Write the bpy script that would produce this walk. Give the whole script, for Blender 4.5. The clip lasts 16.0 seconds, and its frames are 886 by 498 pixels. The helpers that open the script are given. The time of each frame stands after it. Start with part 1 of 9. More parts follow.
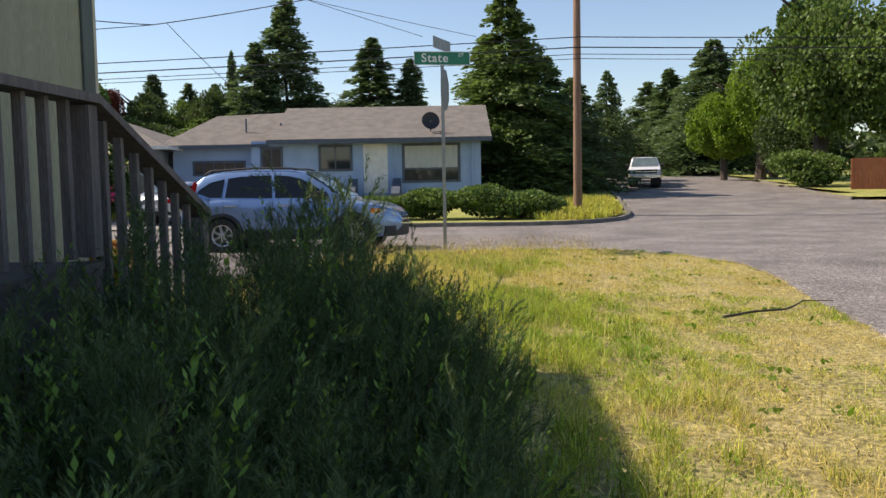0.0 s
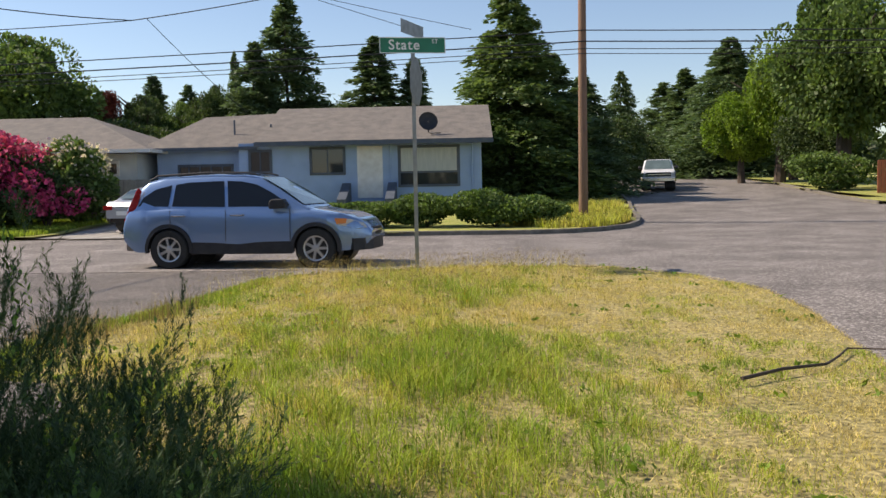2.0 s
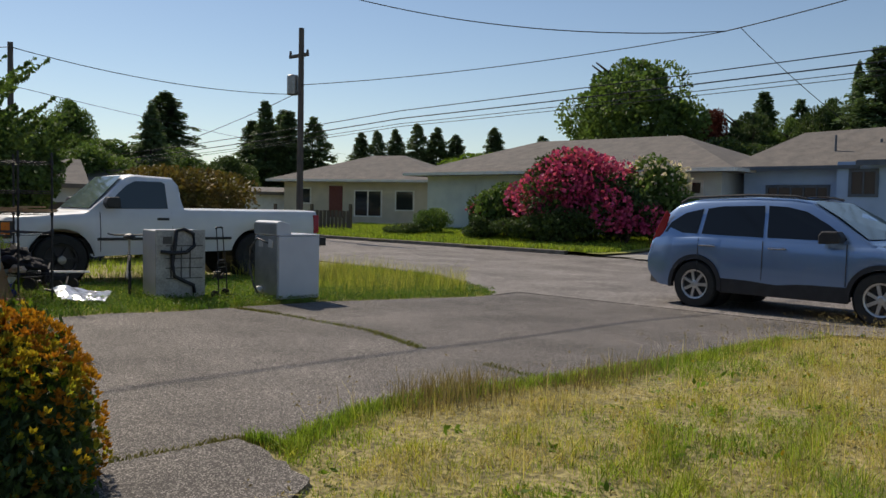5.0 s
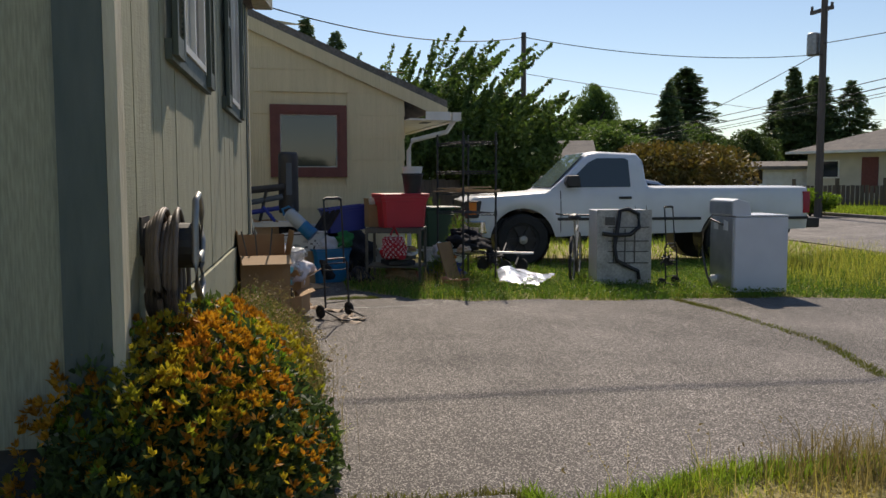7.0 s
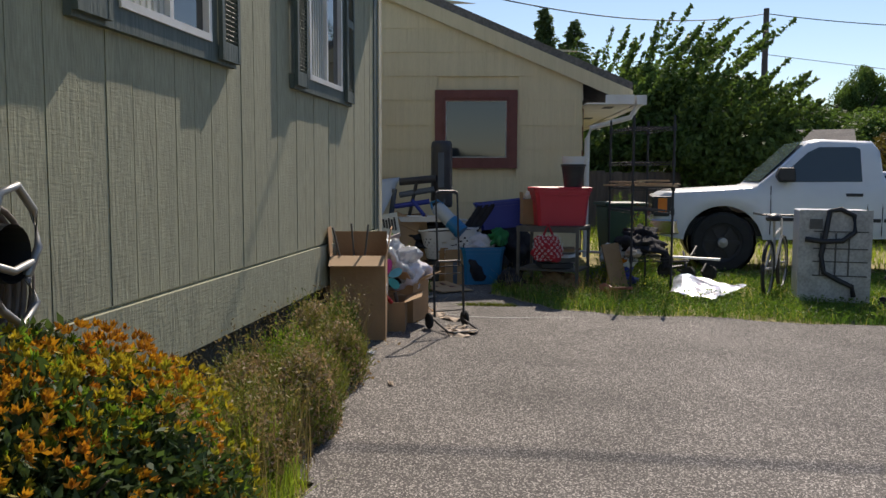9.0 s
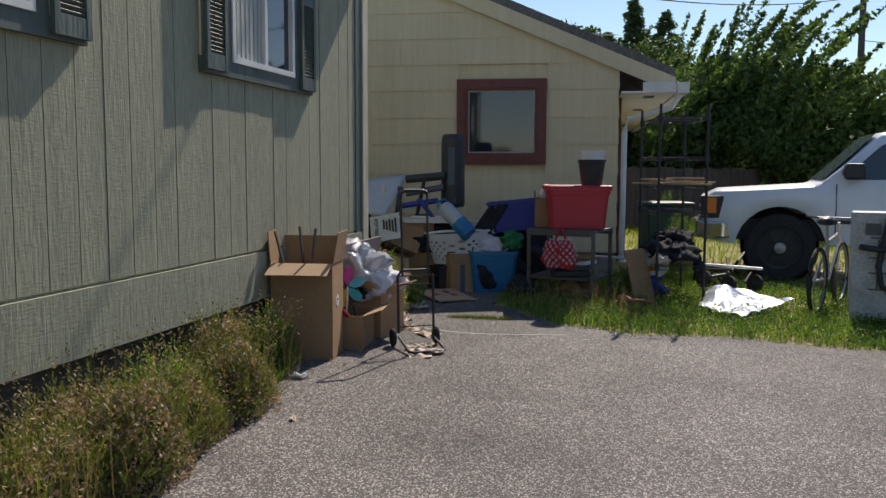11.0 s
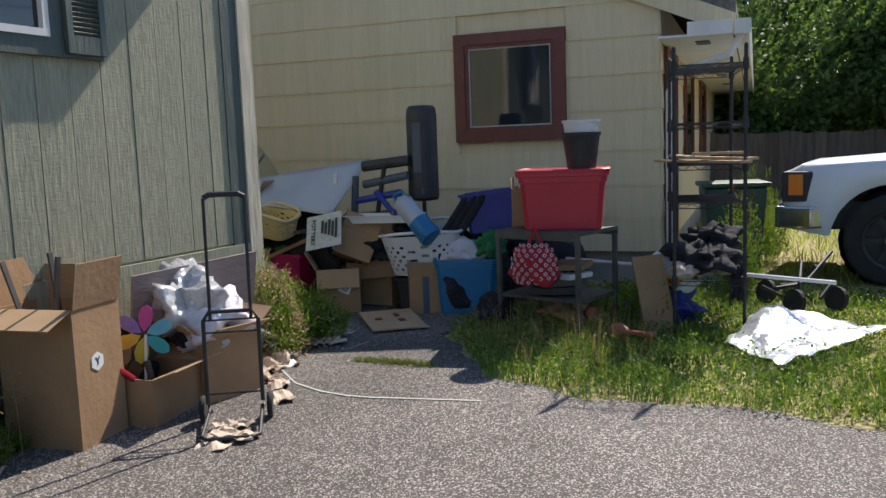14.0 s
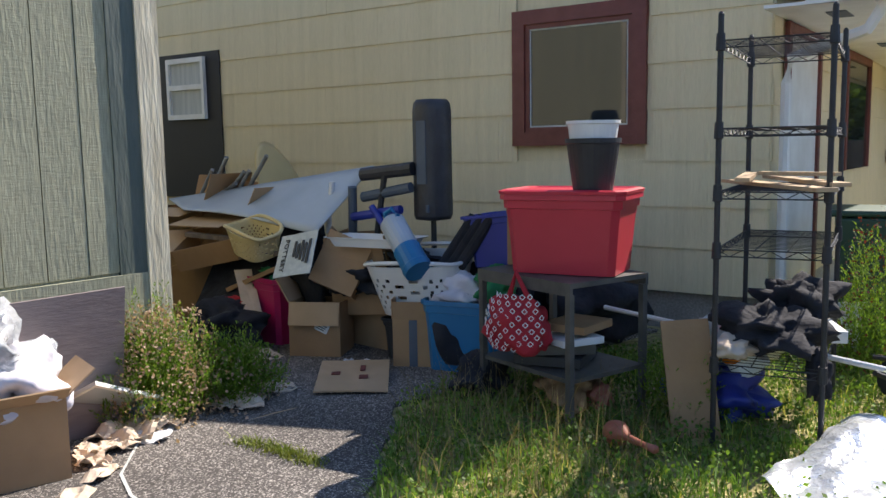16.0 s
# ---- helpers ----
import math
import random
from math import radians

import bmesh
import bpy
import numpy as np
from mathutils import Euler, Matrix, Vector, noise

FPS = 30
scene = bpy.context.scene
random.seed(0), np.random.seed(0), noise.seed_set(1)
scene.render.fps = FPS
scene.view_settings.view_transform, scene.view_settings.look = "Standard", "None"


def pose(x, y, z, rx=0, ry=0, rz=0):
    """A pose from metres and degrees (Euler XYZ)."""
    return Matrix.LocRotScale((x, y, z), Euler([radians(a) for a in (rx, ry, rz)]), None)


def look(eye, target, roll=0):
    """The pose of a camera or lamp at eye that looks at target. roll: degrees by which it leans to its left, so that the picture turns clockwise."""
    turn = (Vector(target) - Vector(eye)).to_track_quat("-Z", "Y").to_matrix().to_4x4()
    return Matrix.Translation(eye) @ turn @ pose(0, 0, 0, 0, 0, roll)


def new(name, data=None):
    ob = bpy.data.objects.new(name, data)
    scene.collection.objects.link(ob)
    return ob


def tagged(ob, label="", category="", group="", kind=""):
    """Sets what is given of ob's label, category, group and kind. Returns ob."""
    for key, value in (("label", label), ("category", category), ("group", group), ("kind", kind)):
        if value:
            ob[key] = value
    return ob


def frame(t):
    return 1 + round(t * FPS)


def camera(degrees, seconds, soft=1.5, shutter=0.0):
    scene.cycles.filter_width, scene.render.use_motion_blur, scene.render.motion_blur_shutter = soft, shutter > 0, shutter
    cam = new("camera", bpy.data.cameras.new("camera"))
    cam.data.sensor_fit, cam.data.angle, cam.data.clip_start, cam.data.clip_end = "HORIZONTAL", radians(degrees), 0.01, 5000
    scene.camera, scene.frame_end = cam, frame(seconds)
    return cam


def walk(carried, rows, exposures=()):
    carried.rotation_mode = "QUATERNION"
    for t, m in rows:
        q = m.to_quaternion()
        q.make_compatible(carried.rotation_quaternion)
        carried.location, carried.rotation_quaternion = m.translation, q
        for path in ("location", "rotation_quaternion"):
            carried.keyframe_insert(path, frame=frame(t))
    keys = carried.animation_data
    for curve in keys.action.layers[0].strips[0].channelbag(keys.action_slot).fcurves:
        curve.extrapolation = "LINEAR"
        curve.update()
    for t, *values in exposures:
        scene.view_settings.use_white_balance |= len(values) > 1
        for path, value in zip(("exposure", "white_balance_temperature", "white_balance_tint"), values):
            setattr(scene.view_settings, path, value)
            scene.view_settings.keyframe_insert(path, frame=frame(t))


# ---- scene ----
cam = camera(55.2, 16.0)

PATH = [
    (0, (0.034, 0.07, 1.275), (0.028, 2.064, 1.126), -1.0),
    (0.3, (0.127, 0.363, 1.289), (0.147, 2.359, 1.154), -0.7),
    (0.5, (0.21, 0.562, 1.294), (0.24, 2.558, 1.169), -1.0),
    (1, (0.36, 1.081, 1.326), (0.39, 3.077, 1.211), -1.3),
    (1.5, (0.551, 1.622, 1.316), (0.564, 3.618, 1.195), -1.2),
    (2, (0.711, 2.144, 1.329), (0.668, 4.139, 1.187), -1.1),
    (2.5, (0.877, 2.644, 1.326), (0.7, 4.631, 1.179), -0.9),
    (2.7, (0.914, 2.824, 1.335), (0.662, 4.803, 1.186), -0.7),
    (3, (0.997, 3.125, 1.341), (0.686, 5.094, 1.18), -0.8),
    (3.5, (1.072, 3.6, 1.364), (0.532, 5.519, 1.196), -0.7),
    (4, (1.111, 4.027, 1.393), (0.301, 5.848, 1.229), -0.1),
    (4.5, (1.092, 4.431, 1.429), (0.085, 6.157, 1.349), 0.7),
    (5, (1.087, 4.847, 1.418), (-0.23, 6.349, 1.321), 1.1),
    (5.2, (1.052, 5.014, 1.407), (-0.376, 6.409, 1.298), 0.9),
    (7.3, (0.301, 6.698, 1.408), (-1.657, 7.073, 1.253), 0.2),
    (7.5, (0.206, 6.85, 1.39), (-1.763, 7.169, 1.239), 0.5),
    (8, (-0.064, 7.176, 1.398), (-2.049, 7.368, 1.236), 0.5),
    (8.5, (-0.357, 7.428, 1.405), (-2.348, 7.508, 1.238), 0.1),
    (8.7, (-0.441, 7.515, 1.403), (-2.434, 7.516, 1.23), 0.2),
    (10.8, (-1.405, 8.473, 1.382), (-3.372, 8.158, 1.205), -0.1),
    (11, (-1.504, 8.521, 1.401), (-3.469, 8.195, 1.215), 0.2),
    (11.5, (-1.76, 8.61, 1.403), (-3.726, 8.301, 1.213), -0.2),
    (12, (-2.042, 8.845, 1.377), (-4.004, 8.514, 1.176), -0.5),
    (12.5, (-2.414, 9.065, 1.376), (-4.368, 8.693, 1.16), -1.3),
    (13, (-2.89, 9.271, 1.407), (-4.83, 8.834, 1.187), -1.8),
    (13.5, (-3.404, 9.472, 1.441), (-5.296, 8.866, 1.211), -2.3),
    (14, (-3.944, 9.707, 1.44), (-5.806, 9.016, 1.2), -2.1),
    (14.5, (-4.445, 9.901, 1.447), (-6.255, 9.088, 1.199), -1.5),
    (15, (-4.93, 10.062, 1.515), (-6.681, 9.137, 1.239), -1.7),
    (15.5, (-5.451, 10.218, 1.488), (-7.147, 9.187, 1.242), -0.9),
    (16, (-5.97, 10.312, 1.473), (-7.604, 9.183, 1.234), -1.0),
]
walk(cam, [(t, look(eye, target, roll)) for t, eye, target, roll in PATH], [(0, 0.45, 6900, 16), (1.5, 0.42, 6900, 16), (3, 0.1, 6900, 16), (4, -0.15, 6800, 14), (5, -0.3, 6700, 12), (7.5, 0.0, 6800, 14), (9, 0.05, 6550, 14), (12.5, 0.2, 6250, 14), (14, 0.52, 6200, 14), (16, 1.0, 6250, 14)])

SUN_EL, SUN_AZ = 44.0, 284.0
world = bpy.data.worlds.new("world")
scene.world = world
world.use_nodes = True
wn = world.node_tree
sky = wn.nodes.new("ShaderNodeTexSky")
sky.sky_type, sky.sun_disc = "NISHITA", False
sky.sun_elevation, sky.sun_rotation = radians(SUN_EL), radians(SUN_AZ)
sky.air_density, sky.dust_density, sky.ozone_density = 1.0, 0.15, 2.2
wn.nodes["Background"].inputs[1].default_value = 0.112
wn.links.new(sky.outputs[0], wn.nodes["Background"].inputs[0])
sun = new("sun", bpy.data.lights.new("sun", "SUN"))
sun.data.energy, sun.data.angle, sun.data.color = 5.0, radians(0.6), (1.0, 0.90, 0.75)
s_dir = Vector((math.sin(radians(SUN_AZ)) * math.cos(radians(SUN_EL)), math.cos(radians(SUN_AZ)) * math.cos(radians(SUN_EL)), math.sin(radians(SUN_EL))))
sun.matrix_world = look((s_dir * 60)[:], (0, 0, 0))

# ---- materials ----


def mat(name, color, rough=0.8, color2=None, scale=6.0, bump=0.0, bscale=40.0, metal=0.0, fine=None, rnd=0.0, spec=0.5, stretch=(1, 1, 1), contrast=0.5, trans=0.0, coat=0.0, island=False):
    m = bpy.data.materials.new(name)
    m.use_nodes = True
    nt = m.node_tree
    b = nt.nodes["Principled BSDF"]
    b.inputs["Roughness"].default_value, b.inputs["Metallic"].default_value = rough, metal
    b.inputs["Specular IOR Level"].default_value = spec
    b.inputs["Coat Weight"].default_value = coat
    b.inputs["Transmission Weight"].default_value = trans
    b.inputs["Base Color"].default_value = (*color, 1)
    tc = nt.nodes.new("ShaderNodeTexCoord")
    mp = nt.nodes.new("ShaderNodeMapping")
    mp.inputs["Scale"].default_value = stretch
    nt.links.new(tc.outputs["Object"], mp.inputs[0])
    out = None
    if color2:
        n1 = nt.nodes.new("ShaderNodeTexNoise")
        n1.inputs["Scale"].default_value, n1.inputs["Detail"].default_value = scale, 5
        nt.links.new(mp.outputs[0], n1.inputs["Vector"])
        mr = nt.nodes.new("ShaderNodeMapRange")
        mr.inputs[1].default_value, mr.inputs[2].default_value = 0.5 - contrast * 0.35, 0.5 + contrast * 0.35
        nt.links.new(n1.outputs[0], mr.inputs[0])
        mx = nt.nodes.new("ShaderNodeMix")
        mx.data_type = "RGBA"
        mx.inputs[6].default_value, mx.inputs[7].default_value = (*color, 1), (*color2, 1)
        nt.links.new(mr.outputs[0], mx.inputs[0])
        out = mx.outputs[2]
        if fine:
            n2 = nt.nodes.new("ShaderNodeTexNoise")
            n2.inputs["Scale"].default_value, n2.inputs["Detail"].default_value = fine[0], 3
            nt.links.new(mp.outputs[0], n2.inputs["Vector"])
            r2 = nt.nodes.new("ShaderNodeMapRange")
            r2.inputs[1].default_value, r2.inputs[2].default_value = 0.35, 0.65
            r2.inputs[3].default_value, r2.inputs[4].default_value = 1 - fine[1], 1 + fine[1]
            nt.links.new(n2.outputs[0], r2.inputs[0])
            v = nt.nodes.new("ShaderNodeVectorMath")
            v.operation = "SCALE"
            nt.links.new(out, v.inputs[0])
            nt.links.new(r2.outputs[0], v.inputs["Scale"])
            out = v.outputs[0]
    if rnd:
        if island:
            g = nt.nodes.new("ShaderNodeNewGeometry").outputs["Random Per Island"]
        else:
            g = nt.nodes.new("ShaderNodeObjectInfo").outputs["Random"]
        r3 = nt.nodes.new("ShaderNodeMapRange")
        r3.inputs[3].default_value, r3.inputs[4].default_value = 1 - rnd, 1 + rnd
        nt.links.new(g, r3.inputs[0])
        v = nt.nodes.new("ShaderNodeVectorMath")
        v.operation = "SCALE"
        if out:
            nt.links.new(out, v.inputs[0])
        else:
            v.inputs[0].default_value = color
        nt.links.new(r3.outputs[0], v.inputs["Scale"])
        out = v.outputs[0]
    if out:
        nt.links.new(out, b.inputs["Base Color"])
    if bump:
        nb = nt.nodes.new("ShaderNodeTexNoise")
        nb.inputs["Scale"].default_value, nb.inputs["Detail"].default_value = bscale, 4
        nt.links.new(mp.outputs[0], nb.inputs["Vector"])
        bp = nt.nodes.new("ShaderNodeBump")
        bp.inputs["Strength"].default_value, bp.inputs["Distance"].default_value = min(1.0, bump), 0.02
        nt.links.new(nb.outputs[0], bp.inputs["Height"])
        nt.links.new(bp.outputs[0], b.inputs["Normal"])
    return m


def leaf_mat(name, c1, c2, scale=3.0, transl=0.35, rnd=0.45, rough=0.6, c3=None, tall=None):
    """Leaves that let some of the light through. Each leaf has a shade of its own."""
    m = mat(name, c1, rough, c2, scale, rnd=rnd, island=True, spec=0.3, contrast=0.4)
    nt = m.node_tree
    b = nt.nodes["Principled BSDF"]
    col = b.inputs["Base Color"].links[0].from_socket
    t = nt.nodes.new("ShaderNodeBsdfTranslucent")
    v = nt.nodes.new("ShaderNodeVectorMath")
    v.operation = "MULTIPLY"
    v.inputs[1].default_value = (1.25, 1.3, 0.75)
    nt.links.new(col, v.inputs[0])
    nt.links.new(v.outputs[0], t.inputs["Color"])
    mx = nt.nodes.new("ShaderNodeMixShader")
    mx.inputs[0].default_value = transl
    nt.links.new(b.outputs[0], mx.inputs[1])
    nt.links.new(t.outputs[0], mx.inputs[2])
    nt.links.new(mx.outputs[0], nt.nodes["Material Output"].inputs[0])
    return m


def asphalt_mat(name, base, speck, scale=160.0):
    """Worn asphalt: stones of many greys in a dark binder, with broad stains."""
    m = bpy.data.materials.new(name)
    m.use_nodes = True
    nt = m.node_tree
    b = nt.nodes["Principled BSDF"]
    b.inputs["Roughness"].default_value = 0.82
    b.inputs["Specular IOR Level"].default_value = 0.32
    tc = nt.nodes.new("ShaderNodeTexCoord")
    vo = nt.nodes.new("ShaderNodeTexVoronoi")
    vo.inputs["Scale"].default_value = scale
    nt.links.new(tc.outputs["Object"], vo.inputs["Vector"])
    ramp = nt.nodes.new("ShaderNodeValToRGB")
    ramp.color_ramp.elements[0].position, ramp.color_ramp.elements[1].position = 0.15, 0.95
    ramp.color_ramp.elements[0].color = (*[c * 0.55 for c in base], 1)
    ramp.color_ramp.elements[1].color = (*speck, 1)
    e = ramp.color_ramp.elements.new(0.7)
    e.color = (*base, 1)
    sep = nt.nodes.new("ShaderNodeSeparateColor")
    nt.links.new(vo.outputs["Color"], sep.inputs[0])
    nt.links.new(sep.outputs[0], ramp.inputs[0])
    n = nt.nodes.new("ShaderNodeTexNoise")
    n.inputs["Scale"].default_value, n.inputs["Detail"].default_value, n.inputs["Roughness"].default_value = 0.7, 10, 0.62
    nt.links.new(tc.outputs["Object"], n.inputs["Vector"])
    r = nt.nodes.new("ShaderNodeMapRange")
    r.inputs[1].default_value, r.inputs[2].default_value = 0.35, 0.65
    r.inputs[3].default_value, r.inputs[4].default_value = 0.70, 1.25
    nt.links.new(n.outputs[0], r.inputs[0])
    v = nt.nodes.new("ShaderNodeVectorMath")
    v.operation = "SCALE"
    nt.links.new(ramp.outputs[0], v.inputs[0])
    nt.links.new(r.outputs[0], v.inputs["Scale"])
    nt.links.new(v.outputs[0], b.inputs["Base Color"])
    bp = nt.nodes.new("ShaderNodeBump")
    bp.inputs["Strength"].default_value, bp.inputs["Distance"].default_value = 0.9, 0.009
    nt.links.new(sep.outputs[1], bp.inputs["Height"])
    nt.links.new(bp.outputs[0], b.inputs["Normal"])
    return m


def siding_mat(name, c1, c2):
    """Rough-sawn siding: long weathered streaks with a fine cross ripple left by the saw."""
    m = mat(name, c1, 0.85, c2, 2.2, fine=(26, 0.14), stretch=(5, 5, 0.45), contrast=0.9)
    nt = m.node_tree
    b = nt.nodes["Principled BSDF"]
    tc = nt.nodes["Texture Coordinate"]
    last = None
    for scale, stretch, dist in ((14, (4, 4, 0.5), 0.012), (30, (0.5, 0.5, 3.2), 0.006)):
        mp = nt.nodes.new("ShaderNodeMapping")
        mp.inputs["Scale"].default_value = stretch
        nt.links.new(tc.outputs["Object"], mp.inputs[0])
        n = nt.nodes.new("ShaderNodeTexNoise")
        n.inputs["Scale"].default_value, n.inputs["Detail"].default_value, n.inputs["Distortion"].default_value = scale, 3, 0.6
        nt.links.new(mp.outputs[0], n.inputs["Vector"])
        bp = nt.nodes.new("ShaderNodeBump")
        bp.inputs["Strength"].default_value, bp.inputs["Distance"].default_value = 0.28, dist
        nt.links.new(n.outputs[0], bp.inputs["Height"])
        if last:
            nt.links.new(last.outputs[0], bp.inputs["Normal"])
        last = bp
    nt.links.new(last.outputs[0], b.inputs["Normal"])
    return m


M = {}
M["asphalt"] = asphalt_mat("drive_asphalt", (0.125, 0.112, 0.102), (0.46, 0.42, 0.38), 160)
M["street"] = asphalt_mat("street_asphalt", (0.215, 0.195, 0.18), (0.40, 0.365, 0.34), 50)
M["soil"] = mat("turf_soil", (0.20, 0.18, 0.06), 0.95, (0.40, 0.33, 0.15), 1.6, 0.9, 30, fine=(22, 0.5), contrast=0.9)
M["lawn_far"] = mat("far_lawn", (0.24, 0.28, 0.05), 0.95, (0.36, 0.34, 0.10), 1.2, 0.8, 60, fine=(40, 0.3))
M["concrete"] = mat("concrete", (0.36, 0.34, 0.31), 0.9, (0.25, 0.24, 0.22), 3, 0.3, 60, fine=(60, 0.15))
M["kerb"] = mat("kerb_stone", (0.20, 0.18, 0.15), 0.9, (0.12, 0.11, 0.09), 5, 0.4, 40)
M["green_wall"] = siding_mat("green_siding", (0.375, 0.368, 0.25), (0.29, 0.292, 0.205))
M["green_dark"] = mat("dark_green_paint", (0.075, 0.10, 0.085), 0.6, (0.11, 0.13, 0.11), 8, 0.3, 20, stretch=(2, 2, 0.4))
M["trim_cream"] = mat("cream_trim", (0.62, 0.58, 0.44), 0.7, (0.45, 0.40, 0.28), 6, 0.4, 20, stretch=(3, 3, 0.4))
M["yellow_wall"] = mat("yellow_shingle", (0.72, 0.61, 0.39), 0.8, (0.66, 0.56, 0.35), 2.5, 0.5, 9, fine=(60, 0.05), stretch=(3, 6, 0.25), rnd=0.04)
M["maroon"] = mat("maroon_paint", (0.13, 0.028, 0.022), 0.5, (0.17, 0.045, 0.035), 9, 0.2, 30)
M["white"] = mat("white_paint", (0.78, 0.77, 0.74), 0.45, (0.66, 0.64, 0.60), 4, 0.1, 30)
M["blue_wall"] = mat("blue_siding", (0.34, 0.46, 0.66), 0.75, (0.30, 0.41, 0.60), 2, 0.2, 20)
M["blue_dark"] = mat("slate_trim", (0.06, 0.08, 0.11), 0.6, (0.09, 0.11, 0.14), 5)
M["pale_wall"] = mat("pale_siding", (0.64, 0.68, 0.68), 0.75, (0.56, 0.60, 0.61), 2, 0.2, 20)
M["cream_wall"] = mat("cream_stucco", (0.60, 0.54, 0.44), 0.85, (0.52, 0.47, 0.38), 2, 0.3, 30)
M["roof"] = mat("roof_shingle", (0.13, 0.12, 0.11), 0.95, (0.19, 0.17, 0.15), 2.5, 0.8, 25, fine=(30, 0.2))
M["glass"] = mat("window_glass", (0.02, 0.025, 0.03), 0.04, spec=0.8)
M["glass_car"] = mat("tinted_glass", (0.010, 0.013, 0.018), 0.05, spec=0.35)
M["glass_clear"] = mat("windscreen_glass", (0.10, 0.14, 0.14), 0.05, (0.14, 0.19, 0.19), 2, spec=0.9)
M["glass_mid"] = mat("side_window_glass", (0.035, 0.05, 0.055), 0.05, spec=0.8)
M["curtain"] = mat("curtain", (0.55, 0.56, 0.52), 0.9, (0.42, 0.44, 0.42), 3, stretch=(8, 8, 0.5))
M["fence"] = mat("weathered_fence", (0.17, 0.13, 0.10), 0.9, (0.11, 0.085, 0.07), 4, 0.5, 20, stretch=(4, 4, 0.5), rnd=0.15)
M["fence_red"] = mat("red_cedar_fence", (0.42, 0.13, 0.06), 0.85, (0.32, 0.10, 0.05), 4, rnd=0.1)
M["rail"] = mat("brown_stained_rail", (0.12, 0.10, 0.092), 0.75, (0.18, 0.155, 0.145), 6, 0.5, 25, stretch=(4, 4, 0.5), fine=(60, 0.2))
M["deck"] = mat("grey_deck_board", (0.055, 0.052, 0.05), 0.8, (0.085, 0.08, 0.075), 6, 0.5, 25, rnd=0.1)
M["pole"] = mat("pole_wood", (0.28, 0.17, 0.11), 0.9, (0.20, 0.12, 0.08), 3, 0.6, 25, stretch=(6, 6, 0.3))
M["pole_grey"] = mat("grey_pole_wood", (0.13, 0.11, 0.10), 0.9, (0.09, 0.08, 0.07), 3, 0.6, 25, stretch=(6, 6, 0.3))
M["wire"] = mat("wire", (0.015, 0.015, 0.017), 0.6)
M["galv"] = mat("galvanised_steel", (0.36, 0.36, 0.35), 0.45, (0.26, 0.26, 0.25), 9, metal=0.7)
M["sign_green"] = mat("sign_green", (0.01, 0.20, 0.11), 0.4, (0.012, 0.17, 0.09), 6)
M["sign_white"] = mat("sign_white", (0.75, 0.76, 0.74), 0.4)
M["bark"] = mat("bark", (0.09, 0.065, 0.05), 0.95, (0.05, 0.04, 0.03), 8, 0.8, 20)
M["conifer"] = leaf_mat("conifer_needles", (0.085, 0.135, 0.06), (0.13, 0.19, 0.085), 9.0, 0.3, 0.3)
M["conifer_light"] = leaf_mat("cedar_sprays", (0.10, 0.16, 0.05), (0.15, 0.21, 0.065), 9.0, 0.35, 0.3)
M["leaf"] = leaf_mat("broad_leaf", (0.09, 0.15, 0.04), (0.135, 0.20, 0.055), 1.0, 0.35)
M["leaf_bright"] = leaf_mat("spring_leaf", (0.13, 0.22, 0.025), (0.17, 0.25, 0.03), 1.0, 0.45)
M["leaf_red"] = leaf_mat("copper_leaf", (0.14, 0.03, 0.02), (0.09, 0.025, 0.02), 1.0, 0.3)
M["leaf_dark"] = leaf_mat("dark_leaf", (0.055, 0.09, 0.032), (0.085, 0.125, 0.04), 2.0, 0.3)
M["pink"] = leaf_mat("pink_petal", (0.50, 0.055, 0.19), (0.58, 0.11, 0.22), 2.0, 0.3)
M["petal_white"] = leaf_mat("white_petal", (0.70, 0.64, 0.45), (0.75, 0.60, 0.60), 2.0, 0.3)
M["gold"] = leaf_mat("gold_leaf", (0.13, 0.12, 0.03), (0.20, 0.13, 0.035), 3.0, 0.2)
M["grass"] = leaf_mat("grass_blade", (0.38, 0.41, 0.06), (0.54, 0.47, 0.12), 1.5, 0.32, 0.6)
M["grass_green"] = leaf_mat("green_grass_blade", (0.21, 0.31, 0.04), (0.36, 0.42, 0.055), 2.5, 0.32, 0.6)
M["grass_dry"] = leaf_mat("dry_grass_blade", (0.62, 0.50, 0.21), (0.52, 0.43, 0.14), 2.0, 0.3, 0.5)
M["grass_lush"] = leaf_mat("lush_grass_blade", (0.10, 0.19, 0.034), (0.20, 0.30, 0.045), 3.0, 0.3, 0.6)
M["clover"] = leaf_mat("clover_leaf", (0.075, 0.14, 0.022), (0.13, 0.21, 0.03), 2.0, 0.35, 0.45)
M["foundation"] = mat("old_block_foundation", (0.10, 0.095, 0.085), 0.95, (0.06, 0.057, 0.05), 5, 0.5, 30)
M["seed"] = leaf_mat("seed_head", (0.22, 0.16, 0.08), (0.30, 0.24, 0.12), 3.0, 0.3)
M["car_blue"] = mat("metallic_blue_paint", (0.19, 0.30, 0.50), 0.25, metal=0.45, coat=1.0)
M["car_white"] = mat("white_car_paint", (0.72, 0.74, 0.76), 0.4, (0.62, 0.64, 0.66), 1.5, coat=0.3)
M["car_silver"] = mat("silver_car_paint", (0.42, 0.44, 0.47), 0.35, metal=0.5, coat=0.6)
M["car_dark"] = mat("dark_car_paint", (0.05, 0.06, 0.07), 0.35, metal=0.4, coat=0.6)
M["black"] = mat("black_plastic", (0.018, 0.018, 0.02), 0.55, (0.028, 0.028, 0.03), 8)
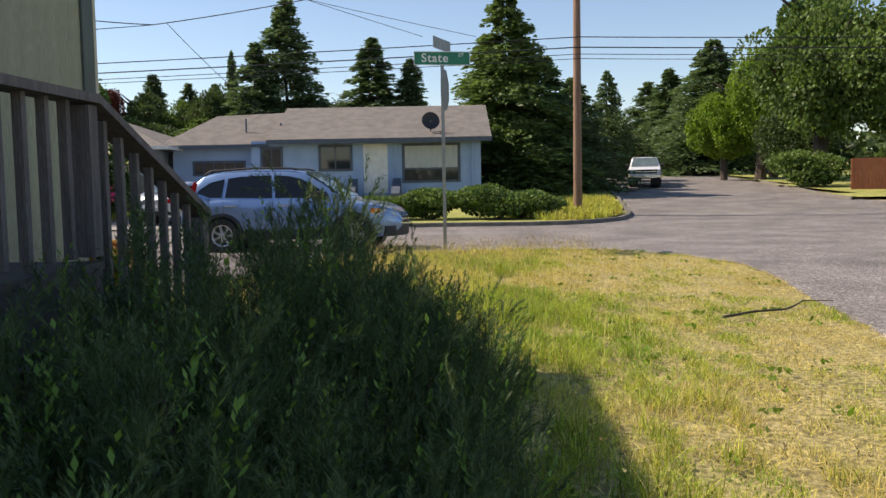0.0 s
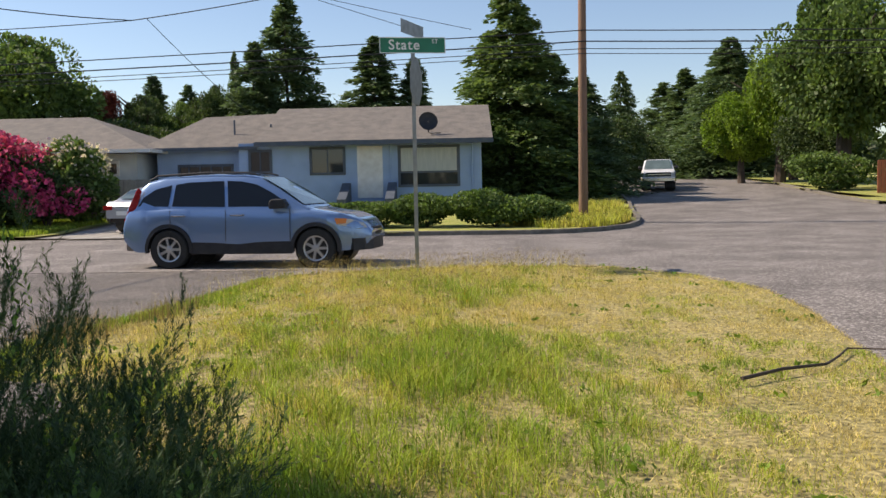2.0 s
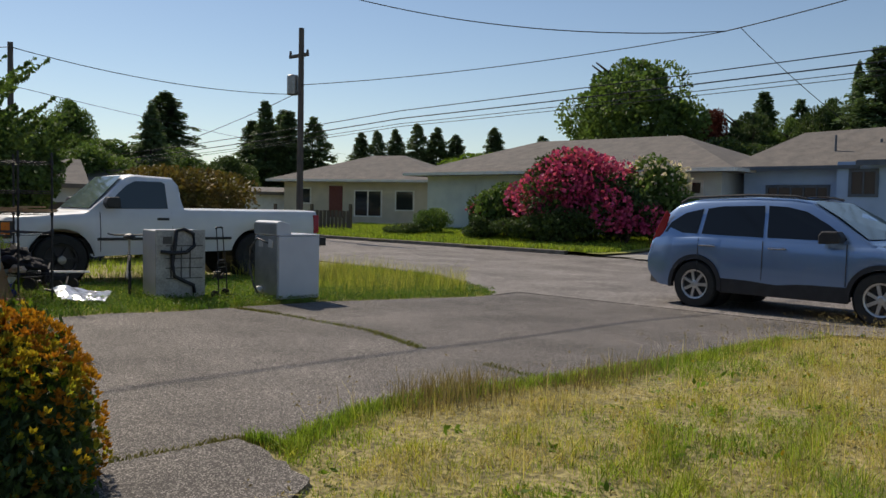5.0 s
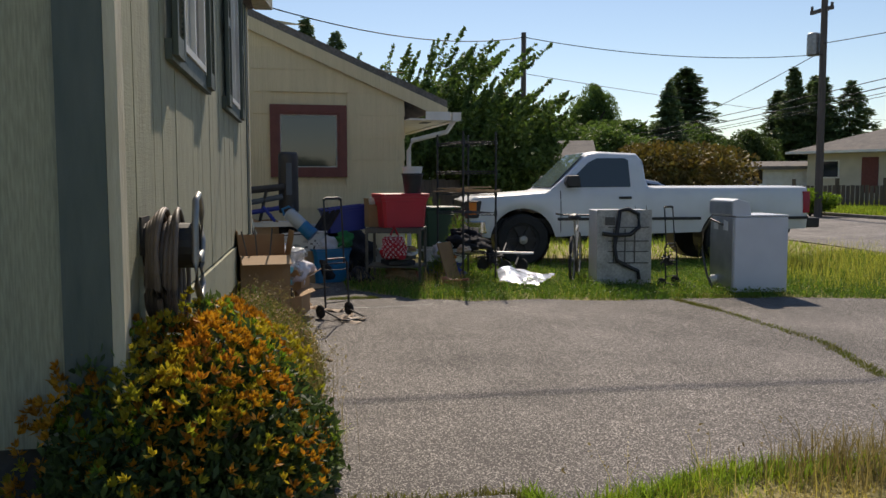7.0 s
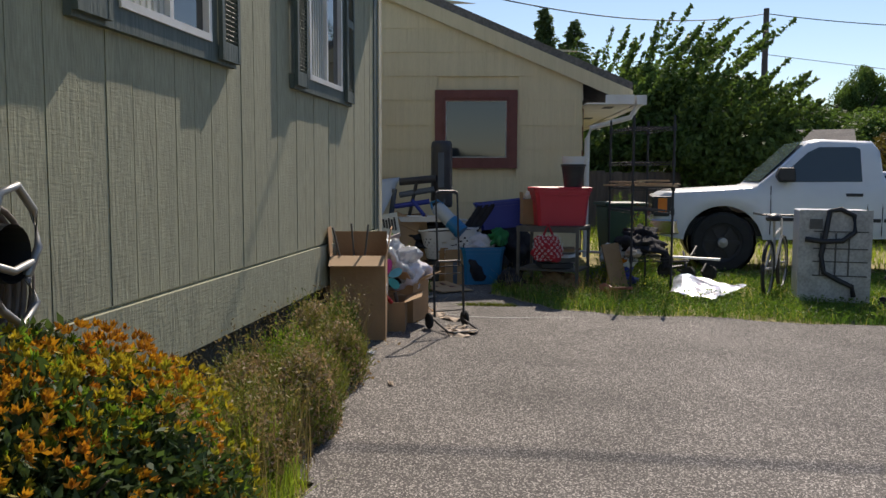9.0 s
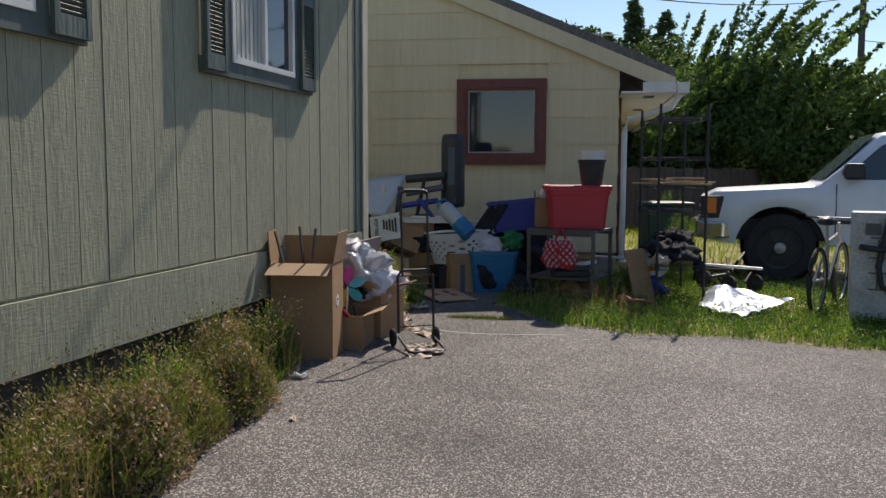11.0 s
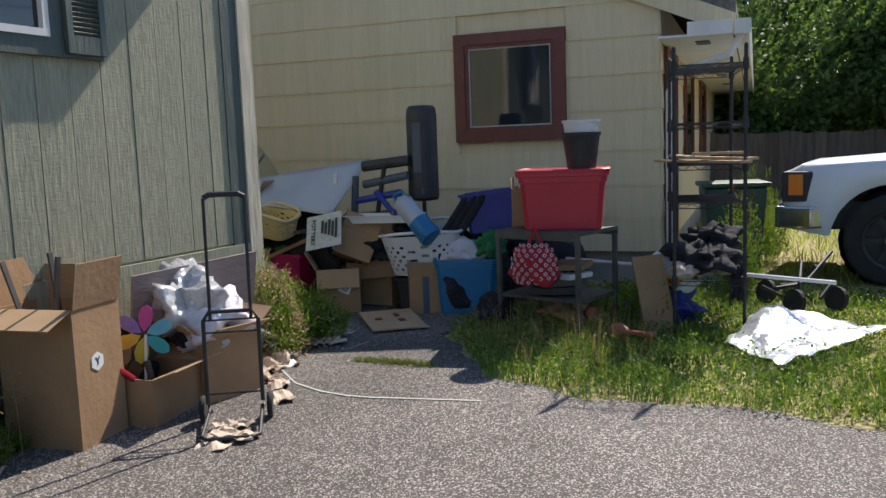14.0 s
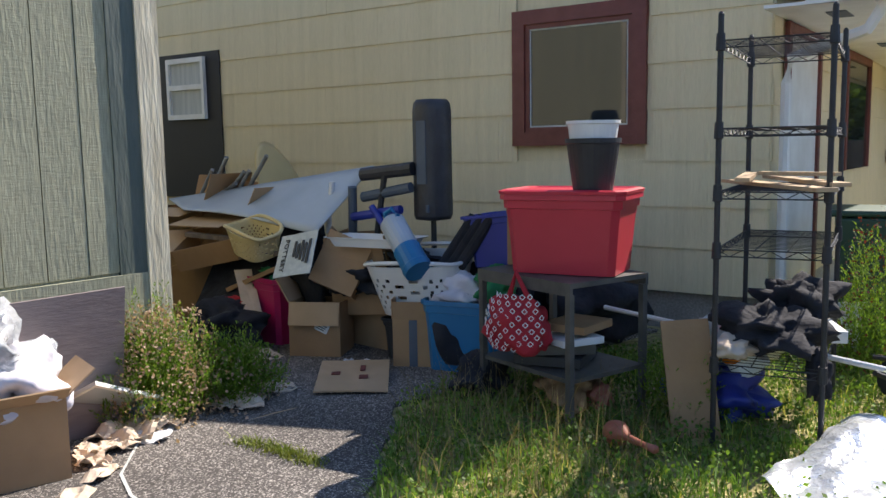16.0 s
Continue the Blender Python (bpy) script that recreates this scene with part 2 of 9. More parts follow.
M["tyre"] = mat("tyre_rubber", (0.018, 0.018, 0.018), 0.85, (0.03, 0.03, 0.028), 9)
M["alloy"] = mat("alloy", (0.50, 0.50, 0.50), 0.35, metal=0.7)
M["chrome"] = mat("chrome", (0.6, 0.6, 0.6), 0.15, metal=1.0)
M["lamp_red"] = mat("red_lens", (0.35, 0.01, 0.012), 0.15)
M["lamp_amber"] = mat("amber_lens", (0.75, 0.20, 0.01), 0.2)
M["lamp_clear"] = mat("clear_lens", (0.55, 0.56, 0.55), 0.1)

# ---- builders ----
WORLD_OF = {}


def thing(name, label="", category="", group="", kind="", at=(0, 0, 0), turn=0.0):
    ob = new(name)
    ob.matrix_world = pose(*at, 0, 0, turn)
    WORLD_OF[ob.name] = pose(*at, 0, 0, turn)
    return tagged(ob, label, category, group, kind)


def link_mesh(name, me, material, parent, label="", kind=""):
    for m in material if isinstance(material, (list, tuple)) else [material]:
        me.materials.append(m)
    ob = new(name, me)
    if parent:
        ob.parent = parent
    return tagged(ob, label, kind=kind)


def part(name, bm, material, parent=None, label="", kind="", smooth=False, absolute=False, bevel=0.0):
    """Links bm as one mesh under parent. absolute: its coordinates are those of the world, not of the thing."""
    if absolute and parent:
        top = parent
        while top.parent:
            top = top.parent
        bm.transform(WORLD_OF.get(top.name, Matrix()).inverted())
    me = bpy.data.meshes.new(name)
    bmesh.ops.recalc_face_normals(bm, faces=bm.faces)
    bm.to_mesh(me)
    bm.free()
    if smooth:
        me.shade_smooth()
    ob = link_mesh(name, me, material, parent, label, kind)
    if bevel:
        b = ob.modifiers.new("bevel", "BEVEL")
        b.width, b.segments, b.limit_method, b.angle_limit = bevel, 2, "ANGLE", radians(40)
    if smooth:
        w = ob.modifiers.new("normals", "WEIGHTED_NORMAL")
        w.keep_sharp = True
    return ob


def bm_new():
    return bmesh.new()


def box(bm, a, b, m=None):
    (x0, y0, z0), (x1, y1, z1) = a, b
    vs = [bm.verts.new(p) for p in ((x0, y0, z0), (x1, y0, z0), (x1, y1, z0), (x0, y1, z0), (x0, y0, z1), (x1, y0, z1), (x1, y1, z1), (x0, y1, z1))]
    for f in ((0, 3, 2, 1), (4, 5, 6, 7), (0, 1, 5, 4), (1, 2, 6, 5), (2, 3, 7, 6), (3, 0, 4, 7)):
        bm.faces.new([vs[i] for i in f])
    if m is not None:
        bmesh.ops.transform(bm, matrix=m, verts=vs)
    return vs


def prism(bm, pts, thick, m=None):
    """A polygon in its own x, y plane, thickened upwards in z from 0."""
    lo = [bm.verts.new((p[0], p[1], 0)) for p in pts]
    hi = [bm.verts.new((p[0], p[1], thick)) for p in pts]
    n = len(pts)
    bm.faces.new(lo[::-1])
    bm.faces.new(hi)
    for i in range(n):
        bm.faces.new([lo[i], lo[(i + 1) % n], hi[(i + 1) % n], hi[i]])
    if m is not None:
        bmesh.ops.transform(bm, matrix=m, verts=lo + hi)
    return lo + hi


def tube(bm, pts, r, n=8, r_end=None, cap=True):
    """A round bar along the points."""
    pts = [Vector(p) for p in pts]
    rings = []
    up = Vector((0, 0, 1))
    for i, p in enumerate(pts):
        d = (pts[min(i + 1, len(pts) - 1)] - pts[max(i - 1, 0)]).normalized()
        u = d.cross(up) if abs(d.z) < 0.95 else d.cross(Vector((1, 0, 0)))
        u.normalize()
        v = d.cross(u)
        rr = r if r_end is None else r + (r_end - r) * i / (len(pts) - 1)
        rings.append([bm.verts.new(p + (u * math.cos(2 * math.pi * k / n) + v * math.sin(2 * math.pi * k / n)) * rr) for k in range(n)])
    for a, b in zip(rings, rings[1:]):
        for k in range(n):
            bm.faces.new([a[k], a[(k + 1) % n], b[(k + 1) % n], b[k]])
    if cap:
        bm.faces.new(rings[0][::-1])
        bm.faces.new(rings[-1])
    return [v for r_ in rings for v in r_]


def lathe(bm, prof, n=24, m=None, close=True):
    """Turns (radius, z) about the z axis."""
    rings = [[bm.verts.new((r * math.cos(2 * math.pi * k / n), r * math.sin(2 * math.pi * k / n), z)) for k in range(n)] for r, z in prof]
    for a, b in zip(rings, rings[1:]):
        for k in range(n):
            bm.faces.new([a[k], a[(k + 1) % n], b[(k + 1) % n], b[k]])
    if close:
        bm.faces.new(rings[0][::-1])
        bm.faces.new(rings[-1])
    vs = [v for r_ in rings for v in r_]
    if m is not None:
        bmesh.ops.transform(bm, matrix=m, verts=vs)
    return vs


def np_mesh(name, verts, faces):
    """A mesh from numpy arrays; all faces have the same number of corners."""
    me = bpy.data.meshes.new(name)
    verts, faces = np.asarray(verts, dtype=np.float32), np.asarray(faces, dtype=np.int32)
    k = faces.shape[1]
    me.vertices.add(len(verts))
    me.vertices.foreach_set("co", verts.ravel())
    me.loops.add(faces.size)
    me.loops.foreach_set("vertex_index", faces.ravel())
    me.polygons.add(len(faces))
    me.polygons.foreach_set("loop_start", np.arange(0, faces.size, k, dtype=np.int32))
    me.update(calc_edges=True)
    me.validate()
    return me


def sstep(v):
    v = np.clip(v, 0, 1)
    return v * v * (3 - 2 * v)


def gz(x, y):
    """The height of the ground."""
    x, y = np.asarray(x, float), np.asarray(y, float)
    near = 0.14 - 0.13 * sstep((x + 0.3) / 2.4) * (1 - sstep((y - 8) / 5)) - 0.06 * sstep((y - 7.5) / 6) + 0.02 * sstep((-x - 4) / 4) * (1 - sstep((y - 8) / 3))
    s = sstep((y - 14 - 0.11 * x) / 3)
    z = near * (1 - s) + 0.02 * s
    hill = np.clip(y - 28.5, 0, 160)
    return z + 0.040 * hill * sstep((y - 28.5) / 3 + 0.3)


def far_kerb(x):
    return 25.75 - 0.11 * x


rng = np.random.default_rng(7)


def leaves_mesh(name, centres, size, elong=1.6, normals=None, jitter=1.0):
    """Pointed leaves of four corners at the centres, each turned its own way."""
    c = np.asarray(centres, float)
    n = len(c)
    d = rng.normal(size=(n, 3))
    if normals is not None:
        d = d * jitter + normals
    d /= np.linalg.norm(d, axis=1)[:, None]
    e = np.cross(d, rng.normal(size=(n, 3)))
    e /= np.linalg.norm(e, axis=1)[:, None]
    s = (np.asarray(size) * rng.uniform(0.6, 1.3, n))[:, None] if np.ndim(size) == 0 else (size * rng.uniform(0.6, 1.3, n))[:, None]
    v = np.stack([c - d * s * elong * 0.5, c + e * s * 0.5, c + d * s * elong * 0.5, c - e * s * 0.5], 1).reshape(-1, 3)
    return np_mesh(name, v, np.arange(4 * n).reshape(n, 4))

# ---- the ground ----


def land_axis(lo, hi, near0, near1, step, far):
    a = list(np.arange(near0, near1, step))
    v = near0
    s = step
    while v > lo:
        s = min(far, s * 1.25)
        v -= s
        a.insert(0, v)
    v, s = near1, step
    while v < hi:
        a.append(v)
        s = min(far, s * 1.25)
        v += s
    return np.array(a)


def sheet(name, xs, ys, lift, material, keep=None, label="", kind="structure", z_fn=None, parent=None):
    X, Y = np.meshgrid(xs, ys)
    Z = (gz(X, Y) if z_fn is None else z_fn(X, Y)) + lift
    v = np.stack([X, Y, Z], -1).reshape(-1, 3)
    nx, ny = len(xs), len(ys)
    i = np.arange((nx - 1) * (ny - 1))
    a = i // (nx - 1) * nx + i % (nx - 1)
    f = np.stack([a, a + 1, a + nx + 1, a + nx], 1)
    if keep is not None:
        cx, cy = v[f].mean(1)[:, 0], v[f].mean(1)[:, 1]
        f = f[keep(cx, cy)]
    me = np_mesh(name, v, f)
    me.shade_smooth()
    return link_mesh(name, me, material, parent, label, kind)


sheet("ground", land_axis(-900, 900, -14, 8, 0.5, 60), land_axis(-600, 1200, -2, 45, 0.5, 60), -0.018, M["soil"], label="turf and soil of the yards")


def flat_poly(name, pts, lift, material, label, seg=0.35, thick=0.0):
    """A paved area over the ground, its outline resampled and its skin following the ground."""
    bm = bm_new()
    out = []
    for p, q in zip(pts, pts[1:] + pts[:1]):
        n = max(1, int(math.hypot(q[0] - p[0], q[1] - p[1]) / seg))
        out += [(p[0] + (q[0] - p[0]) * k / n, p[1] + (q[1] - p[1]) * k / n) for k in range(n)]
    vs = [bm.verts.new((x, y, 0)) for x, y in out]
    f = bm.faces.new(vs)
    xs, ys = [p[0] for p in pts], [p[1] for p in pts]
    step = max(seg, 0.5)
    for axis, lo, hi in ((0, min(xs), max(xs)), (1, min(ys), max(ys))):
        st = step if hi - lo < 60 else 3.0
        v = math.floor(lo / st) * st + st
        while v < hi:
            co, no = [0, 0, 0], [0, 0, 0]
            co[axis], no[axis] = v, 1
            bmesh.ops.bisect_plane(bm, geom=bm.verts[:] + bm.edges[:] + bm.faces[:], plane_co=co, plane_no=no)
            v += st
    for v in bm.verts:
        v.co.z = float(gz(v.co.x, v.co.y)) + lift
    if thick:
        r = bmesh.ops.extrude_face_region(bm, geom=bm.faces[:])
        for v in r["geom"]:
            if isinstance(v, bmesh.types.BMVert):
                v.co.z -= thick
    return part(name, bm, material, None, label, "structure")


def wob(a, b, n, amp, seed):
    r = random.Random(seed)
    return [(a[0] + (b[0] - a[0]) * k / n + r.uniform(-amp, amp), a[1] + (b[1] - a[1]) * k / n + r.uniform(-amp, amp)) for k in range(n)]


lawn_edge = [(3.62, 7.1), (3.9, 8.9), (4.2, 10.6), (4.3, 12.2), (3.9, 13.9), (2.8, 15.6), (1.2, 16.2), (-0.6, 15.6), (-1.9, 14.9)]
drive_east = [(-2.1, 14.0), (-2.3, 12.1), (-2.5, 10.4), (-2.7, 9.5), (-2.8, 8.9), (-2.8, 8.5), (-2.6, 7.9), (-2.45, 7.62), (-2.76, 7.59)]
drive = []
for a, b in zip(drive_east, drive_east[1:]):
    drive += wob(a, b, 4, 0.05, int(a[1] * 10))
wallside = [(-2.82, 6.82), (-3.45, 6.9), (-3.9, 6.95), (-4.37, 6.5), (-5.5, 6.82), (-6.3, 6.75), (-6.7, 6.62), (-7.3, 6.75), (-8.8, 6.75), (-8.9, 5.0), (-11.7, 5.0), (-11.7, 8.2), (-9.3, 7.7), (-8.9, 8.0), (-8.35, 8.3), (-8.1, 8.9), (-8.15, 9.6), (-8.0, 10.5), (-8.0, 11.7), (-7.9, 12.5), (-7.55, 13.6), (-7.25, 15.2), (-7.3, 15.6)]
for a, b in zip(wallside, wallside[1:]):
    drive += wob(a, b, 4, 0.04, int(a[0] * 7))
drive += [(-7.3, 15.6), (-7.4, 16.6), (-1.8, 16.6), (-1.8, 15.2)]
flat_poly("driveway", drive, 0.0, M["asphalt"], "worn grey asphalt driveway with exposed stones", 0.3, 0.05)
walk_slab = [(-2.72, 7.53)] + wob((-2.5, 7.52), (-1.85, 7.35), 6, 0.03, 3) + wob((-1.85, 7.35), (-1.45, 6.5), 5, 0.04, 4) + [(-1.45, 5.6), (-1.7, 4.2), (-2.8, 4.2), (-2.8, 6.2), (-2.78, 6.8)]
flat_poly("path_slab", walk_slab, 0.012, M["asphalt"], "rough asphalt path slab", 0.3, 0.05)

street = [(-400, far_kerb(-400))]
street += [(x, far_kerb(x)) for x in (-100, -40, -22, -12, -4, 0, 2.6)] + [(4.4, 26.1), (5.6, 27.6), (6.5, 29.6), (7.0, 32), (8.3, 40), (24.6, 155), (34.6, 155), (21.5, 60), (18.0, 41), (17.6, 37.5), (19.5, 35), (24, 34), (60, 30), (120, 24), (120, -30), (3.2, -30), (3.3, 2), (3.5, 6.5)]
street += lawn_edge + [(-2.0, 16.0), (-7.35, 16.4), (-7.25, 15.6), (-8.2, 16.6), (-10.5, 18.0), (-15.5, 18.9), (-22, 19.5), (-60, 24), (-400, 62)]
flat_poly("street", street, 0.008, M["street"], "worn grey asphalt street", 1.0, 0.05)

# kerbs of the far side
kerb_line = [(x, far_kerb(x)) for x in np.arange(-60, -12.6, 1.5)]
kerb_b = [(x, far_kerb(x)) for x in np.arange(-6.4, 2.8, 0.9)] + [(3.7, 25.7), (4.5, 26.2), (5.2, 27.0), (5.9, 28.1), (6.5, 29.6), (6.85, 31), (7.05, 32.5), (7.6, 36), (8.3, 40), (11, 59)]


def kerb(pts, name):
    bm = bm_new()
    rows = []
    for i, p in enumerate(pts):
        a, b = pts[max(i - 1, 0)], pts[min(i + 1, len(pts) - 1)]
        d = Vector((b[0] - a[0], b[1] - a[1])).normalized()
        nrm = Vector((-d.y, d.x))
        z = float(gz(*p))
        rows.append([bm.verts.new((p[0] + nrm.x * o, p[1] + nrm.y * o, z + h)) for o, h in ((0.0, -0.04), (0.015, 0.12), (0.03, 0.135), (0.16, 0.135), (0.16, -0.04))])
    for a, b in zip(rows, rows[1:]):
        for k in range(4):
            bm.faces.new([a[k], b[k], b[k + 1], a[k + 1]])
    return part(name, bm, M["kerb"], None, "weathered concrete kerb", "structure")


kerb(kerb_line, "kerb_west")
kerb(kerb_b, "kerb_corner")
kerb([(17.6, 36.8), (17.7, 38.5), (18.2, 42), (21.7, 60)][::-1], "kerb_east")


def yard_fn(a_lift):
    return lambda X, Y: gz(X, Y) + a_lift


# raised lawns beyond the kerb
def yard_keep(x, y):
    return (y > far_kerb(x) + 0.16) & (y < 60) & ((x < -12.2) | ((x > -6.2) & ~((x > 2.6 + (y - 25) * 0) & (y < 26 + 1.35 * (x - 3.4)) & (y < 30)) & (x < 6.3 + np.clip(y - 29, 0, 100) * 0.155)))


sheet("far_lawn", np.arange(-60, 14, 0.6), np.arange(24, 60, 0.6), 0.11, M["lawn_far"], yard_keep, "mown lawn in sun beyond the kerb")
sheet("neighbour_drive", np.arange(-12.4, -6, 0.5), np.arange(25.6, 37, 0.5), 0.05, M["concrete"], lambda x, y: y > far_kerb(x) - 0.1, "pale gravelly driveway")
sheet("verge_east", np.arange(18, 70, 1.5), np.arange(34, 100, 1.5), 0.12, M["lawn_far"], lambda x, y: (x > 18.2 + (y - 37) * 0.15) & (y > 36.5 - (x - 18) * 0.1), "grass verge")

# ---- the grey green house ----
WY = lambda x: 5.895 - 0.083 * x
WANG = math.degrees(math.atan(-0.083))
gh = thing("green_house", "weathered grey-green house with vertical grooved siding and dark green shutters", "house", at=(-2.42, WY(-2.42), 0.14), turn=WANG)
GL = 6.35  # length of the long wall, running to -x in the thing's own frame
bm = bm_new()
box(bm, (-GL, -9.0, 0.42), (0, -0.012, 3.05))
part("wall", bm, M["green_wall"], gh, kind="structure")
bm = bm_new()
box(bm, (-GL + 0.05, -8.95, -0.2), (-0.05, -0.08, 0.42))
part("foundation", bm, M["foundation"], gh, "dark concrete foundation", "structure")
# grooved panels
rg = random.Random(5)
xs = [-GL]
while xs[-1] < -0.09:
    xs.append(min(-0.07, xs[-1] + rg.choice((0.195, 0.2, 0.205))))
for a, b in zip(xs, xs[1:]):
    bm = bm_new()
    box(bm, (a + 0.0025, -0.012, 0.74), (b - 0.0025, rg.uniform(0.0, 0.004), 3.04))
    part("siding_board", bm, M["green_wall"], gh)
bm = bm_new()
box(bm, (-GL, -0.012, 0.42), (-0.06, 0.018, 0.725))
part("skirt_board", bm, M["green_wall"], gh, "rough grey-green skirt board")
bm = bm_new()
box(bm, (-0.075, -0.012, 0.30), (0.022, 0.026, 3.05))
part("corner_board", bm, M["trim_cream"], gh, "cream corner board")
# East face board: its dark green stands for the shade on the end wall.
bm = bm_new()
box(bm, (0.002, -0.16, 0.30), (0.02, -0.014, 3.05))
part("corner_board", bm, M["green_dark"], gh, "dark green corner board")
bm = bm_new()
box(bm, (-GL - 0.025, -0.03, 0.30), (-GL + 0.10, 0.024, 3.05))
part("corner_board", bm, M["trim_cream"], gh, "cream corner board")
bm = bm_new()
box(bm, (-GL + 0.10, -0.03, 0.72), (-GL + 0.25, 0.012, 3.05))
part("corner_board", bm, M["green_dark"], gh, "dark green corner board")
# roof with a broad eave
bm = bm_new()
prism(bm, [(0.08, 3.06), (0.08, 3.18), (-4.4, 3.36), (-9.2, 3.18), (-9.2, 3.06)], GL + 0.12, Matrix(((0, 0, 1, -GL - 0.06), (1, 0, 0, 0), (0, 1, 0, 0), (0, 0, 0, 1))))
part("roof", bm, M["roof"], gh)
bm = bm_new()
prism(bm, [(-GL - 0.12, 0.083), (-GL - 0.12, 0.275), (-GL + 0.62, 0.20), (-GL + 2.0, 0.125), (-GL + 3.0, 0.083)], 0.12, pose(0, 0, 3.07))
part("eave", bm, M["trim_cream"], gh, "cream boxed eave that deepens towards the corner")


def gh_window(x0, x1, z0, z1):
    """A sliding window with dark green trim and louvred shutters, on the long wall."""
    w = link_mesh("window", bpy.data.meshes.new("window"), M["green_dark"], gh)
    bm = bm_new()
    sw, ft = 0.24, 0.09
    box(bm, (x0, 0.004, z0), (x1, 0.035, z0 + ft))
    box(bm, (x0, 0.004, z1 - ft), (x1, 0.035, z1))
    for a in (x0 + sw, x1 - sw - ft):
        box(bm, (a, 0.004, z0 + ft), (a + ft, 0.034, z1 - ft))
    bmesh.ops.recalc_face_normals(bm, faces=bm.faces)
    bm.to_mesh(w.data)
    bm.free()
    for a in (x0, x1 - sw):
        bm = bm_new()
        for c in (a, a + sw - 0.035):
            box(bm, (c, 0.037, z0 + 0.02), (c + 0.035, 0.062, z1))
        zz = z0 + 0.02
        for zc, h in ((z0 + 0.02, 0.09), ((z0 + z1) / 2, 0.06), (z1 - 0.06, 0.06)):
            box(bm, (a + 0.035, 0.037, zc), (a + sw - 0.035, 0.060, zc + h))
        part("shutter", bm, M["green_dark"], w, "dark green louvred shutter")
        bm = bm_new()
        zz = z0 + 0.12
        while zz < z1 - 0.08:
            box(bm, (a + 0.035, -0.012, -0.002), (a + sw - 0.035, 0.012, 0.002), pose(0, 0.048, zz, 45, 0, 0))
            zz += 0.024
        part("louvre", bm, M["green_dark"], w, kind="stuff")
    a, b = x0 + sw + ft, x1 - sw - ft
    bm = bm_new()
    box(bm, (a, 0.0, z0 + ft), (b, 0.045, z0 + ft + 0.035))
    box(bm, (a, 0.0, z1 - ft - 0.03), (b, 0.045, z1 - ft))
    for c in (a, b - 0.035, (a + b) / 2 - 0.02):
        box(bm, (c, 0.0, z0 + ft + 0.035), (c + 0.035, 0.044, z1 - ft - 0.03))
    part("frame", bm, M["white"], w, "white vinyl sash")
    for c0, c1, mt in ((a + 0.035, (a + b) / 2 - 0.02, "glass"), ((a + b) / 2 + 0.015, b - 0.035, "curtain")):
        bm = bm_new()
        box(bm, (c0, 0.006, z0 + ft + 0.035), (c1, 0.012, z1 - ft - 0.03))
        part("pane", bm, M["glass"], w)
        if mt == "curtain":
            bm = bm_new()
            n = 14
            for k in range(n):
                u0, u1 = c0 + (c1 - c0) * k / n, c0 + (c1 - c0) * (k + 1) / n
                box(bm, (u0, 0.013, z0 + ft + 0.035), (u1, 0.016 + 0.008 * (k % 2), z1 - ft - 0.03))
            bmesh.ops.remove_doubles(bm, verts=bm.verts, dist=0.0009)
            part("curtain", bm, M["curtain"], w, "pale curtain behind the pane")


# the two windows of the long wall
gh_window(-2.60, -1.07, 1.80, 3.02)
gh_window(-5.13, -3.59, 1.80, 3.02)

# ---- the yellow house ----
YX = -11.82
yh = thing("yellow_house", "yellow shingled house with maroon trim and a low gabled roof", "house", at=(YX, 3.0, 0.14))
NY, SY, RY, EZ = 8.9, -1.6, 3.6, 2.62
SL = 0.435
bm = bm_new()
prism(bm, [(NY, 0.5), (NY, EZ), (RY, EZ + (NY - RY) * SL), (SY, EZ), (SY, 0.5)], -13.0, Matrix(((0, 0, 1, YX - 0.02), (1, 0, 0, 0), (0, 1, 0, 0), (0, 0, 0, 1))))
part("wall", bm, M["yellow_wall"], yh, kind="structure", absolute=True)
bm = bm_new()
box(bm, (YX - 13.0, SY + 0.03, -0.1), (YX - 0.05, NY - 0.03, 0.5))
part("foundation", bm, M["concrete"], yh, "pale concrete foundation", "structure", absolute=True)
W0, W1, WZ0, WZ1 = 6.98, 8.06, 1.47, 2.49
courses = [0.42, 0.735, 1.025, 1.345, 1.71, 2.03, 2.36, 2.67, 2.98, 3.29, 3.60, 3.9, 4.2, 4.5, 4.8, 5.1]
rg = random.Random(9)


def yh_board(bm, y0, y1, z0, z1):
    """One course board, thicker at its foot, its top cut by the gable's slope."""
    def top(y):
        return min(z1, EZ + (NY - y) * SL if y > RY else EZ + (y - SY) * SL)
    cuts = sorted({y0, y1, *[NY - (z1 - EZ) / SL for _ in (0,) if y0 < NY - (z1 - EZ) / SL < y1]})
    for a, b in zip(cuts, cuts[1:]):
        ta, tb = top(a), top(b)
        if max(ta, tb) <= z0 + 0.02:
            continue
        ta, tb = max(ta, z0 + 0.001), max(tb, z0 + 0.001)
        vs = [bm.verts.new(p) for p in ((YX - 0.018, a, z0), (YX - 0.018, b, z0), (YX + 0.014, b, z0), (YX + 0.014, a, z0), (YX - 0.018, a, ta), (YX - 0.018, b, tb), (YX + 0.002, b, tb), (YX + 0.002, a, ta))]
        for f in ((0, 3, 2, 1), (4, 5, 6, 7), (0, 1, 5, 4), (1, 2, 6, 5), (2, 3, 7, 6), (3, 0, 4, 7)):
            bm.faces.new([vs[i] for i in f])


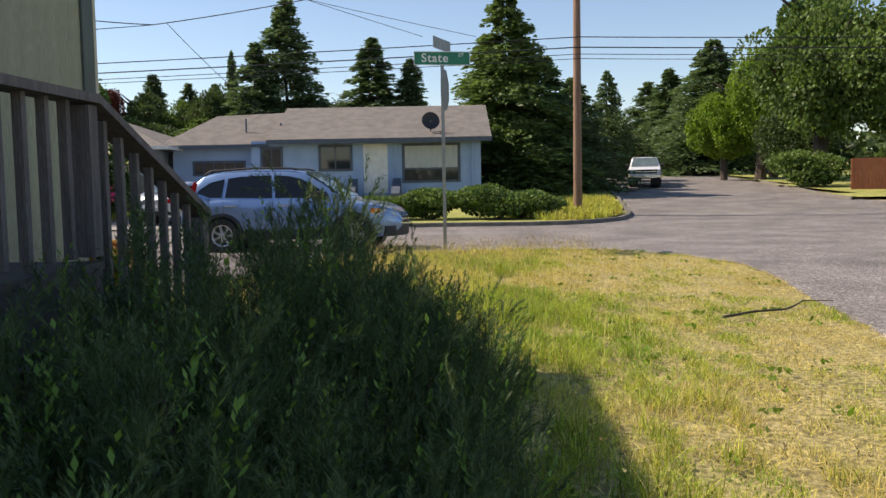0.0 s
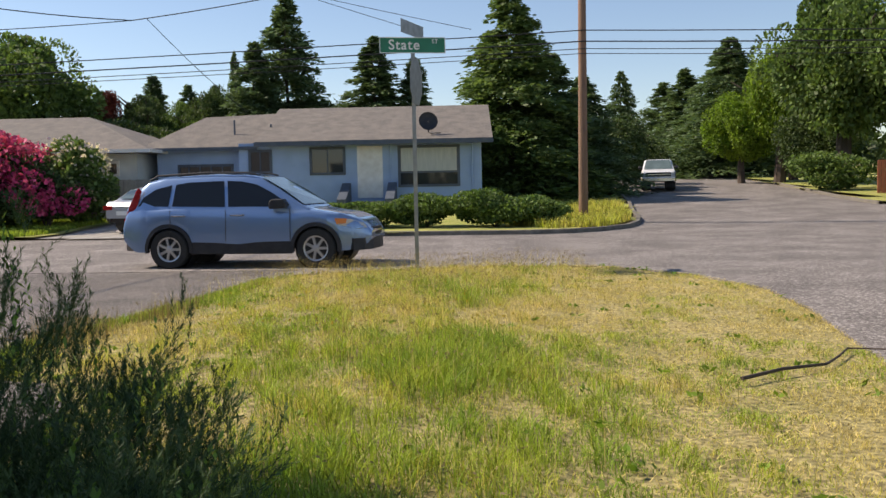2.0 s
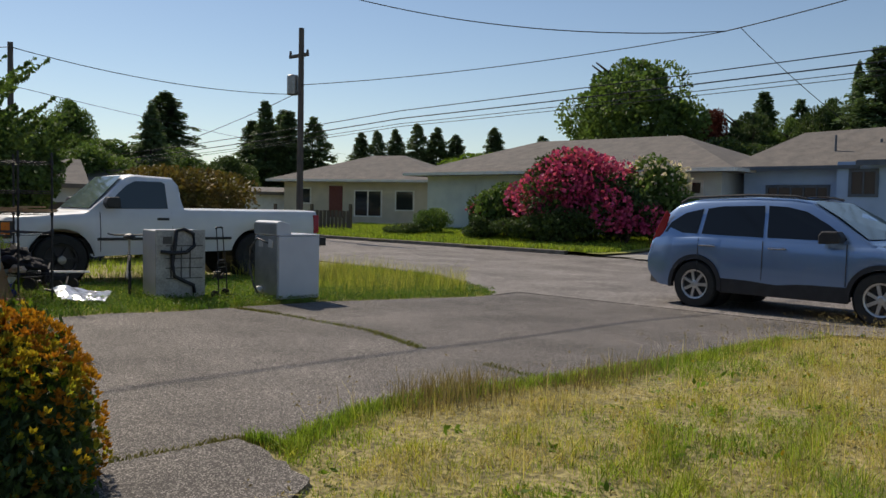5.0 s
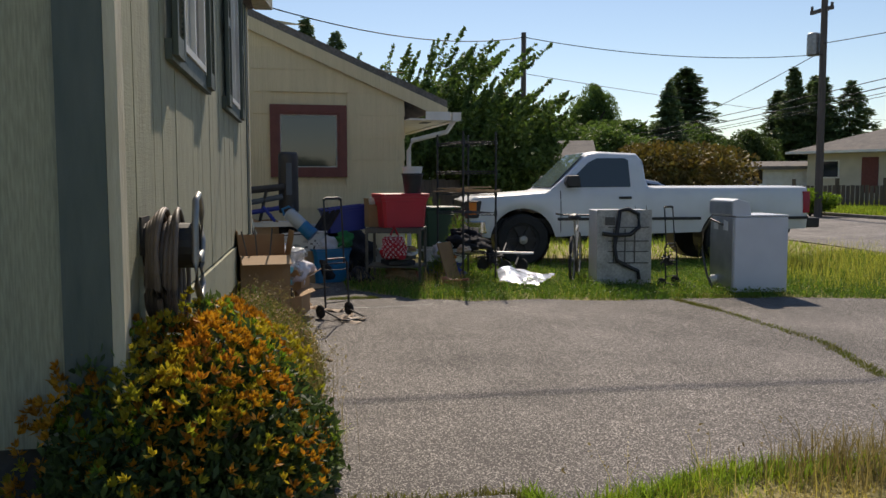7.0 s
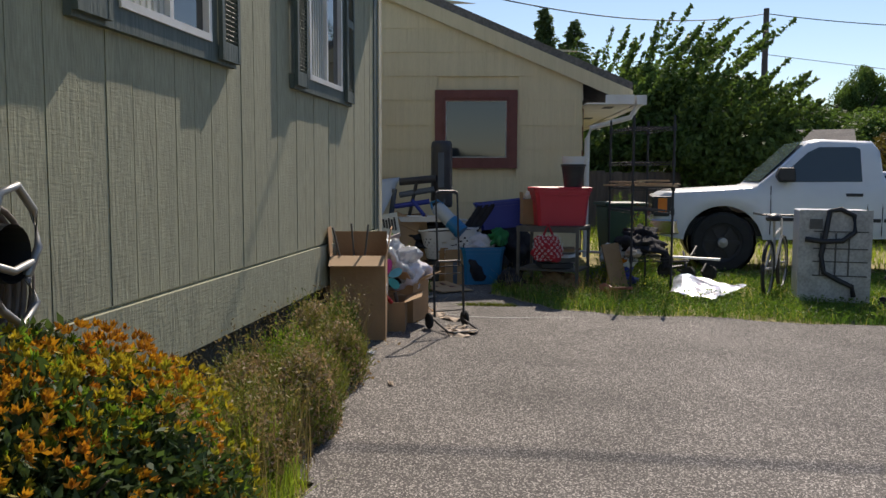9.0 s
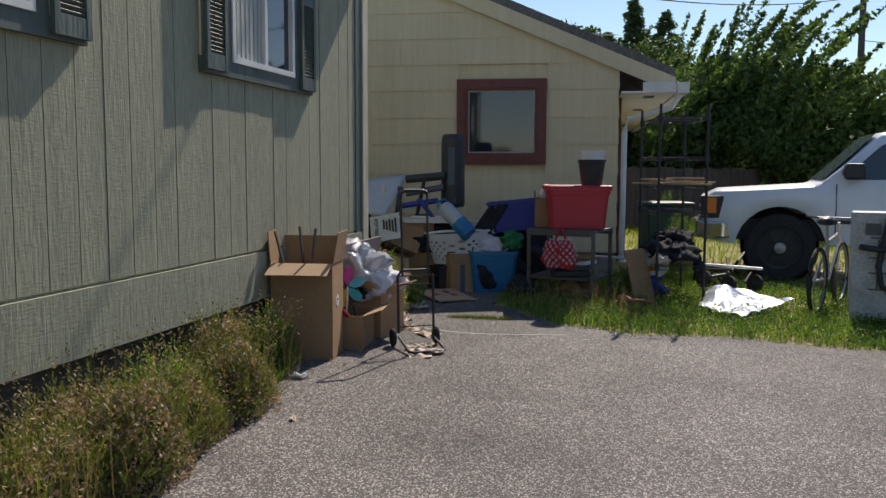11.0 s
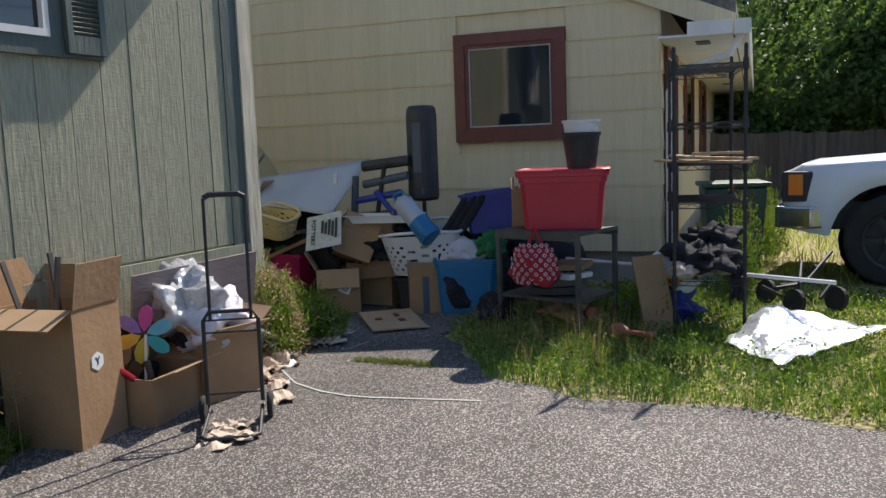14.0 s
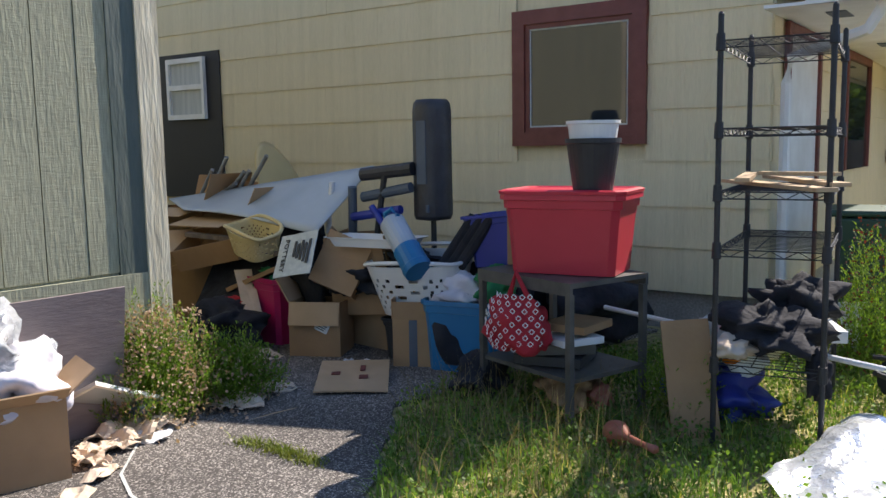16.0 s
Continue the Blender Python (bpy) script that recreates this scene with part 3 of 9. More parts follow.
for ci, (z0, z1) in enumerate(zip(courses, courses[1:])):
    y = SY if ci < 9 else SY + 3
    off = rg.uniform(0.5, 1.2)
    while y < NY - 0.01:
        y2 = min(NY, y + (off if y == SY else 1.22))
        if NY - y2 < 0.25:
            y2 = NY
        spans = [(y, y2)]
        if z1 > WZ0 + 0.02 and z0 < WZ1 - 0.02:
            spans = [(a, b) for a, b in ((y, min(y2, W0 + 0.02)), (max(y, W1 - 0.02), y2)) if b - a > 0.03]
        for a, b in spans:
            bm = bm_new()
            yh_board(bm, a + 0.001, b - 0.001, z0, z1 + 0.012)
            if bm.verts:
                part("shingle", bm, M["yellow_wall"], yh, absolute=True)
            else:
                bm.free()
        y = y2
# north wall courses
for z0, z1 in zip(courses[:7], courses[1:8]):
    x = YX
    while x > YX - 12.9:
        x2 = max(YX - 13, x - 1.22)
        bm = bm_new()
        vs = [bm.verts.new(p) for p in ((x2, NY, z0), (x, NY, z0), (x, NY + 0.016, z0), (x2, NY + 0.016, z0), (x2, NY, z1), (x, NY, z1), (x, NY + 0.003, z1), (x2, NY + 0.003, z1))]
        for f in ((0, 3, 2, 1), (4, 5, 6, 7), (0, 1, 5, 4), (1, 2, 6, 5), (2, 3, 7, 6), (3, 0, 4, 7)):
            bm.faces.new([vs[i] for i in f])
        part("shingle", bm, M["yellow_wall"], yh, absolute=True)
        x = x2
# roof, soffit, gutter
bm = bm_new()
N2, S2 = NY + 0.64, SY - 0.64
zo = lambda y: EZ + 0.14 + (NY - y) * SL if y > RY else EZ + 0.14 + (y - SY) * SL
prism(bm, [(N2, zo(N2)), (N2, zo(N2) + 0.1), (RY, zo(RY) + 0.12), (S2, zo(S2) + 0.1), (S2, zo(S2)), (RY, zo(RY))], -13.9, Matrix(((0, 0, 1, YX + 0.06), (1, 0, 0, 0), (0, 1, 0, 0), (0, 0, 0, 1))))
part("roof", bm, M["roof"], yh, absolute=True)
bm = bm_new()
for s, y0, y1 in ((1, RY, N2), (-1, S2, RY)):
    prism(bm, [(y0, zo(y0) - 0.005), (y1, zo(y1) - 0.005), (y1, zo(y1) - 0.19), (y0, zo(y0) - 0.19)], 0.025, Matrix(((0, 0, 1, YX + 0.065), (1, 0, 0, 0), (0, 1, 0, 0), (0, 0, 0, 1))))
part("barge_board", bm, M["yellow_wall"], yh, "yellow barge board", absolute=True)
bm = bm_new()
box(bm, (YX - 13, NY + 0.02, 2.28), (YX + 0.33, N2 - 0.02, 2.30))
box(bm, (YX + 0.30, NY + 0.26, 2.28), (YX + 0.335, N2 - 0.02, 2.40))
part("soffit", bm, M["white"], yh, absolute=True)
bm = bm_new()
g = [(0, 0), (0.0, 0.12), (0.01, 0.12), (0.012, 0.012), (0.10, 0.012), (0.115, 0.12), (0.125, 0.12), (0.11, 0)]
prism(bm, g, -13.8, Matrix(((0, 0, 1, YX + 0.38), (1, 0, 0, N2), (0, 1, 0, 2.27), (0, 0, 0, 1))))
box(bm, (YX + 0.36, N2, 2.27), (YX + 0.385, N2 + 0.125, 2.39))
part("gutter", bm, M["white"], yh, "white gutter", absolute=True)
bm = bm_new()
tube(bm, [(YX + 0.25, N2 + 0.05, 2.28), (YX + 0.22, N2 - 0.05, 2.12), (YX + 0.02, NY + 0.12, 2.0), (YX - 0.05, NY + 0.08, 1.85), (YX - 0.05, NY + 0.08, 0.3)], 0.035, 8)
part("downpipe", bm, M["white"], yh, "white downpipe", absolute=True)
# soffit vents
for k in range(4):
    bm = bm_new()
    box(bm, (YX - 0.35 - 2.2 * k, NY + 0.3, 2.272), (YX - 0.05 - 2.2 * k, NY + 0.42, 2.279))
    part("vent", bm, M["blue_dark"], yh, "dark soffit vent", absolute=True)
# main window
yw = link_mesh("window", bpy.data.meshes.new("window"), M["maroon"], yh)
ft = 0.105
q = ft + 0.035
bm = bm_new()
box(bm, (YX + 0.004, W0, WZ0), (YX + 0.05, W1, WZ0 + ft))
bm.transform(WORLD_OF[yh.name].inverted())
bmesh.ops.recalc_face_normals(bm, faces=bm.faces)
bm.to_mesh(yw.data)
bm.free()
for a, b in (((W0, WZ1 - ft), (W1, WZ1)), ((W0, WZ0 + ft), (W0 + ft, WZ1 - ft)), ((W1 - ft, WZ0 + ft), (W1, WZ1 - ft))):
    bm = bm_new()
    box(bm, (YX + 0.004, a[0], a[1]), (YX + 0.049, b[0], b[1]))
    part("trim_board", bm, M["maroon"], yw, absolute=True)
for a, b in (((W0 + ft, WZ0 + ft), (W1 - ft, WZ0 + q)), ((W0 + ft, WZ1 - q), (W1 - ft, WZ1 - ft)), ((W0 + ft, WZ0 + q), (W0 + q, WZ1 - q)), ((W1 - q, WZ0 + q), (W1 - ft, WZ1 - q))):
    bm = bm_new()
    box(bm, (YX + 0.004, a[0], a[1]), (YX + 0.03, b[0], b[1]))
    part("sash", bm, M["maroon"], yw, absolute=True)
bm = bm_new()
box(bm, (YX + 0.004, W0 + q, WZ0 + q), (YX + 0.012, W1 - q, WZ1 - q))
part("pane", bm, M["glass"], yw, "dusty pane", absolute=True)
bm = bm_new()
v = q
for a, b in (((W0 + v, WZ0 + v), (W1 - v, WZ0 + v + 0.012)), ((W0 + v, WZ1 - v - 0.012), (W1 - v, WZ1 - v)), ((W0 + v, WZ0 + v + 0.012), (W0 + v + 0.012, WZ1 - v - 0.012)), ((W1 - v - 0.012, WZ0 + v + 0.012), (W1 - v, WZ1 - v - 0.012))):
    box(bm, (YX + 0.013, a[0], a[1]), (YX + 0.019, b[0], b[1]))
part("sealing_tape", bm, M["curtain"], yw, "pale sealing tape", absolute=True)
# small open window far left
ow = link_mesh("window", bpy.data.meshes.new("window"), M["wire"], yh)
bm = bm_new()
box(bm, (YX + 0.016, 2.55, 1.0), (YX + 0.028, 3.62, 2.47))
bm.transform(WORLD_OF[yh.name].inverted())
bm.to_mesh(ow.data)
bm.free()
bm = bm_new()
for a, b in (((2.84, 1.80), (3.42, 1.85)), ((2.84, 2.37), (3.42, 2.42)), ((2.84, 1.85), (2.88, 2.37)), ((3.38, 1.85), (3.42, 2.37)), ((2.88, 2.10), (3.38, 2.15))):
    box(bm, (YX + 0.03, a[0], a[1]), (YX + 0.07, b[0], b[1]), None)
part("frame", bm, M["white"], ow, "white sash frame", absolute=True)
bm = bm_new()
box(bm, (YX + 0.032, 2.88, 1.85), (YX + 0.036, 3.38, 2.37))
part("pane", bm, M["curtain"], ow, absolute=True)
# front door side: maroon trimmed openings on the north wall
for x, w in ((-13.1, 0.95), (-15.6, 1.2), (-18.5, 1.2)):
    z0 = 0.3 if w < 1 else 1.2
    bm = bm_new()
    box(bm, (x, NY + 0.018, z0), (x + w, NY + 0.03, 2.2))
    pn = part("door" if w < 1 else "pane", bm, M["white"] if w < 1 else M["glass"], yh, absolute=True)
    for a, b, c, d in ((x - 0.08, x, z0, 2.2), (x + w, x + w + 0.08, z0, 2.2), (x - 0.08, x + w + 0.08, 2.2, 2.27)):
        bm = bm_new()
        box(bm, (a, NY + 0.018, c), (b, NY + 0.05, d))
        part("trim_board", bm, M["maroon"], pn, "maroon trim", absolute=True)

# ---- houses across the street ----
def wbox(bm, x0, x1, y0, y1, z0, z1):
    box(bm, (x0, y0, z0), (x1, y1, z1))


def south_window(house, x0, x1, z0, z1, y, panes=2, trim="blue_dark", rows=1, low=0.0, frame=0.10, dep=0.05):
    """A window in a wall that faces -y."""
    w = link_mesh("window", bpy.data.meshes.new("window"), M[trim], house)
    bm = bm_new()
    f = frame
    wbox(bm, x0, x1, y - dep, y - 0.003, z0, z0 + f)
    wbox(bm, x0, x1, y - dep, y - 0.003, z1 - f, z1)
    wbox(bm, x0, x0 + f, y - dep + 0.003, y - 0.003, z0 + f, z1 - f)
    wbox(bm, x1 - f, x1, y - dep + 0.003, y - 0.003, z0 + f, z1 - f)
    for k in range(1, panes):
        c = x0 + (x1 - x0) * k / panes
        wbox(bm, c - 0.025, c + 0.025, y - dep + 0.006, y - 0.003, z0 + f, z1 - f)
    if low:
        wbox(bm, x0 + f, x1 - f, y - dep + 0.005, y - 0.003, z0 + low, z0 + low + 0.05)
    bm.transform(WORLD_OF[house.name].inverted())
    bmesh.ops.recalc_face_normals(bm, faces=bm.faces)
    bm.to_mesh(w.data)
    bm.free()
    for k in range(panes):
        a = x0 + f + (x1 - x0 - 2 * f) * k / panes
        b = x0 + f + (x1 - x0 - 2 * f) * (k + 1) / panes
        bm = bm_new()
        wbox(bm, a, b, y - 0.02, y - 0.01, z0 + f, z1 - f)
        part("pane", bm, M["glass"], w, absolute=True)
    return w


bh = thing("blue_house", "low blue house with grey shingled roof and a white door", "house", at=(-4.6, 36.2, 0.4))
BY = 35.6
BZ = 3.17
bm = bm_new()
wbox(bm, -8.0, 1.55, BY, BY + 8.4, 0.2, BZ)
wbox(bm, -11.4, -8.0, BY + 0.5, BY + 7.0, 0.2, BZ - 0.02)
part("wall", bm, M["blue_wall"], bh, kind="structure", absolute=True)
# lap siding
for k in range(11):
    bm = bm_new()
    z = 0.5 + k * 0.25
    for x0, x1, y in ((-8.0, 1.57, BY), (-11.42, -8.0, BY + 0.5)):
        vs = [bm.verts.new(p) for p in ((x0, y, z), (x1, y, z), (x1, y - 0.02, z), (x0, y - 0.02, z), (x0, y, z + 0.25), (x1, y, z + 0.25), (x1, y - 0.004, z + 0.25), (x0, y - 0.004, z + 0.25))]
        for f in ((0, 3, 2, 1), (4, 5, 6, 7), (0, 1, 5, 4), (1, 2, 6, 5), (2, 3, 7, 6), (3, 0, 4, 7)):
            bm.faces.new([vs[i] for i in f])
    part("siding_board", bm, M["blue_wall"], bh, absolute=True)
bm = bm_new()
prof = [(BY - 0.6, BZ - 0.06), (BY - 0.6, BZ + 0.10), (BY + 4.2, 4.98), (BY + 9.0, BZ + 0.1), (BY + 9.0, BZ - 0.06), (BY + 4.2, 4.86)]
prism(bm, prof, -9.2, Matrix(((0, 0, 1, 2.0), (1, 0, 0, 0), (0, 1, 0, 0), (0, 0, 0, 1))))
part("roof", bm, M["roof"], bh, "grey shingled roof", absolute=True)
bm = bm_new()
a = [(-7.2, BY - 0.1, 3.1), (-11.95, BY - 0.1, 3.12), (-11.95, BY + 7.6, 3.12), (-7.2, BY + 7.6, 3.12)]
top = [(-7.2, BY + 3.6, 4.72), (-10.3, BY + 3.6, 4.62)]
vs = [bm.verts.new(p) for p in a + top]
for f in ((0, 5 - 0, 4), (0, 1, 5), (1, 2, 5), (2, 3, 4, 5)):
    bm.faces.new([vs[i] for i in f])
bm.faces.new([vs[0], vs[3], vs[2], vs[1]])
bm.faces.new([vs[0], vs[4], vs[3]])
part("roof", bm, M["roof"], bh, "grey shingled garage roof", absolute=True)
bm = bm_new()
wbox(bm, -7.25, 2.02, BY - 0.63, BY - 0.6, BZ - 0.09, BZ + 0.08)
wbox(bm, -11.97, -7.25, BY - 0.13, BY - 0.1, 3.0, 3.13)
part("gutter", bm, M["blue_dark"], bh, "dark gutter", absolute=True)
bm = bm_new()
prism(bm, [(BY, BZ), (BY + 8.4, BZ), (BY + 4.2, 4.86)], 0.1, Matrix(((0, 0, 1, 1.47), (1, 0, 0, 0), (0, 1, 0, 0), (0, 0, 0, 1))))
part("gable", bm, M["blue_wall"], bh, absolute=True)
south_window(bh, -1.72, 0.72, 1.42, 3.05, BY, 1, low=0.55)
# Pale sheet before the upper pane stands for the sky reflected there.
bm = bm_new()
wbox(bm, -1.6, 0.6, BY - 0.026, BY - 0.022, 2.04, 2.95)
part("curtain", bm, M["curtain"], bh, "pale sheet over the front window in place of reflected sky", absolute=True)
south_window(bh, -5.2, -3.78, 1.95, 3.05, BY, 2)
south_window(bh, -7.62, -6.68, 2.05, 3.0, BY, 2)
gd = south_window(bh, -10.6, -8.35, 1.85, 2.48, BY + 0.5, 5)
bm = bm_new()
wbox(bm, -10.5, -8.45, BY + 0.46, BY + 0.497, 0.45, 1.85)
part("garage_door", bm, M["blue_wall"], bh, "blue garage door", absolute=True)
bm = bm_new()
wbox(bm, -3.32, -2.32, BY - 0.05, BY - 0.02, 1.02, 3.06)
dr = part("door", bm, M["white"], bh, "white panelled front door", absolute=True)
for zz in (1.2, 1.8, 2.4):
    for xx in (-3.17, -2.77):
        bm = bm_new()
        wbox(bm, xx, xx + 0.32, BY - 0.062, BY - 0.05, zz, zz + 0.5)
        part("panel", bm, M["white"], dr, absolute=True)
for x in (-3.9, -2.1):
    bm = bm_new()
    vs = [bm.verts.new(p) for p in ((x, BY - 1.9, 0.35), (x + 0.34, BY - 1.9, 0.35), (x + 0.34, BY - 0.2, 0.75), (x, BY - 0.2, 0.75), (x, BY - 1.9, 1.0), (x + 0.34, BY - 1.9, 1.0), (x + 0.34, BY - 0.2, 1.62), (x, BY - 0.2, 1.62))]
    for f in ((0, 3, 2, 1), (4, 5, 6, 7), (0, 1, 5, 4), (1, 2, 6, 5), (2, 3, 7, 6), (3, 0, 4, 7)):
        bm.faces.new([vs[i] for i in f])
    part("step_rail", bm, M["blue_dark"], bh, "grey slatted step rail", absolute=True)
bm = bm_new()
for k in range(3):
    wbox(bm, -3.9, -1.7, BY - 1.4 + k * 0.3, BY - 0.06, 0.3 + k * 0.2, 0.5 + k * 0.2)
part("step", bm, M["concrete"], bh, "concrete front steps", absolute=True)
bm = bm_new()
tube(bm, [(1.2, BY - 0.07, 3.1), (1.2, BY - 0.07, 0.4)], 0.04, 8)
part("downpipe", bm, M["blue_wall"], bh, absolute=True)
bm = bm_new()
tube(bm, [(-2.0, BY - 0.07, 3.1), (-2.0, BY - 0.07, 0.9)], 0.035, 8)
part("downpipe", bm, M["blue_wall"], bh, absolute=True)
# chimney pipes, vent
for x, z0, z1 in ((-8.5, 3.3, 4.3), (-7.0, 3.9, 4.1), (-6.6, 3.5, 3.75)):
    bm = bm_new()
    tube(bm, [(x, BY + 1.4, z0), (x, BY + 1.4, z1)], 0.04, 8)
    part("vent_pipe", bm, M["blue_dark"], bh, absolute=True)
bm = bm_new()
wbox(bm, -5.6, -5.3, BY + 1.5, BY + 1.8, 3.85, 4.0)
part("roof_vent", bm, M["blue_dark"], bh, absolute=True)
sd = thing("satellite_dish", "round black satellite dish on a roof edge", "satellite dish", at=(-0.5, BY + 0.2, 3.35))
bm = bm_new()
lathe(bm, [(0.36, 0.06), (0.30, 0.03), (0.18, 0.0), (0.02, -0.01), (0.02, -0.02), (0.18, -0.012), (0.30, 0.02), (0.375, 0.055)], 24, pose(0, -0.15, 0.62, 75, 0, 10), close=False)
part("dish", bm, M["black"], sd)
bm = bm_new()
tube(bm, [(0, 0.1, -0.05), (0, -0.02, 0.35), (0, -0.1, 0.6)], 0.025)
tube(bm, [(0, -0.05, 0.15), (0.3, -0.45, 0.15), (0.5, -0.5, 0.15)], 0.02)
part("mast", bm, M["black"], sd)

# ranch house with a hipped roof
rh = thing("ranch_house", "pale grey-green ranch house with a hipped grey roof and white gutter", "house", at=(-19, 38, 0.5))
bm = bm_new()
wbox(bm, -26.6, -11.9, 35.2, 43.5, 0.3, 2.95)
part("wall", bm, M["pale_wall"], rh, kind="structure", absolute=True)


def hip(bm, x0, x1, y0, y1, z0, zr, inset, th=0.12):
    ym = (y0 + y1) / 2
    lo = [bm.verts.new(p) for p in ((x0, y0, z0), (x1, y0, z0), (x1, y1, z0), (x0, y1, z0))]
    l2 = [bm.verts.new((v.co.x, v.co.y, z0 + th)) for v in lo]
    a, b = bm.verts.new((x0 + inset, ym, zr)), bm.verts.new((x1 - inset, ym, zr))
    bm.faces.new(lo[::-1])
    for i in range(4):
        bm.faces.new([lo[i], lo[(i + 1) % 4], l2[(i + 1) % 4], l2[i]])
    bm.faces.new([l2[0], l2[1], b, a])
    bm.faces.new([l2[1], l2[2], b])
    bm.faces.new([l2[2], l2[3], a, b])
    bm.faces.new([l2[3], l2[0], a])


bm = bm_new()
hip(bm, -27.4, -11.1, 34.4, 44.3, 2.93, 4.75, 4.4)
part("roof", bm, M["roof"], rh, "grey hipped roof", absolute=True)
bm = bm_new()
wbox(bm, -27.4, -11.1, 34.28, 34.4, 2.93, 3.06)
wbox(bm, -11.1, -10.98, 34.4, 44.3, 2.93, 3.06)
part("gutter", bm, M["white"], rh, "white gutter", absolute=True)
bm = bm_new()
wbox(bm, -26.2, -23.6, 35.14, 35.195, 0.35, 2.5)
part("garage_door", bm, M["pale_wall"], rh, "pale garage door", absolute=True)
south_window(rh, -14.9, -14.2, 1.9, 2.75, 35.2, 1, "white")
south_window(rh, -13.15, -12.6, 2.05, 2.65, 35.2, 1, "white")

ch = thing("cream_house", "cream bungalow with a brown hipped roof and dark windows", "house", at=(-33, 35.5, 0.4), turn=0)
CH = pose(-33.0, 36.2, 0, 0, 0, 22)


def tpart(name, bm, material, house, label="", kind="", m=CH):
    bm.transform(m)
    return part(name, bm, material, house, label, kind, absolute=True)


bm = bm_new()
box(bm, (-4.2, 0, 0.2), (5.0, 8, 2.75))
tpart("wall", bm, M["cream_wall"], ch, kind="structure")
bm = bm_new()
hip(bm, -4.9, 5.7, -0.7, 8.7, 2.72, 4.4, 4.3)
tpart("roof", bm, M["roof"], ch)
bm = bm_new()
box(bm, (-4.95, -0.78, 2.72), (5.75, -0.7, 2.84))
tpart("gutter", bm, M["white"], ch)
for x0, x1, z0, z1, p in ((0.1, 1.75, 0.85, 2.3, 2), (-3.4, -2.5, 1.5, 2.4, 1), (2.5, 3.6, 1.2, 2.3, 1)):
    bm = bm_new()
    f = 0.07
    box(bm, (x0, -0.05, z0), (x1, -0.003, z0 + f))
    box(bm, (x0, -0.05, z1 - f), (x1, -0.003, z1))
    for c in [x0, x1 - f] + ([(x0 + x1) / 2 - f / 2] if p == 2 else []):
        box(bm, (c, -0.048, z0 + f), (c + f, -0.003, z1 - f))
    w = tpart("window", bm, M["white"], ch)
    bm = bm_new()
    box(bm, (x0 + f, -0.02, z0 + f), (x1 - f, -0.01, z1 - f))
    tpart("pane", bm, M["glass"], w)
bm = bm_new()
box(bm, (-1.4, -0.04, 0.8), (-0.6, -0.003, 2.5))
tpart("door", bm, M["maroon"], ch, "dark front door")
# porch rail and fence before it
pf = thing("brown_fence", "low weathered brown board fence with posts", "fence", at=(-29, 33.0, 0.3))
rp = random.Random(3)
for k in range(40):
    x = -37.2 + k * 0.22
    y = 29.9 + (x + 37.2) * 0.22
    z = float(gz(x, y)) + 0.1
    bm = bm_new()
    box(bm, (x, y, z), (x + 0.20, y + 0.03, z + 0.95 + rp.uniform(-0.02, 0.02)))
    part("board", bm, M["fence"], pf, absolute=True)
for k in range(5):
    x = -37.2 + k * 2.2
    y = 29.85 + (x + 37.2) * 0.22
    z = float(gz(x, y)) + 0.1
    bm = bm_new()
    box(bm, (x, y - 0.05, z), (x + 0.12, y + 0.07, z + 1.25))
    part("post", bm, M["fence"], pf, absolute=True)
# tall fence between ranch house and blue house
tf = thing("board_fence", "weathered grey board fence between two houses", "fence", at=(-12, 36.5, 0.5))
for k in range(26):
    x = -15.4 + k * 0.16
    bm = bm_new()
    box(bm, (x, 34.4 if x < -13.2 else 34.9, 0.4), (x + 0.15, (34.4 if x < -13.2 else 34.9) + 0.025, 2.05 + rp.uniform(-0.02, 0.02) + (0 if x < -13.2 else -0.15)))
    part("board", bm, M["fence"] if x < -12.6 else M["concrete"], tf, absolute=True)
# fence behind the pickup and far roofs
bf = thing("back_fence", "dark weathered board fence", "fence", at=(-24, 12, 0.1))
for k in range(75):
    t = k / 75
    x, y = -20.5 - 6 * t, 8.6 + 16 * t
    bm = bm_new()
    box(bm, (0, 0, 0), (0.02, 0.22, 1.35 + rp.uniform(-0.02, 0.02)), pose(x, y, float(gz(x, y)), 0, 0, 20))
    part("board", bm, M["fence"], bf, absolute=True)


def far_house(x, y, w, d, h, rz, wall, label, ridge=1.3, turn=0):
    z = float(gz(x, y))
    o = thing("far_house", label, "house", at=(x, y, z), turn=turn)
    bm = bm_new()
    box(bm, (-w / 2, 0, 0), (w / 2, d, h))
    part("wall", bm, M[wall], o, kind="structure")
    bm = bm_new()
    prism(bm, [(-0.5, h - 0.1), (-0.5, h + 0.08), (d / 2, h + ridge), (d + 0.5, h + 0.08), (d + 0.5, h - 0.1), (d / 2, h + ridge - 0.14)], w + 1.0, Matrix(((0, 0, 1, -w / 2 - 0.5), (1, 0, 0, 0), (0, 1, 0, 0), (0, 0, 0, 1))))
    part("roof", bm, M["roof"], o)
    for c in (-0.3, 0.1):
        bm = bm_new()
        box(bm, (c * w, -0.04, 1.0), (c * w + 1.1, -0.005, 2.0))
        fr = part("window", bm, M["white"], o)
        bm = bm_new()
        box(bm, (c * w + 0.08, -0.05, 1.08), (c * w + 1.02, -0.045, 1.92))
        part("pane", bm, M["glass"], fr)
    return o


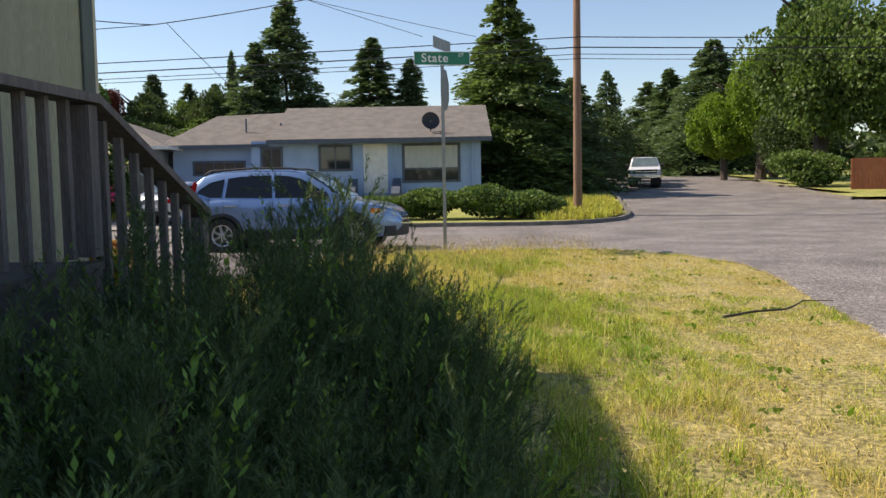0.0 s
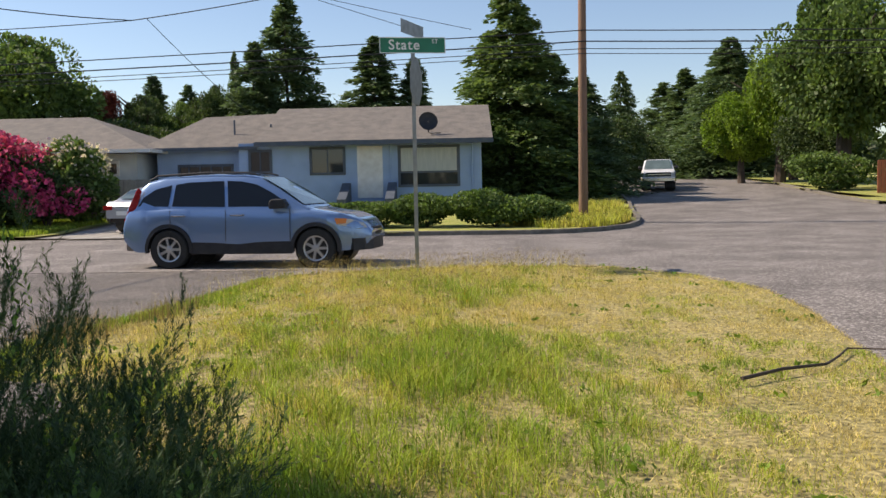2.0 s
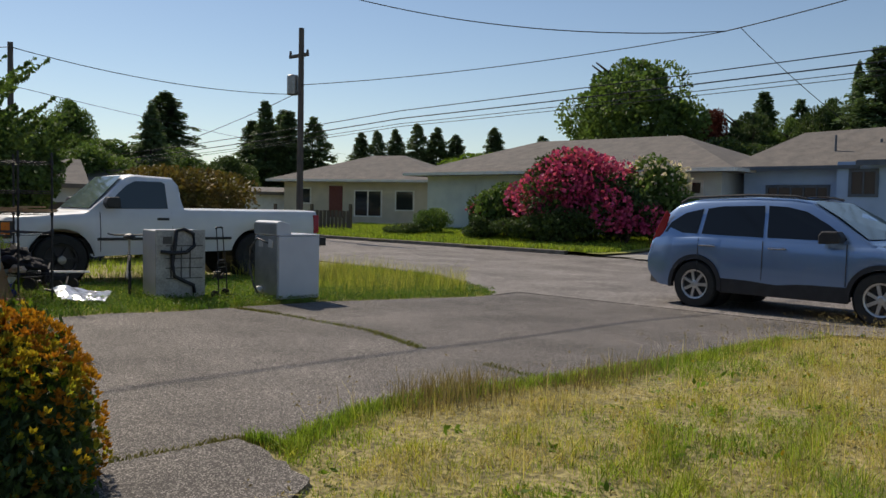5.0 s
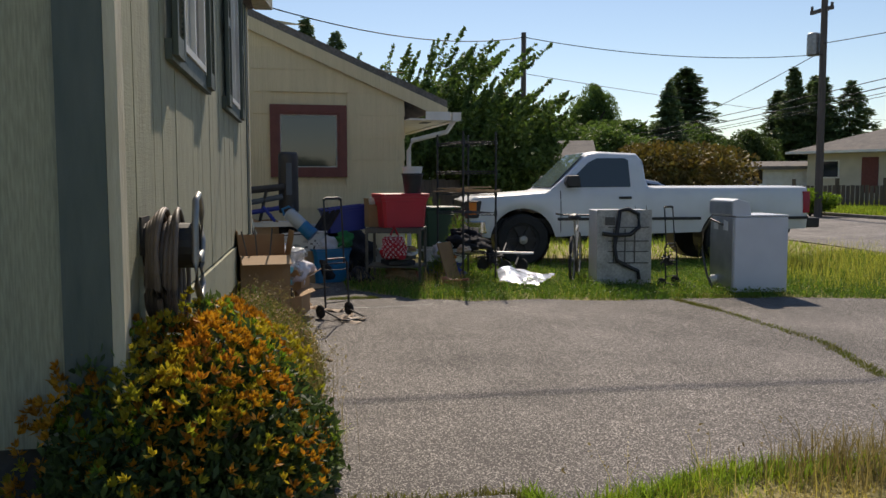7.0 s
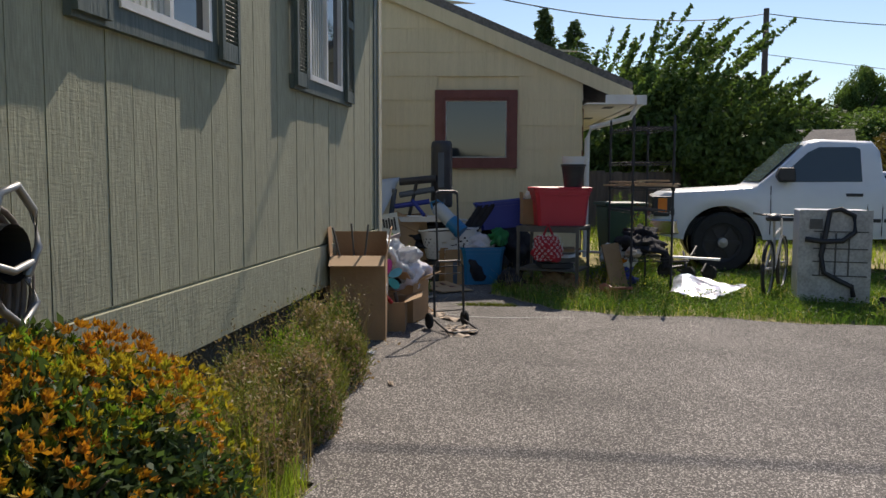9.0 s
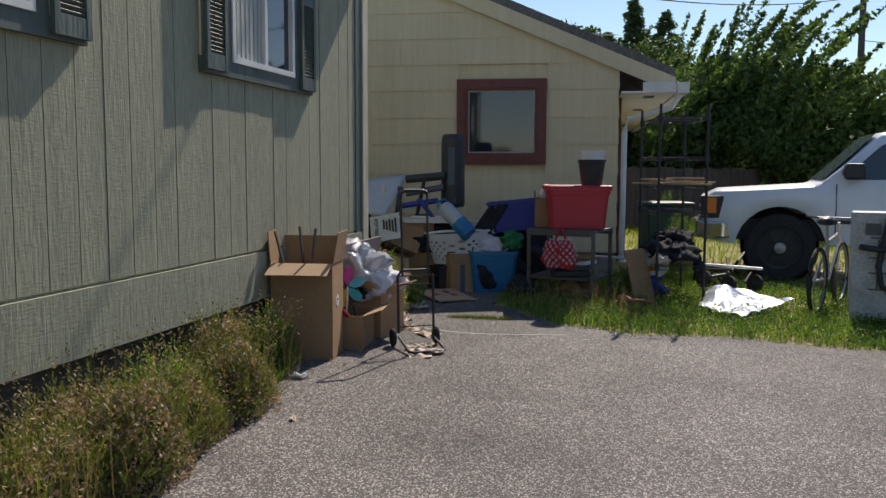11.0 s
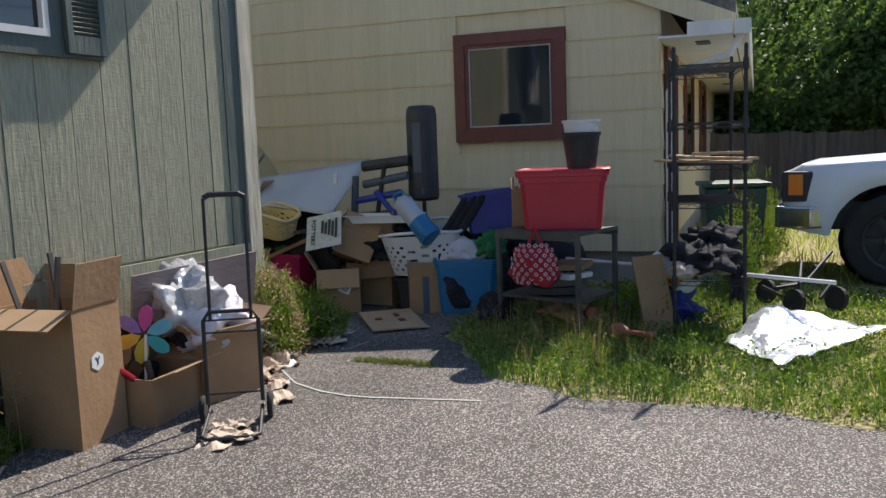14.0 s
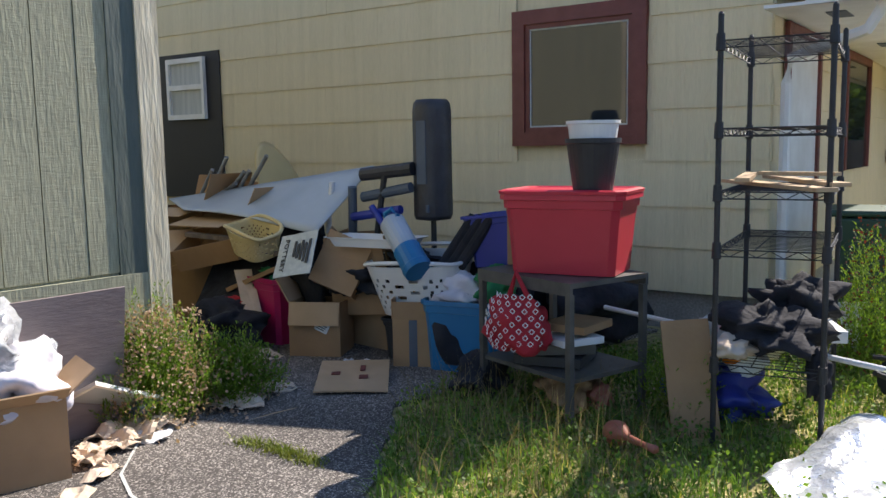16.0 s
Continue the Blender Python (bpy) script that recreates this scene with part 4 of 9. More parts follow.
far_house(-45, 24, 9, 6, 2.2, 0, "pale_wall", "low pale house far behind a fence", 1.1, 60)
far_house(-40, 32, 8, 6, 1.9, 0, "white", "low white flat-roofed house in the distance", 0.4, 55)
far_house(-52, 34, 8, 7, 3.0, 0, "cream_wall", "grey-roofed house among far trees", 1.6, 150)
far_house(-34, 17, 8, 6, 2.0, 0, "pale_wall", "low grey house behind a board fence", 1.2, 70)

# ---- trees ----


def conifer_data(seed, slim=0.17, droop=0.35, n_leaf=26000, ragged=0.45):
    """Leaf centres of a conifer one unit tall."""
    r = np.random.default_rng(seed)
    pts, nor = [], []
    levels = 34
    per = n_leaf // (levels * 9)
    for i in range(levels):
        f = i / levels
        z = 0.06 + 0.92 * f
        rad = slim * (1 - f) ** 0.85 + 0.012
        nb = 9
        for j in range(nb):
            a = r.uniform(0, 2 * math.pi)
            L = rad * r.uniform(1 - ragged, 1.12)
            k = max(6, int(per * (0.35 + 1.3 * (1 - f))))
            u = r.uniform(0.15, 1, k) ** 0.7
            sp = r.normal(0, 0.13, k) * L * (0.4 + u)
            x = math.cos(a) * L * u - math.sin(a) * sp
            y = math.sin(a) * L * u + math.cos(a) * sp
            zz = z - droop * L * u ** 1.6 + r.normal(0, 0.008, k)
            pts.append(np.stack([x, y, zz], 1))
            nor.append(np.tile([math.cos(a), math.sin(a), -0.35], (k, 1)))
    return np.concatenate(pts), np.concatenate(nor)


def conifer_mesh(seed, leaf, **kw):
    p, n = conifer_data(seed, **kw)
    return leaves_mesh("crown", p, leaf, 2.0, n, 0.55)


def trunk_mesh(h, r0, seed, lean=0.02, limbs=0, spread=0.3):
    r = random.Random(seed)
    bm = bm_new()
    pts = [(lean * h * (k / 6) ** 2 * r.uniform(0.6, 1.2), 0.01 * h * math.sin(k), h * k / 6) for k in range(7)]
    tube(bm, pts, r0, 8, r0 * 0.12)
    for k in range(limbs):
        z = h * r.uniform(0.3, 0.8)
        a = r.uniform(0, 6.28)
        L = spread * h * r.uniform(0.6, 1.1)
        tube(bm, [(0, 0, z), (math.cos(a) * L * 0.5, math.sin(a) * L * 0.5, z + L * 0.45), (math.cos(a) * L, math.sin(a) * L, z + L * 0.8)], r0 * 0.4, 6, r0 * 0.1)
    me = bpy.data.meshes.new("trunk")
    bm.to_mesh(me)
    bm.free()
    return me


CON = [conifer_mesh(11, 0.0080), conifer_mesh(12, 0.0080, slim=0.14, ragged=0.6), conifer_mesh(13, 0.0078, slim=0.21, droop=0.55, n_leaf=34000)]
for me in CON:
    me.materials.append(M["conifer"])
CON_L = [m.copy() for m in CON]
for me in CON_L:
    me.materials.clear()
    me.materials.append(M["conifer_light"])


def blob_points(r, n, clumps, flat=0.8, core=0.5, spread=0.62, size=(0.25, 0.45)):
    """Leaf centres and outward normals of a crown made of clumps, radius 1 about the origin."""
    pts, nor = [], []
    for k in range(clumps):
        d = r.normal(size=3)
        d /= np.linalg.norm(d)
        c = d * spread * r.uniform(0.7, 1.1) * np.array([1, 1, flat])
        s = r.uniform(*size)
        m = n // clumps
        v = r.normal(size=(m, 3))
        v /= np.linalg.norm(v, axis=1)[:, None]
        rad = s * r.uniform(core, 1.0, m) ** 0.5
        pts.append(c + v * rad[:, None] * np.array([1, 1, 0.85]))
        nor.append(v)
    return np.concatenate(pts), np.concatenate(nor)


def crown_mesh(seed, n, clumps, leaf, mats, **kw):
    r = np.random.default_rng(seed)
    p, nn = blob_points(r, n, clumps, **kw)
    me = leaves_mesh("crown", p, leaf, 1.5, nn, 0.9)
    me.materials.append(mats)
    return me


DEC = {k: [crown_mesh(s, 34000, 60, 0.036, M[k], size=(0.16, 0.42), spread=0.66) for s in (21, 22)] for k in ("leaf", "leaf_bright", "leaf_red", "leaf_dark")}
TR_C = trunk_mesh(0.9, 0.016, 1)
TR_D = trunk_mesh(1.0, 0.045, 2, 0.04, 9, 0.32)
for me in (TR_C, TR_D):
    me.materials.append(M["bark"])


def conifer(x, y, top, width, kind=0, light=False, label="tall dark conifer with drooping boughs"):
    z = float(gz(x, y)) - 0.1
    h = top - z
    base_w = (0.17, 0.14, 0.21)[kind]
    t = thing("conifer_tree", label, "tree", "conifers beyond the street", at=(x, y, z), turn=random.uniform(0, 360))
    s = width * 1.6 / (base_w * h)
    c = new("crown", (CON_L if light else CON)[kind])
    c.parent, c.scale = t, (h * s, h * s, h)
    k = new("trunk", TR_C)
    k.parent, k.scale = t, (h, h, h)
    return t


def broadleaf(x, y, top, rad, mk="leaf", label="broad green leafy tree", low=0.25, squash=1.0):
    z = float(gz(x, y)) - 0.05
    h = top - z
    t = thing("leafy_tree", label, "tree", "leafy trees", at=(x, y, z), turn=random.uniform(0, 360))
    rz_ = h * (1 - low) / 2
    c = new("crown", DEC[mk][random.randrange(2)])
    c.parent, c.scale, c.location = t, (rad, rad, rz_), (0, 0, h - rz_)
    k = new("trunk", TR_D)
    k.parent, k.scale = t, (h * 0.85, h * 0.85, h * 0.85)
    return t


for x, y, z, w, k, l in ((-11.0, 60.5, 14.9, 3.1, 0, 0), (-12.6, 58, 11.4, 2.4, 0, 0), (-4.6, 56.4, 11.3, 2.6, 1, 0), (-2.1, 56.6, 9.9, 1.9, 1, 0), (3.3, 44.5, 11.6, 3.1, 2, 1), (2.6, 46, 9.6, 2.6, 2, 1), (5.4, 46.4, 8.4, 2.8, 2, 0), (7.6, 49.5, 7.6, 2.4, 2, 0), (21.1, 109.7, 15.9, 2.6, 0, 0),
                        (27.3, 113.5, 14.8, 4.2, 0, 0), (26.0, 98.3, 14.5, 3.6, 1, 0), (23.1, 73.1, 13.6, 4.0, 2, 0), (24.5, 80, 13.6, 4.0, 0, 0), (-23.3, 69.2, 10.9, 2.0, 1, 0), (-19.3, 65.3, 9.6, 1.9, 0, 0), (-17.5, 65.9, 9.6, 1.6, 1, 0), (-18.6, 76.0, 13.8, 1.1, 1, 0),
                        (-58.3, 40.0, 10.2, 3.2, 1, 0), (-58.9, 49.8, 10.6, 1.8, 1, 0), (-60.4, 52.8, 10.2, 2.4, 0, 0), (-57.9, 51.5, 9.8, 2.2, 1, 0), (-56.9, 53.5, 9.4, 2.2, 0, 0), (-61, 50, 9.0, 2.2, 1, 0), (-68.2, 69.8, 9.8, 2.0, 1, 0), (-67.0, 71.1, 10.1, 1.8, 0, 0),
                        (-65.6, 72.5, 10.3, 2.0, 1, 0), (-63.8, 74.2, 11.0, 2.2, 0, 0), (-62.2, 75.7, 10.6, 2.2, 1, 0), (-60.5, 77, 9.8, 2.2, 1, 0), (-57.3, 79.8, 10.7, 2.2, 1, 0), (-53, 83, 9.8, 2.2, 0, 0), (-60.2, 11.6, 13.1, 2.0, 1, 0), (-60.0, 13.6, 12.2, 2.2, 0, 0), (-61, 10, 11, 2.0, 1, 0), (-50, 34, 8.0, 1.5, 1, 0)):
    conifer(x, y, z, w, k, l)
for x, y, z, w, mk, low in ((21.7, 49.1, 14.0, 4.6, "leaf", 0.1), (24.7, 45.7, 12.6, 4.6, "leaf", 0.1), (29, 44, 13, 5, "leaf", 0.1), (33, 41, 12, 5, "leaf", 0.1), (21.5, 57.9, 11.6, 2.6, "leaf_bright", 0.1), (19.9, 60.5, 8.2, 2.9, "leaf_bright", 0.05), (24, 62, 10.5, 4, "leaf", 0.1), (23.0, 55.0, 7.0, 3.0, "leaf_dark", 0.0),
                            (-27.3, 56.5, 13.3, 5.1, "leaf", 0.1), (-23.7, 60.5, 9.3, 1.6, "leaf_red", 0.3), (-21.6, 62, 9.4, 2.2, "leaf_dark", 0.1), (-19.2, 63, 8.8, 2.2, "leaf", 0.1), (-16.8, 62, 9.6, 2.2, "leaf_dark", 0.1), (-14.4, 63, 8.8, 2.0, "leaf", 0.1), (-8.6, 62, 8.6, 1.8, "leaf", 0.1), (-6.9, 60, 8.0, 1.8, "leaf_dark", 0.1), (-20.4, 57.5, 6.9, 4.0, "leaf_dark", 0.0), (-24.0, 54.5, 6.5, 3.6, "leaf_dark", 0.0), (-15.5, 56, 5.9, 3.8, "leaf", 0.0), (-16, 60, 6.9, 2.6, "leaf", 0.0), (-6.2, 62, 7.2, 2.0, "leaf", 0.1), (-10.9, 47, 4.2, 1.8, "leaf_bright", 0.0),
                            (-58.8, 32.6, 9.4, 2.2, "leaf", 0.35), (-48.5, 38.7, 5.3, 2.6, "leaf_dark", 0.1), (-49.9, 25.5, 6.4, 4.2, "leaf", 0.0), (-46.5, 27.9, 5.4, 3.6, "leaf", 0.0), (-52.3, 32.2, 6.4, 4.2, "leaf", 0.0), (-56, 29, 6.8, 4.5, "leaf_dark", 0.0), (-50, 20, 6.3, 4.2, "leaf", 0.0), (-48, 15, 6.0, 4.2, "leaf", 0.0), (-54, 37, 6.0, 3.6, "leaf", 0.0),
                            (-36.9, 51.3, 6.0, 3.2, "leaf_bright", 0.1), (-44.4, 10.6, 8.6, 4.0, "leaf_dark", 0.1), (-48.9, 11.7, 8.5, 3.5, "leaf", 0.1), (-40, 7, 9, 4, "leaf_dark", 0.1), (24, 125, 9.5, 3.5, "leaf_dark", 0.0), (17.0, 120, 7.2, 3.0, "leaf_dark", 0.0), (31, 150, 11, 5, "leaf", 0.0), (20, 150, 10, 5, "leaf", 0.0), (15, 75, 6.5, 3.0, "leaf_dark", 0.0), (13, 62, 5.5, 2.6, "leaf_dark", 0.0), (10.3, 57, 6.4, 3.0, "leaf_dark", 0.0)):
    broadleaf(x, y, z, w, mk, low=low)

# woods that close the horizon
wood_pts = []
rw = np.random.default_rng(5)
for a in np.linspace(0, 2 * math.pi, 150, endpoint=False):
    R = rw.uniform(120, 150)
    x, y = R * math.sin(a), R * math.cos(a)
    if 0.02 < a < 0.35:
        x, y = 235 * math.sin(a), 235 * math.cos(a)
    p, _n = blob_points(rw, 500, 8)
    s = rw.uniform(4.5, 7)
    z = float(gz(x, y))
    wood_pts.append(p * np.array([s * 1.4, s * 1.4, s * 0.75]) + np.array([x, y, z + s * 0.45]))
me = leaves_mesh("far_woods", np.concatenate(wood_pts), 1.0, 1.4)
link_mesh("far_woods", me, M["leaf_dark"], None, "distant line of dark woods", "stuff")


# ---- hedges and shrubs ----
def shrub(name, x, y, rx, ry, h, mats, n, leaf, label, cat, group="", clumps=16, flower=None, flower_n=0, flower_size=0.05, zbase=None, seed=1, box_=False, turn=0):
    z = float(gz(x, y)) + 0.08 if zbase is None else zbase
    t = thing(name, label, cat, group, at=(x, y, z), turn=turn)
    r = np.random.default_rng(seed)
    p, nn = blob_points(r, n, clumps, spread=0.6, size=(0.35, 0.55), flat=0.9)
    p = p * np.array([rx, ry, h / 2 * 1.05]) + np.array([0, 0, h / 2])
    p[:, 2] = np.abs(p[:, 2])
    link_mesh("foliage", leaves_mesh("foliage", p, leaf, 1.6, nn, 0.8), mats, t)
    if flower is not None:
        p2, n2 = blob_points(np.random.default_rng(seed), flower_n, clumps, spread=0.6, size=(0.36, 0.58), flat=0.9, core=0.93)
        p2 = p2 * np.array([rx, ry, h / 2 * 1.07]) + np.array([0, 0, h / 2])
        keep = p2[:, 2] > h * 0.22
        link_mesh("blossom", leaves_mesh("blossom", p2[keep], flower_size, 1.0, n2[keep], 0.5), flower, t)
    bm = bm_new()
    rr = random.Random(seed)
    for k in range(5):
        a = rr.uniform(0, 6.28)
        tube(bm, [(0, 0, -0.05), (math.cos(a) * rx * 0.3, math.sin(a) * ry * 0.3, h * 0.35), (math.cos(a) * rx * 0.5, math.sin(a) * ry * 0.5, h * 0.6)], 0.03, 5, 0.008)
    part("stem", bm, M["bark"], t)
    return t


HG = "clipped hedges before the blue house"
for x, y, rx, ry, h, s in ((-5.6, 29.6, 1.3, 1.0, 0.95, 1), (-3.8, 29.2, 1.3, 1.0, 1.0, 2), (-2.1, 29.0, 1.2, 1.0, 1.05, 3), (-0.4, 28.6, 1.35, 1.1, 1.25, 4), (1.8, 28.3, 1.6, 1.3, 1.5, 5), (3.0, 28.6, 1.2, 1.1, 1.1, 6)):
    shrub("hedge", x, y, rx, ry, h, M["leaf"], 9000, 0.07, "rounded dark green clipped hedge beside the kerb", "hedge", HG, 14, seed=s)
shrub("rhododendron", -15.6, 31.2, 2.5, 2.0, 3.5, M["leaf_dark"], 14000, 0.11, "huge rhododendron covered in deep pink blossom", "shrub", clumps=26, flower=M["pink"], flower_n=9000, flower_size=0.15, seed=31)
shrub("rhododendron", -13.4, 30.8, 1.3, 1.2, 2.3, M["leaf_dark"], 5000, 0.11, "pink flowering rhododendron beside a larger one", "shrub", clumps=14, flower=M["pink"], flower_n=1800, flower_size=0.14, seed=32)
shrub("white_rhododendron", -13.2, 32.4, 1.5, 1.4, 3.2, M["leaf"], 7000, 0.12, "tall rhododendron with cream and white blossom", "shrub", clumps=18, flower=M["petal_white"], flower_n=1500, flower_size=0.15, seed=33)
shrub("green_shrub", -18.9, 31.4, 1.3, 1.2, 2.4, M["leaf"], 6000, 0.10, "loose green shrub beside a driveway", "shrub", seed=34)
shrub("green_shrub", -20.2, 31.8, 0.9, 0.9, 1.9, M["leaf_dark"], 3000, 0.10, "small dark shrub with a few pink flowers", "shrub", flower=M["pink"], flower_n=200, flower_size=0.1, seed=35)
shrub("olive_shrub", -17.8, 31.8, 1.0, 1.0, 2.9, M["gold"], 5000, 0.10, "tall olive-brown leafy shrub by a hedge", "shrub", seed=36)
shrub("clipped_hedge", -16.3, 29.9, 2.6, 0.8, 1.5, M["leaf_dark"], 12000, 0.07, "clipped dark green hedge in front of a rhododendron", "hedge", seed=37)
shrub("clipped_hedge", -19.2, 30.4, 1.0, 0.8, 1.0, M["leaf_dark"], 5000, 0.06, "low clipped dark hedge", "hedge", seed=38)
shrub("round_bush", -23.2, 31.8, 0.85, 0.85, 1.25, M["leaf"], 6000, 0.05, "clipped round green bush", "shrub", clumps=30, seed=39)
shrub("low_bush", -23.9, 30.8, 1.2, 0.8, 0.6, M["leaf_dark"], 5000, 0.05, "low spreading dark bush", "shrub", seed=40)
shrub("golden_bush", -21.0, 18.5, 2.3, 2.1, 2.75, M["gold"], 18000, 0.08, "large domed bush with gold and rust leaves", "shrub", clumps=36, seed=41)
shrub("yellow_bush", -29.5, 26.8, 1.1, 1.0, 1.15, M["leaf_bright"], 4000, 0.07, "round clipped yellow-green bush on a lawn", "shrub", "round bushes by the grey pole", seed=42)
shrub("yellow_bush", -27.6, 27.8, 1.1, 1.0, 1.15, M["leaf_bright"], 4000, 0.07, "round clipped yellow-green bush on a lawn", "shrub", "round bushes by the grey pole", seed=43)
shrub("roadside_bush", 20.3, 47.0, 2.5, 2.0, 2.2, M["leaf"], 6000, 0.12, "loose green bush at the foot of tall trees", "shrub", seed=44)
shrub("roadside_bush", 24, 42, 2.8, 2.0, 2.2, M["leaf"], 6000, 0.12, "loose green bush at the foot of tall trees", "shrub", seed=45)


# feathery tree behind the pickup
def feathery(x, y, top, rad, seed):
    z = float(gz(x, y))
    t = thing("feathery_tree", "green tree with long wind-swept leafy shoots", "tree", at=(x, y, z))
    r = np.random.default_rng(seed)
    h = top - z
    p, nn = blob_points(r, 34000, 46, spread=0.62, size=(0.18, 0.42))
    p = p * np.array([rad, rad, h * 0.40]) + np.array([0, 0, h * 0.48])
    shoots = []
    for k in range(90):
        a = r.uniform(0, 2 * math.pi)
        rr = rad * r.uniform(0.2, 0.95)
        b = np.array([math.cos(a) * rr, math.sin(a) * rr, h * r.uniform(0.5, 0.82)])
        L = h * r.uniform(0.12, 0.26)
        d = np.array([math.cos(a) * 0.4, math.sin(a) * 0.4 + 0.6, 0.75])
        d /= np.linalg.norm(d)
        u = r.uniform(0, 1, 90)
        shoots.append(b + d * (u * L)[:, None] + r.normal(0, 0.06, (90, 3)) * (1.2 - u)[:, None])
    p = np.concatenate([p] + shoots)
    link_mesh("crown", leaves_mesh("crown", p, 0.075, 2.0), M["leaf"], t)
    k = new("trunk", TR_D)
    k.parent, k.scale = t, (h * 0.8,) * 3
    return t


feathery(-23.8, 12.6, 5.6, 2.3, 61)
feathery(-21.8, 13.6, 4.2, 1.7, 62)
feathery(-26.5, 11.2, 5.0, 2.4, 63)
feathery(-23.0, 9.8, 3.4, 1.8, 64)

# ---- poles, wires, street sign ----


def pole(name, x, y, top, r, m, label, turn=0):
    z = float(gz(x, y))
    t = thing(name, label, "utility pole", "utility poles", at=(x, y, z), turn=turn)
    bm = bm_new()
    tube(bm, [(0, 0, -0.2), (0.0, 0, (top - z) / 2), (0, 0, top - z)], r, 14, r * 0.75)
    part("post", bm, m, t, smooth=True)
    return t


wp = pole("utility_pole", 4.85, 30.8, 9.6, 0.16, M["pole"], "tall reddish-brown wooden utility pole at a grassy corner")
gp = pole("utility_pole", -26.9, 27.6, 8.75, 0.15, M["pole_grey"], "grey wooden utility pole with a transformer can")
bp_ = pole("utility_pole", -26.9, 16.0, 6.35, 0.11, M["pole_grey"], "plain dark service pole")
bm = bm_new()
lathe(bm, [(0.02, 0), (0.22, 0.0), (0.24, 0.05), (0.24, 0.75), (0.2, 0.82), (0.05, 0.85)], 16, pose(-0.42, -0.1, 6.0))
part("transformer", bm, M["galv"], gp, "grey transformer can", smooth=True)
bm = bm_new()
box(bm, (-0.75, -0.05, 7.55), (0.45, 0.05, 7.68))
tube(bm, [(-0.7, 0, 7.65), (-0.7, 0, 7.85)], 0.05, 8)
tube(bm, [(0.4, 0, 7.65), (0.4, 0, 7.8)], 0.05, 8)
tube(bm, [(0, 0, 8.1), (0, 0, 8.5)], 0.04, 8)
part("crossarm", bm, M["pole_grey"], gp, "short crossarm with insulators")
fp = pole("utility_pole", 6.3, 58.0, 10.0, 0.2, M["pole_grey"], "distant grey utility pole")
for x, y in ((19.0, 118), (22.5, 140)):
    pole("street_lamp", x, y, float(gz(x, y)) + 7.5, 0.12, M["pole_grey"], "thin pole beside the hill road")


def wire(a, b, sag, name="power_line", r=0.014, label="black overhead power line"):
    bm = bm_new()
    n = 20
    pts = [Vector(a).lerp(Vector(b), k / n) - Vector((0, 0, sag * 4 * (k / n) * (1 - k / n))) for k in range(n + 1)]
    tube(bm, pts, r, 5)
    return tagged(part(name, bm, M["wire"], None, label), "", "power line", "overhead lines")


WPX, WPY = 4.85, 30.8
for z, zl, zr, r in ((6.46, 5.53, 6.39, 0.018), (6.10, 5.20, 6.02, 0.022), (5.86, 4.98, 5.8, 0.013), (5.70, 4.86, 5.6, 0.012)):
    wire((WPX, WPY - 0.15, z), (-24.4, 31.0, zl), 0.06, r=r)
    wire((-24.4, 31.0, zl), (-70, 31.6, zl - 1.6), 0.3, r=r)
    wire((WPX, WPY - 0.15, z), (60, 30.0, zr + 0.6), 0.5, r=r)
JX, JY, JZ = -11.0, 33.0, 7.6
wire((JX, JY, JZ), (-26.9, 27.5, 6.4), 0.25, r=0.016)
wire((JX, JY, JZ), (JX + 15 * 0.9, JY + 2.0, 10.6), 0.25, r=0.02)
wire((JX + 15 * 0.9, JY + 2.0, 10.6), (40, 32, 14), 0.1, r=0.02)
wire((JX, JY, JZ), (-24, 28, 9.6), 0.5, r=0.02)
wire((-12.0, 28, 9.4), (1.13, 28.0, 6.08), 0.1, r=0.009)
wire((-15.0, 28, 11.2), (-0.60, 28.0, 6.11), 0.1, r=0.009)
wire((JX + 0.6, JY - 0.2, JZ), (-7.2, 34.0, 4.3), 0.1, r=0.012)
wire((-26.9, 16.0, 6.2), (-26.8, 27.5, 6.0), 0.35)
wire((-26.9, 16.0, 6.2), (-13.0, 3.0, 5.4), 0.8)
wire((-26.9, 27.5, 6.1), (-55, 30, 3.2), 0.6)
wire((-26.9, 16.0, 5.0), (-60, 60, 6.4), 0.3, r=0.01)
wire((-12.8, 2.6, 8.3), (-11.9, 26.0, 8.6), 0.1, "service_line", 0.02)

ss = thing("street_sign", "green State St street name sign on a steel post", "street sign", at=(0.03, 15.15, float(gz(0.03, 15.15))))
Z0 = WORLD_OF[ss.name].translation.z
bm = bm_new()
prism(bm, [(-0.03, -0.012), (0.03, -0.012), (0.03, 0.0), (0.012, 0.012), (-0.012, 0.012), (-0.03, 0.0)], 3.35)
part("post", bm, M["galv"], ss)
SB = pose(0.0, -0.02, 3.44 - 0.0, 0, 0, 9)
sg = link_mesh("sign_blade", bpy.data.meshes.new("sign_blade"), M["sign_green"], ss)
bm = bm_new()
box(bm, (-0.5, -0.002, -0.12), (0.5, 0.002, 0.12), SB)
bm.to_mesh(sg.data)
bm.free()
bm = bm_new()
for a, b in (((-0.5, -0.12), (0.5, -0.108)), ((-0.5, 0.108), (0.5, 0.12)), ((-0.5, -0.108), (-0.488, 0.108)), ((0.488, -0.108), (0.5, 0.108))):
    box(bm, (a[0], -0.005, a[1]), (b[0], -0.0025, b[1]), SB)
part("border", bm, M["sign_white"], sg)


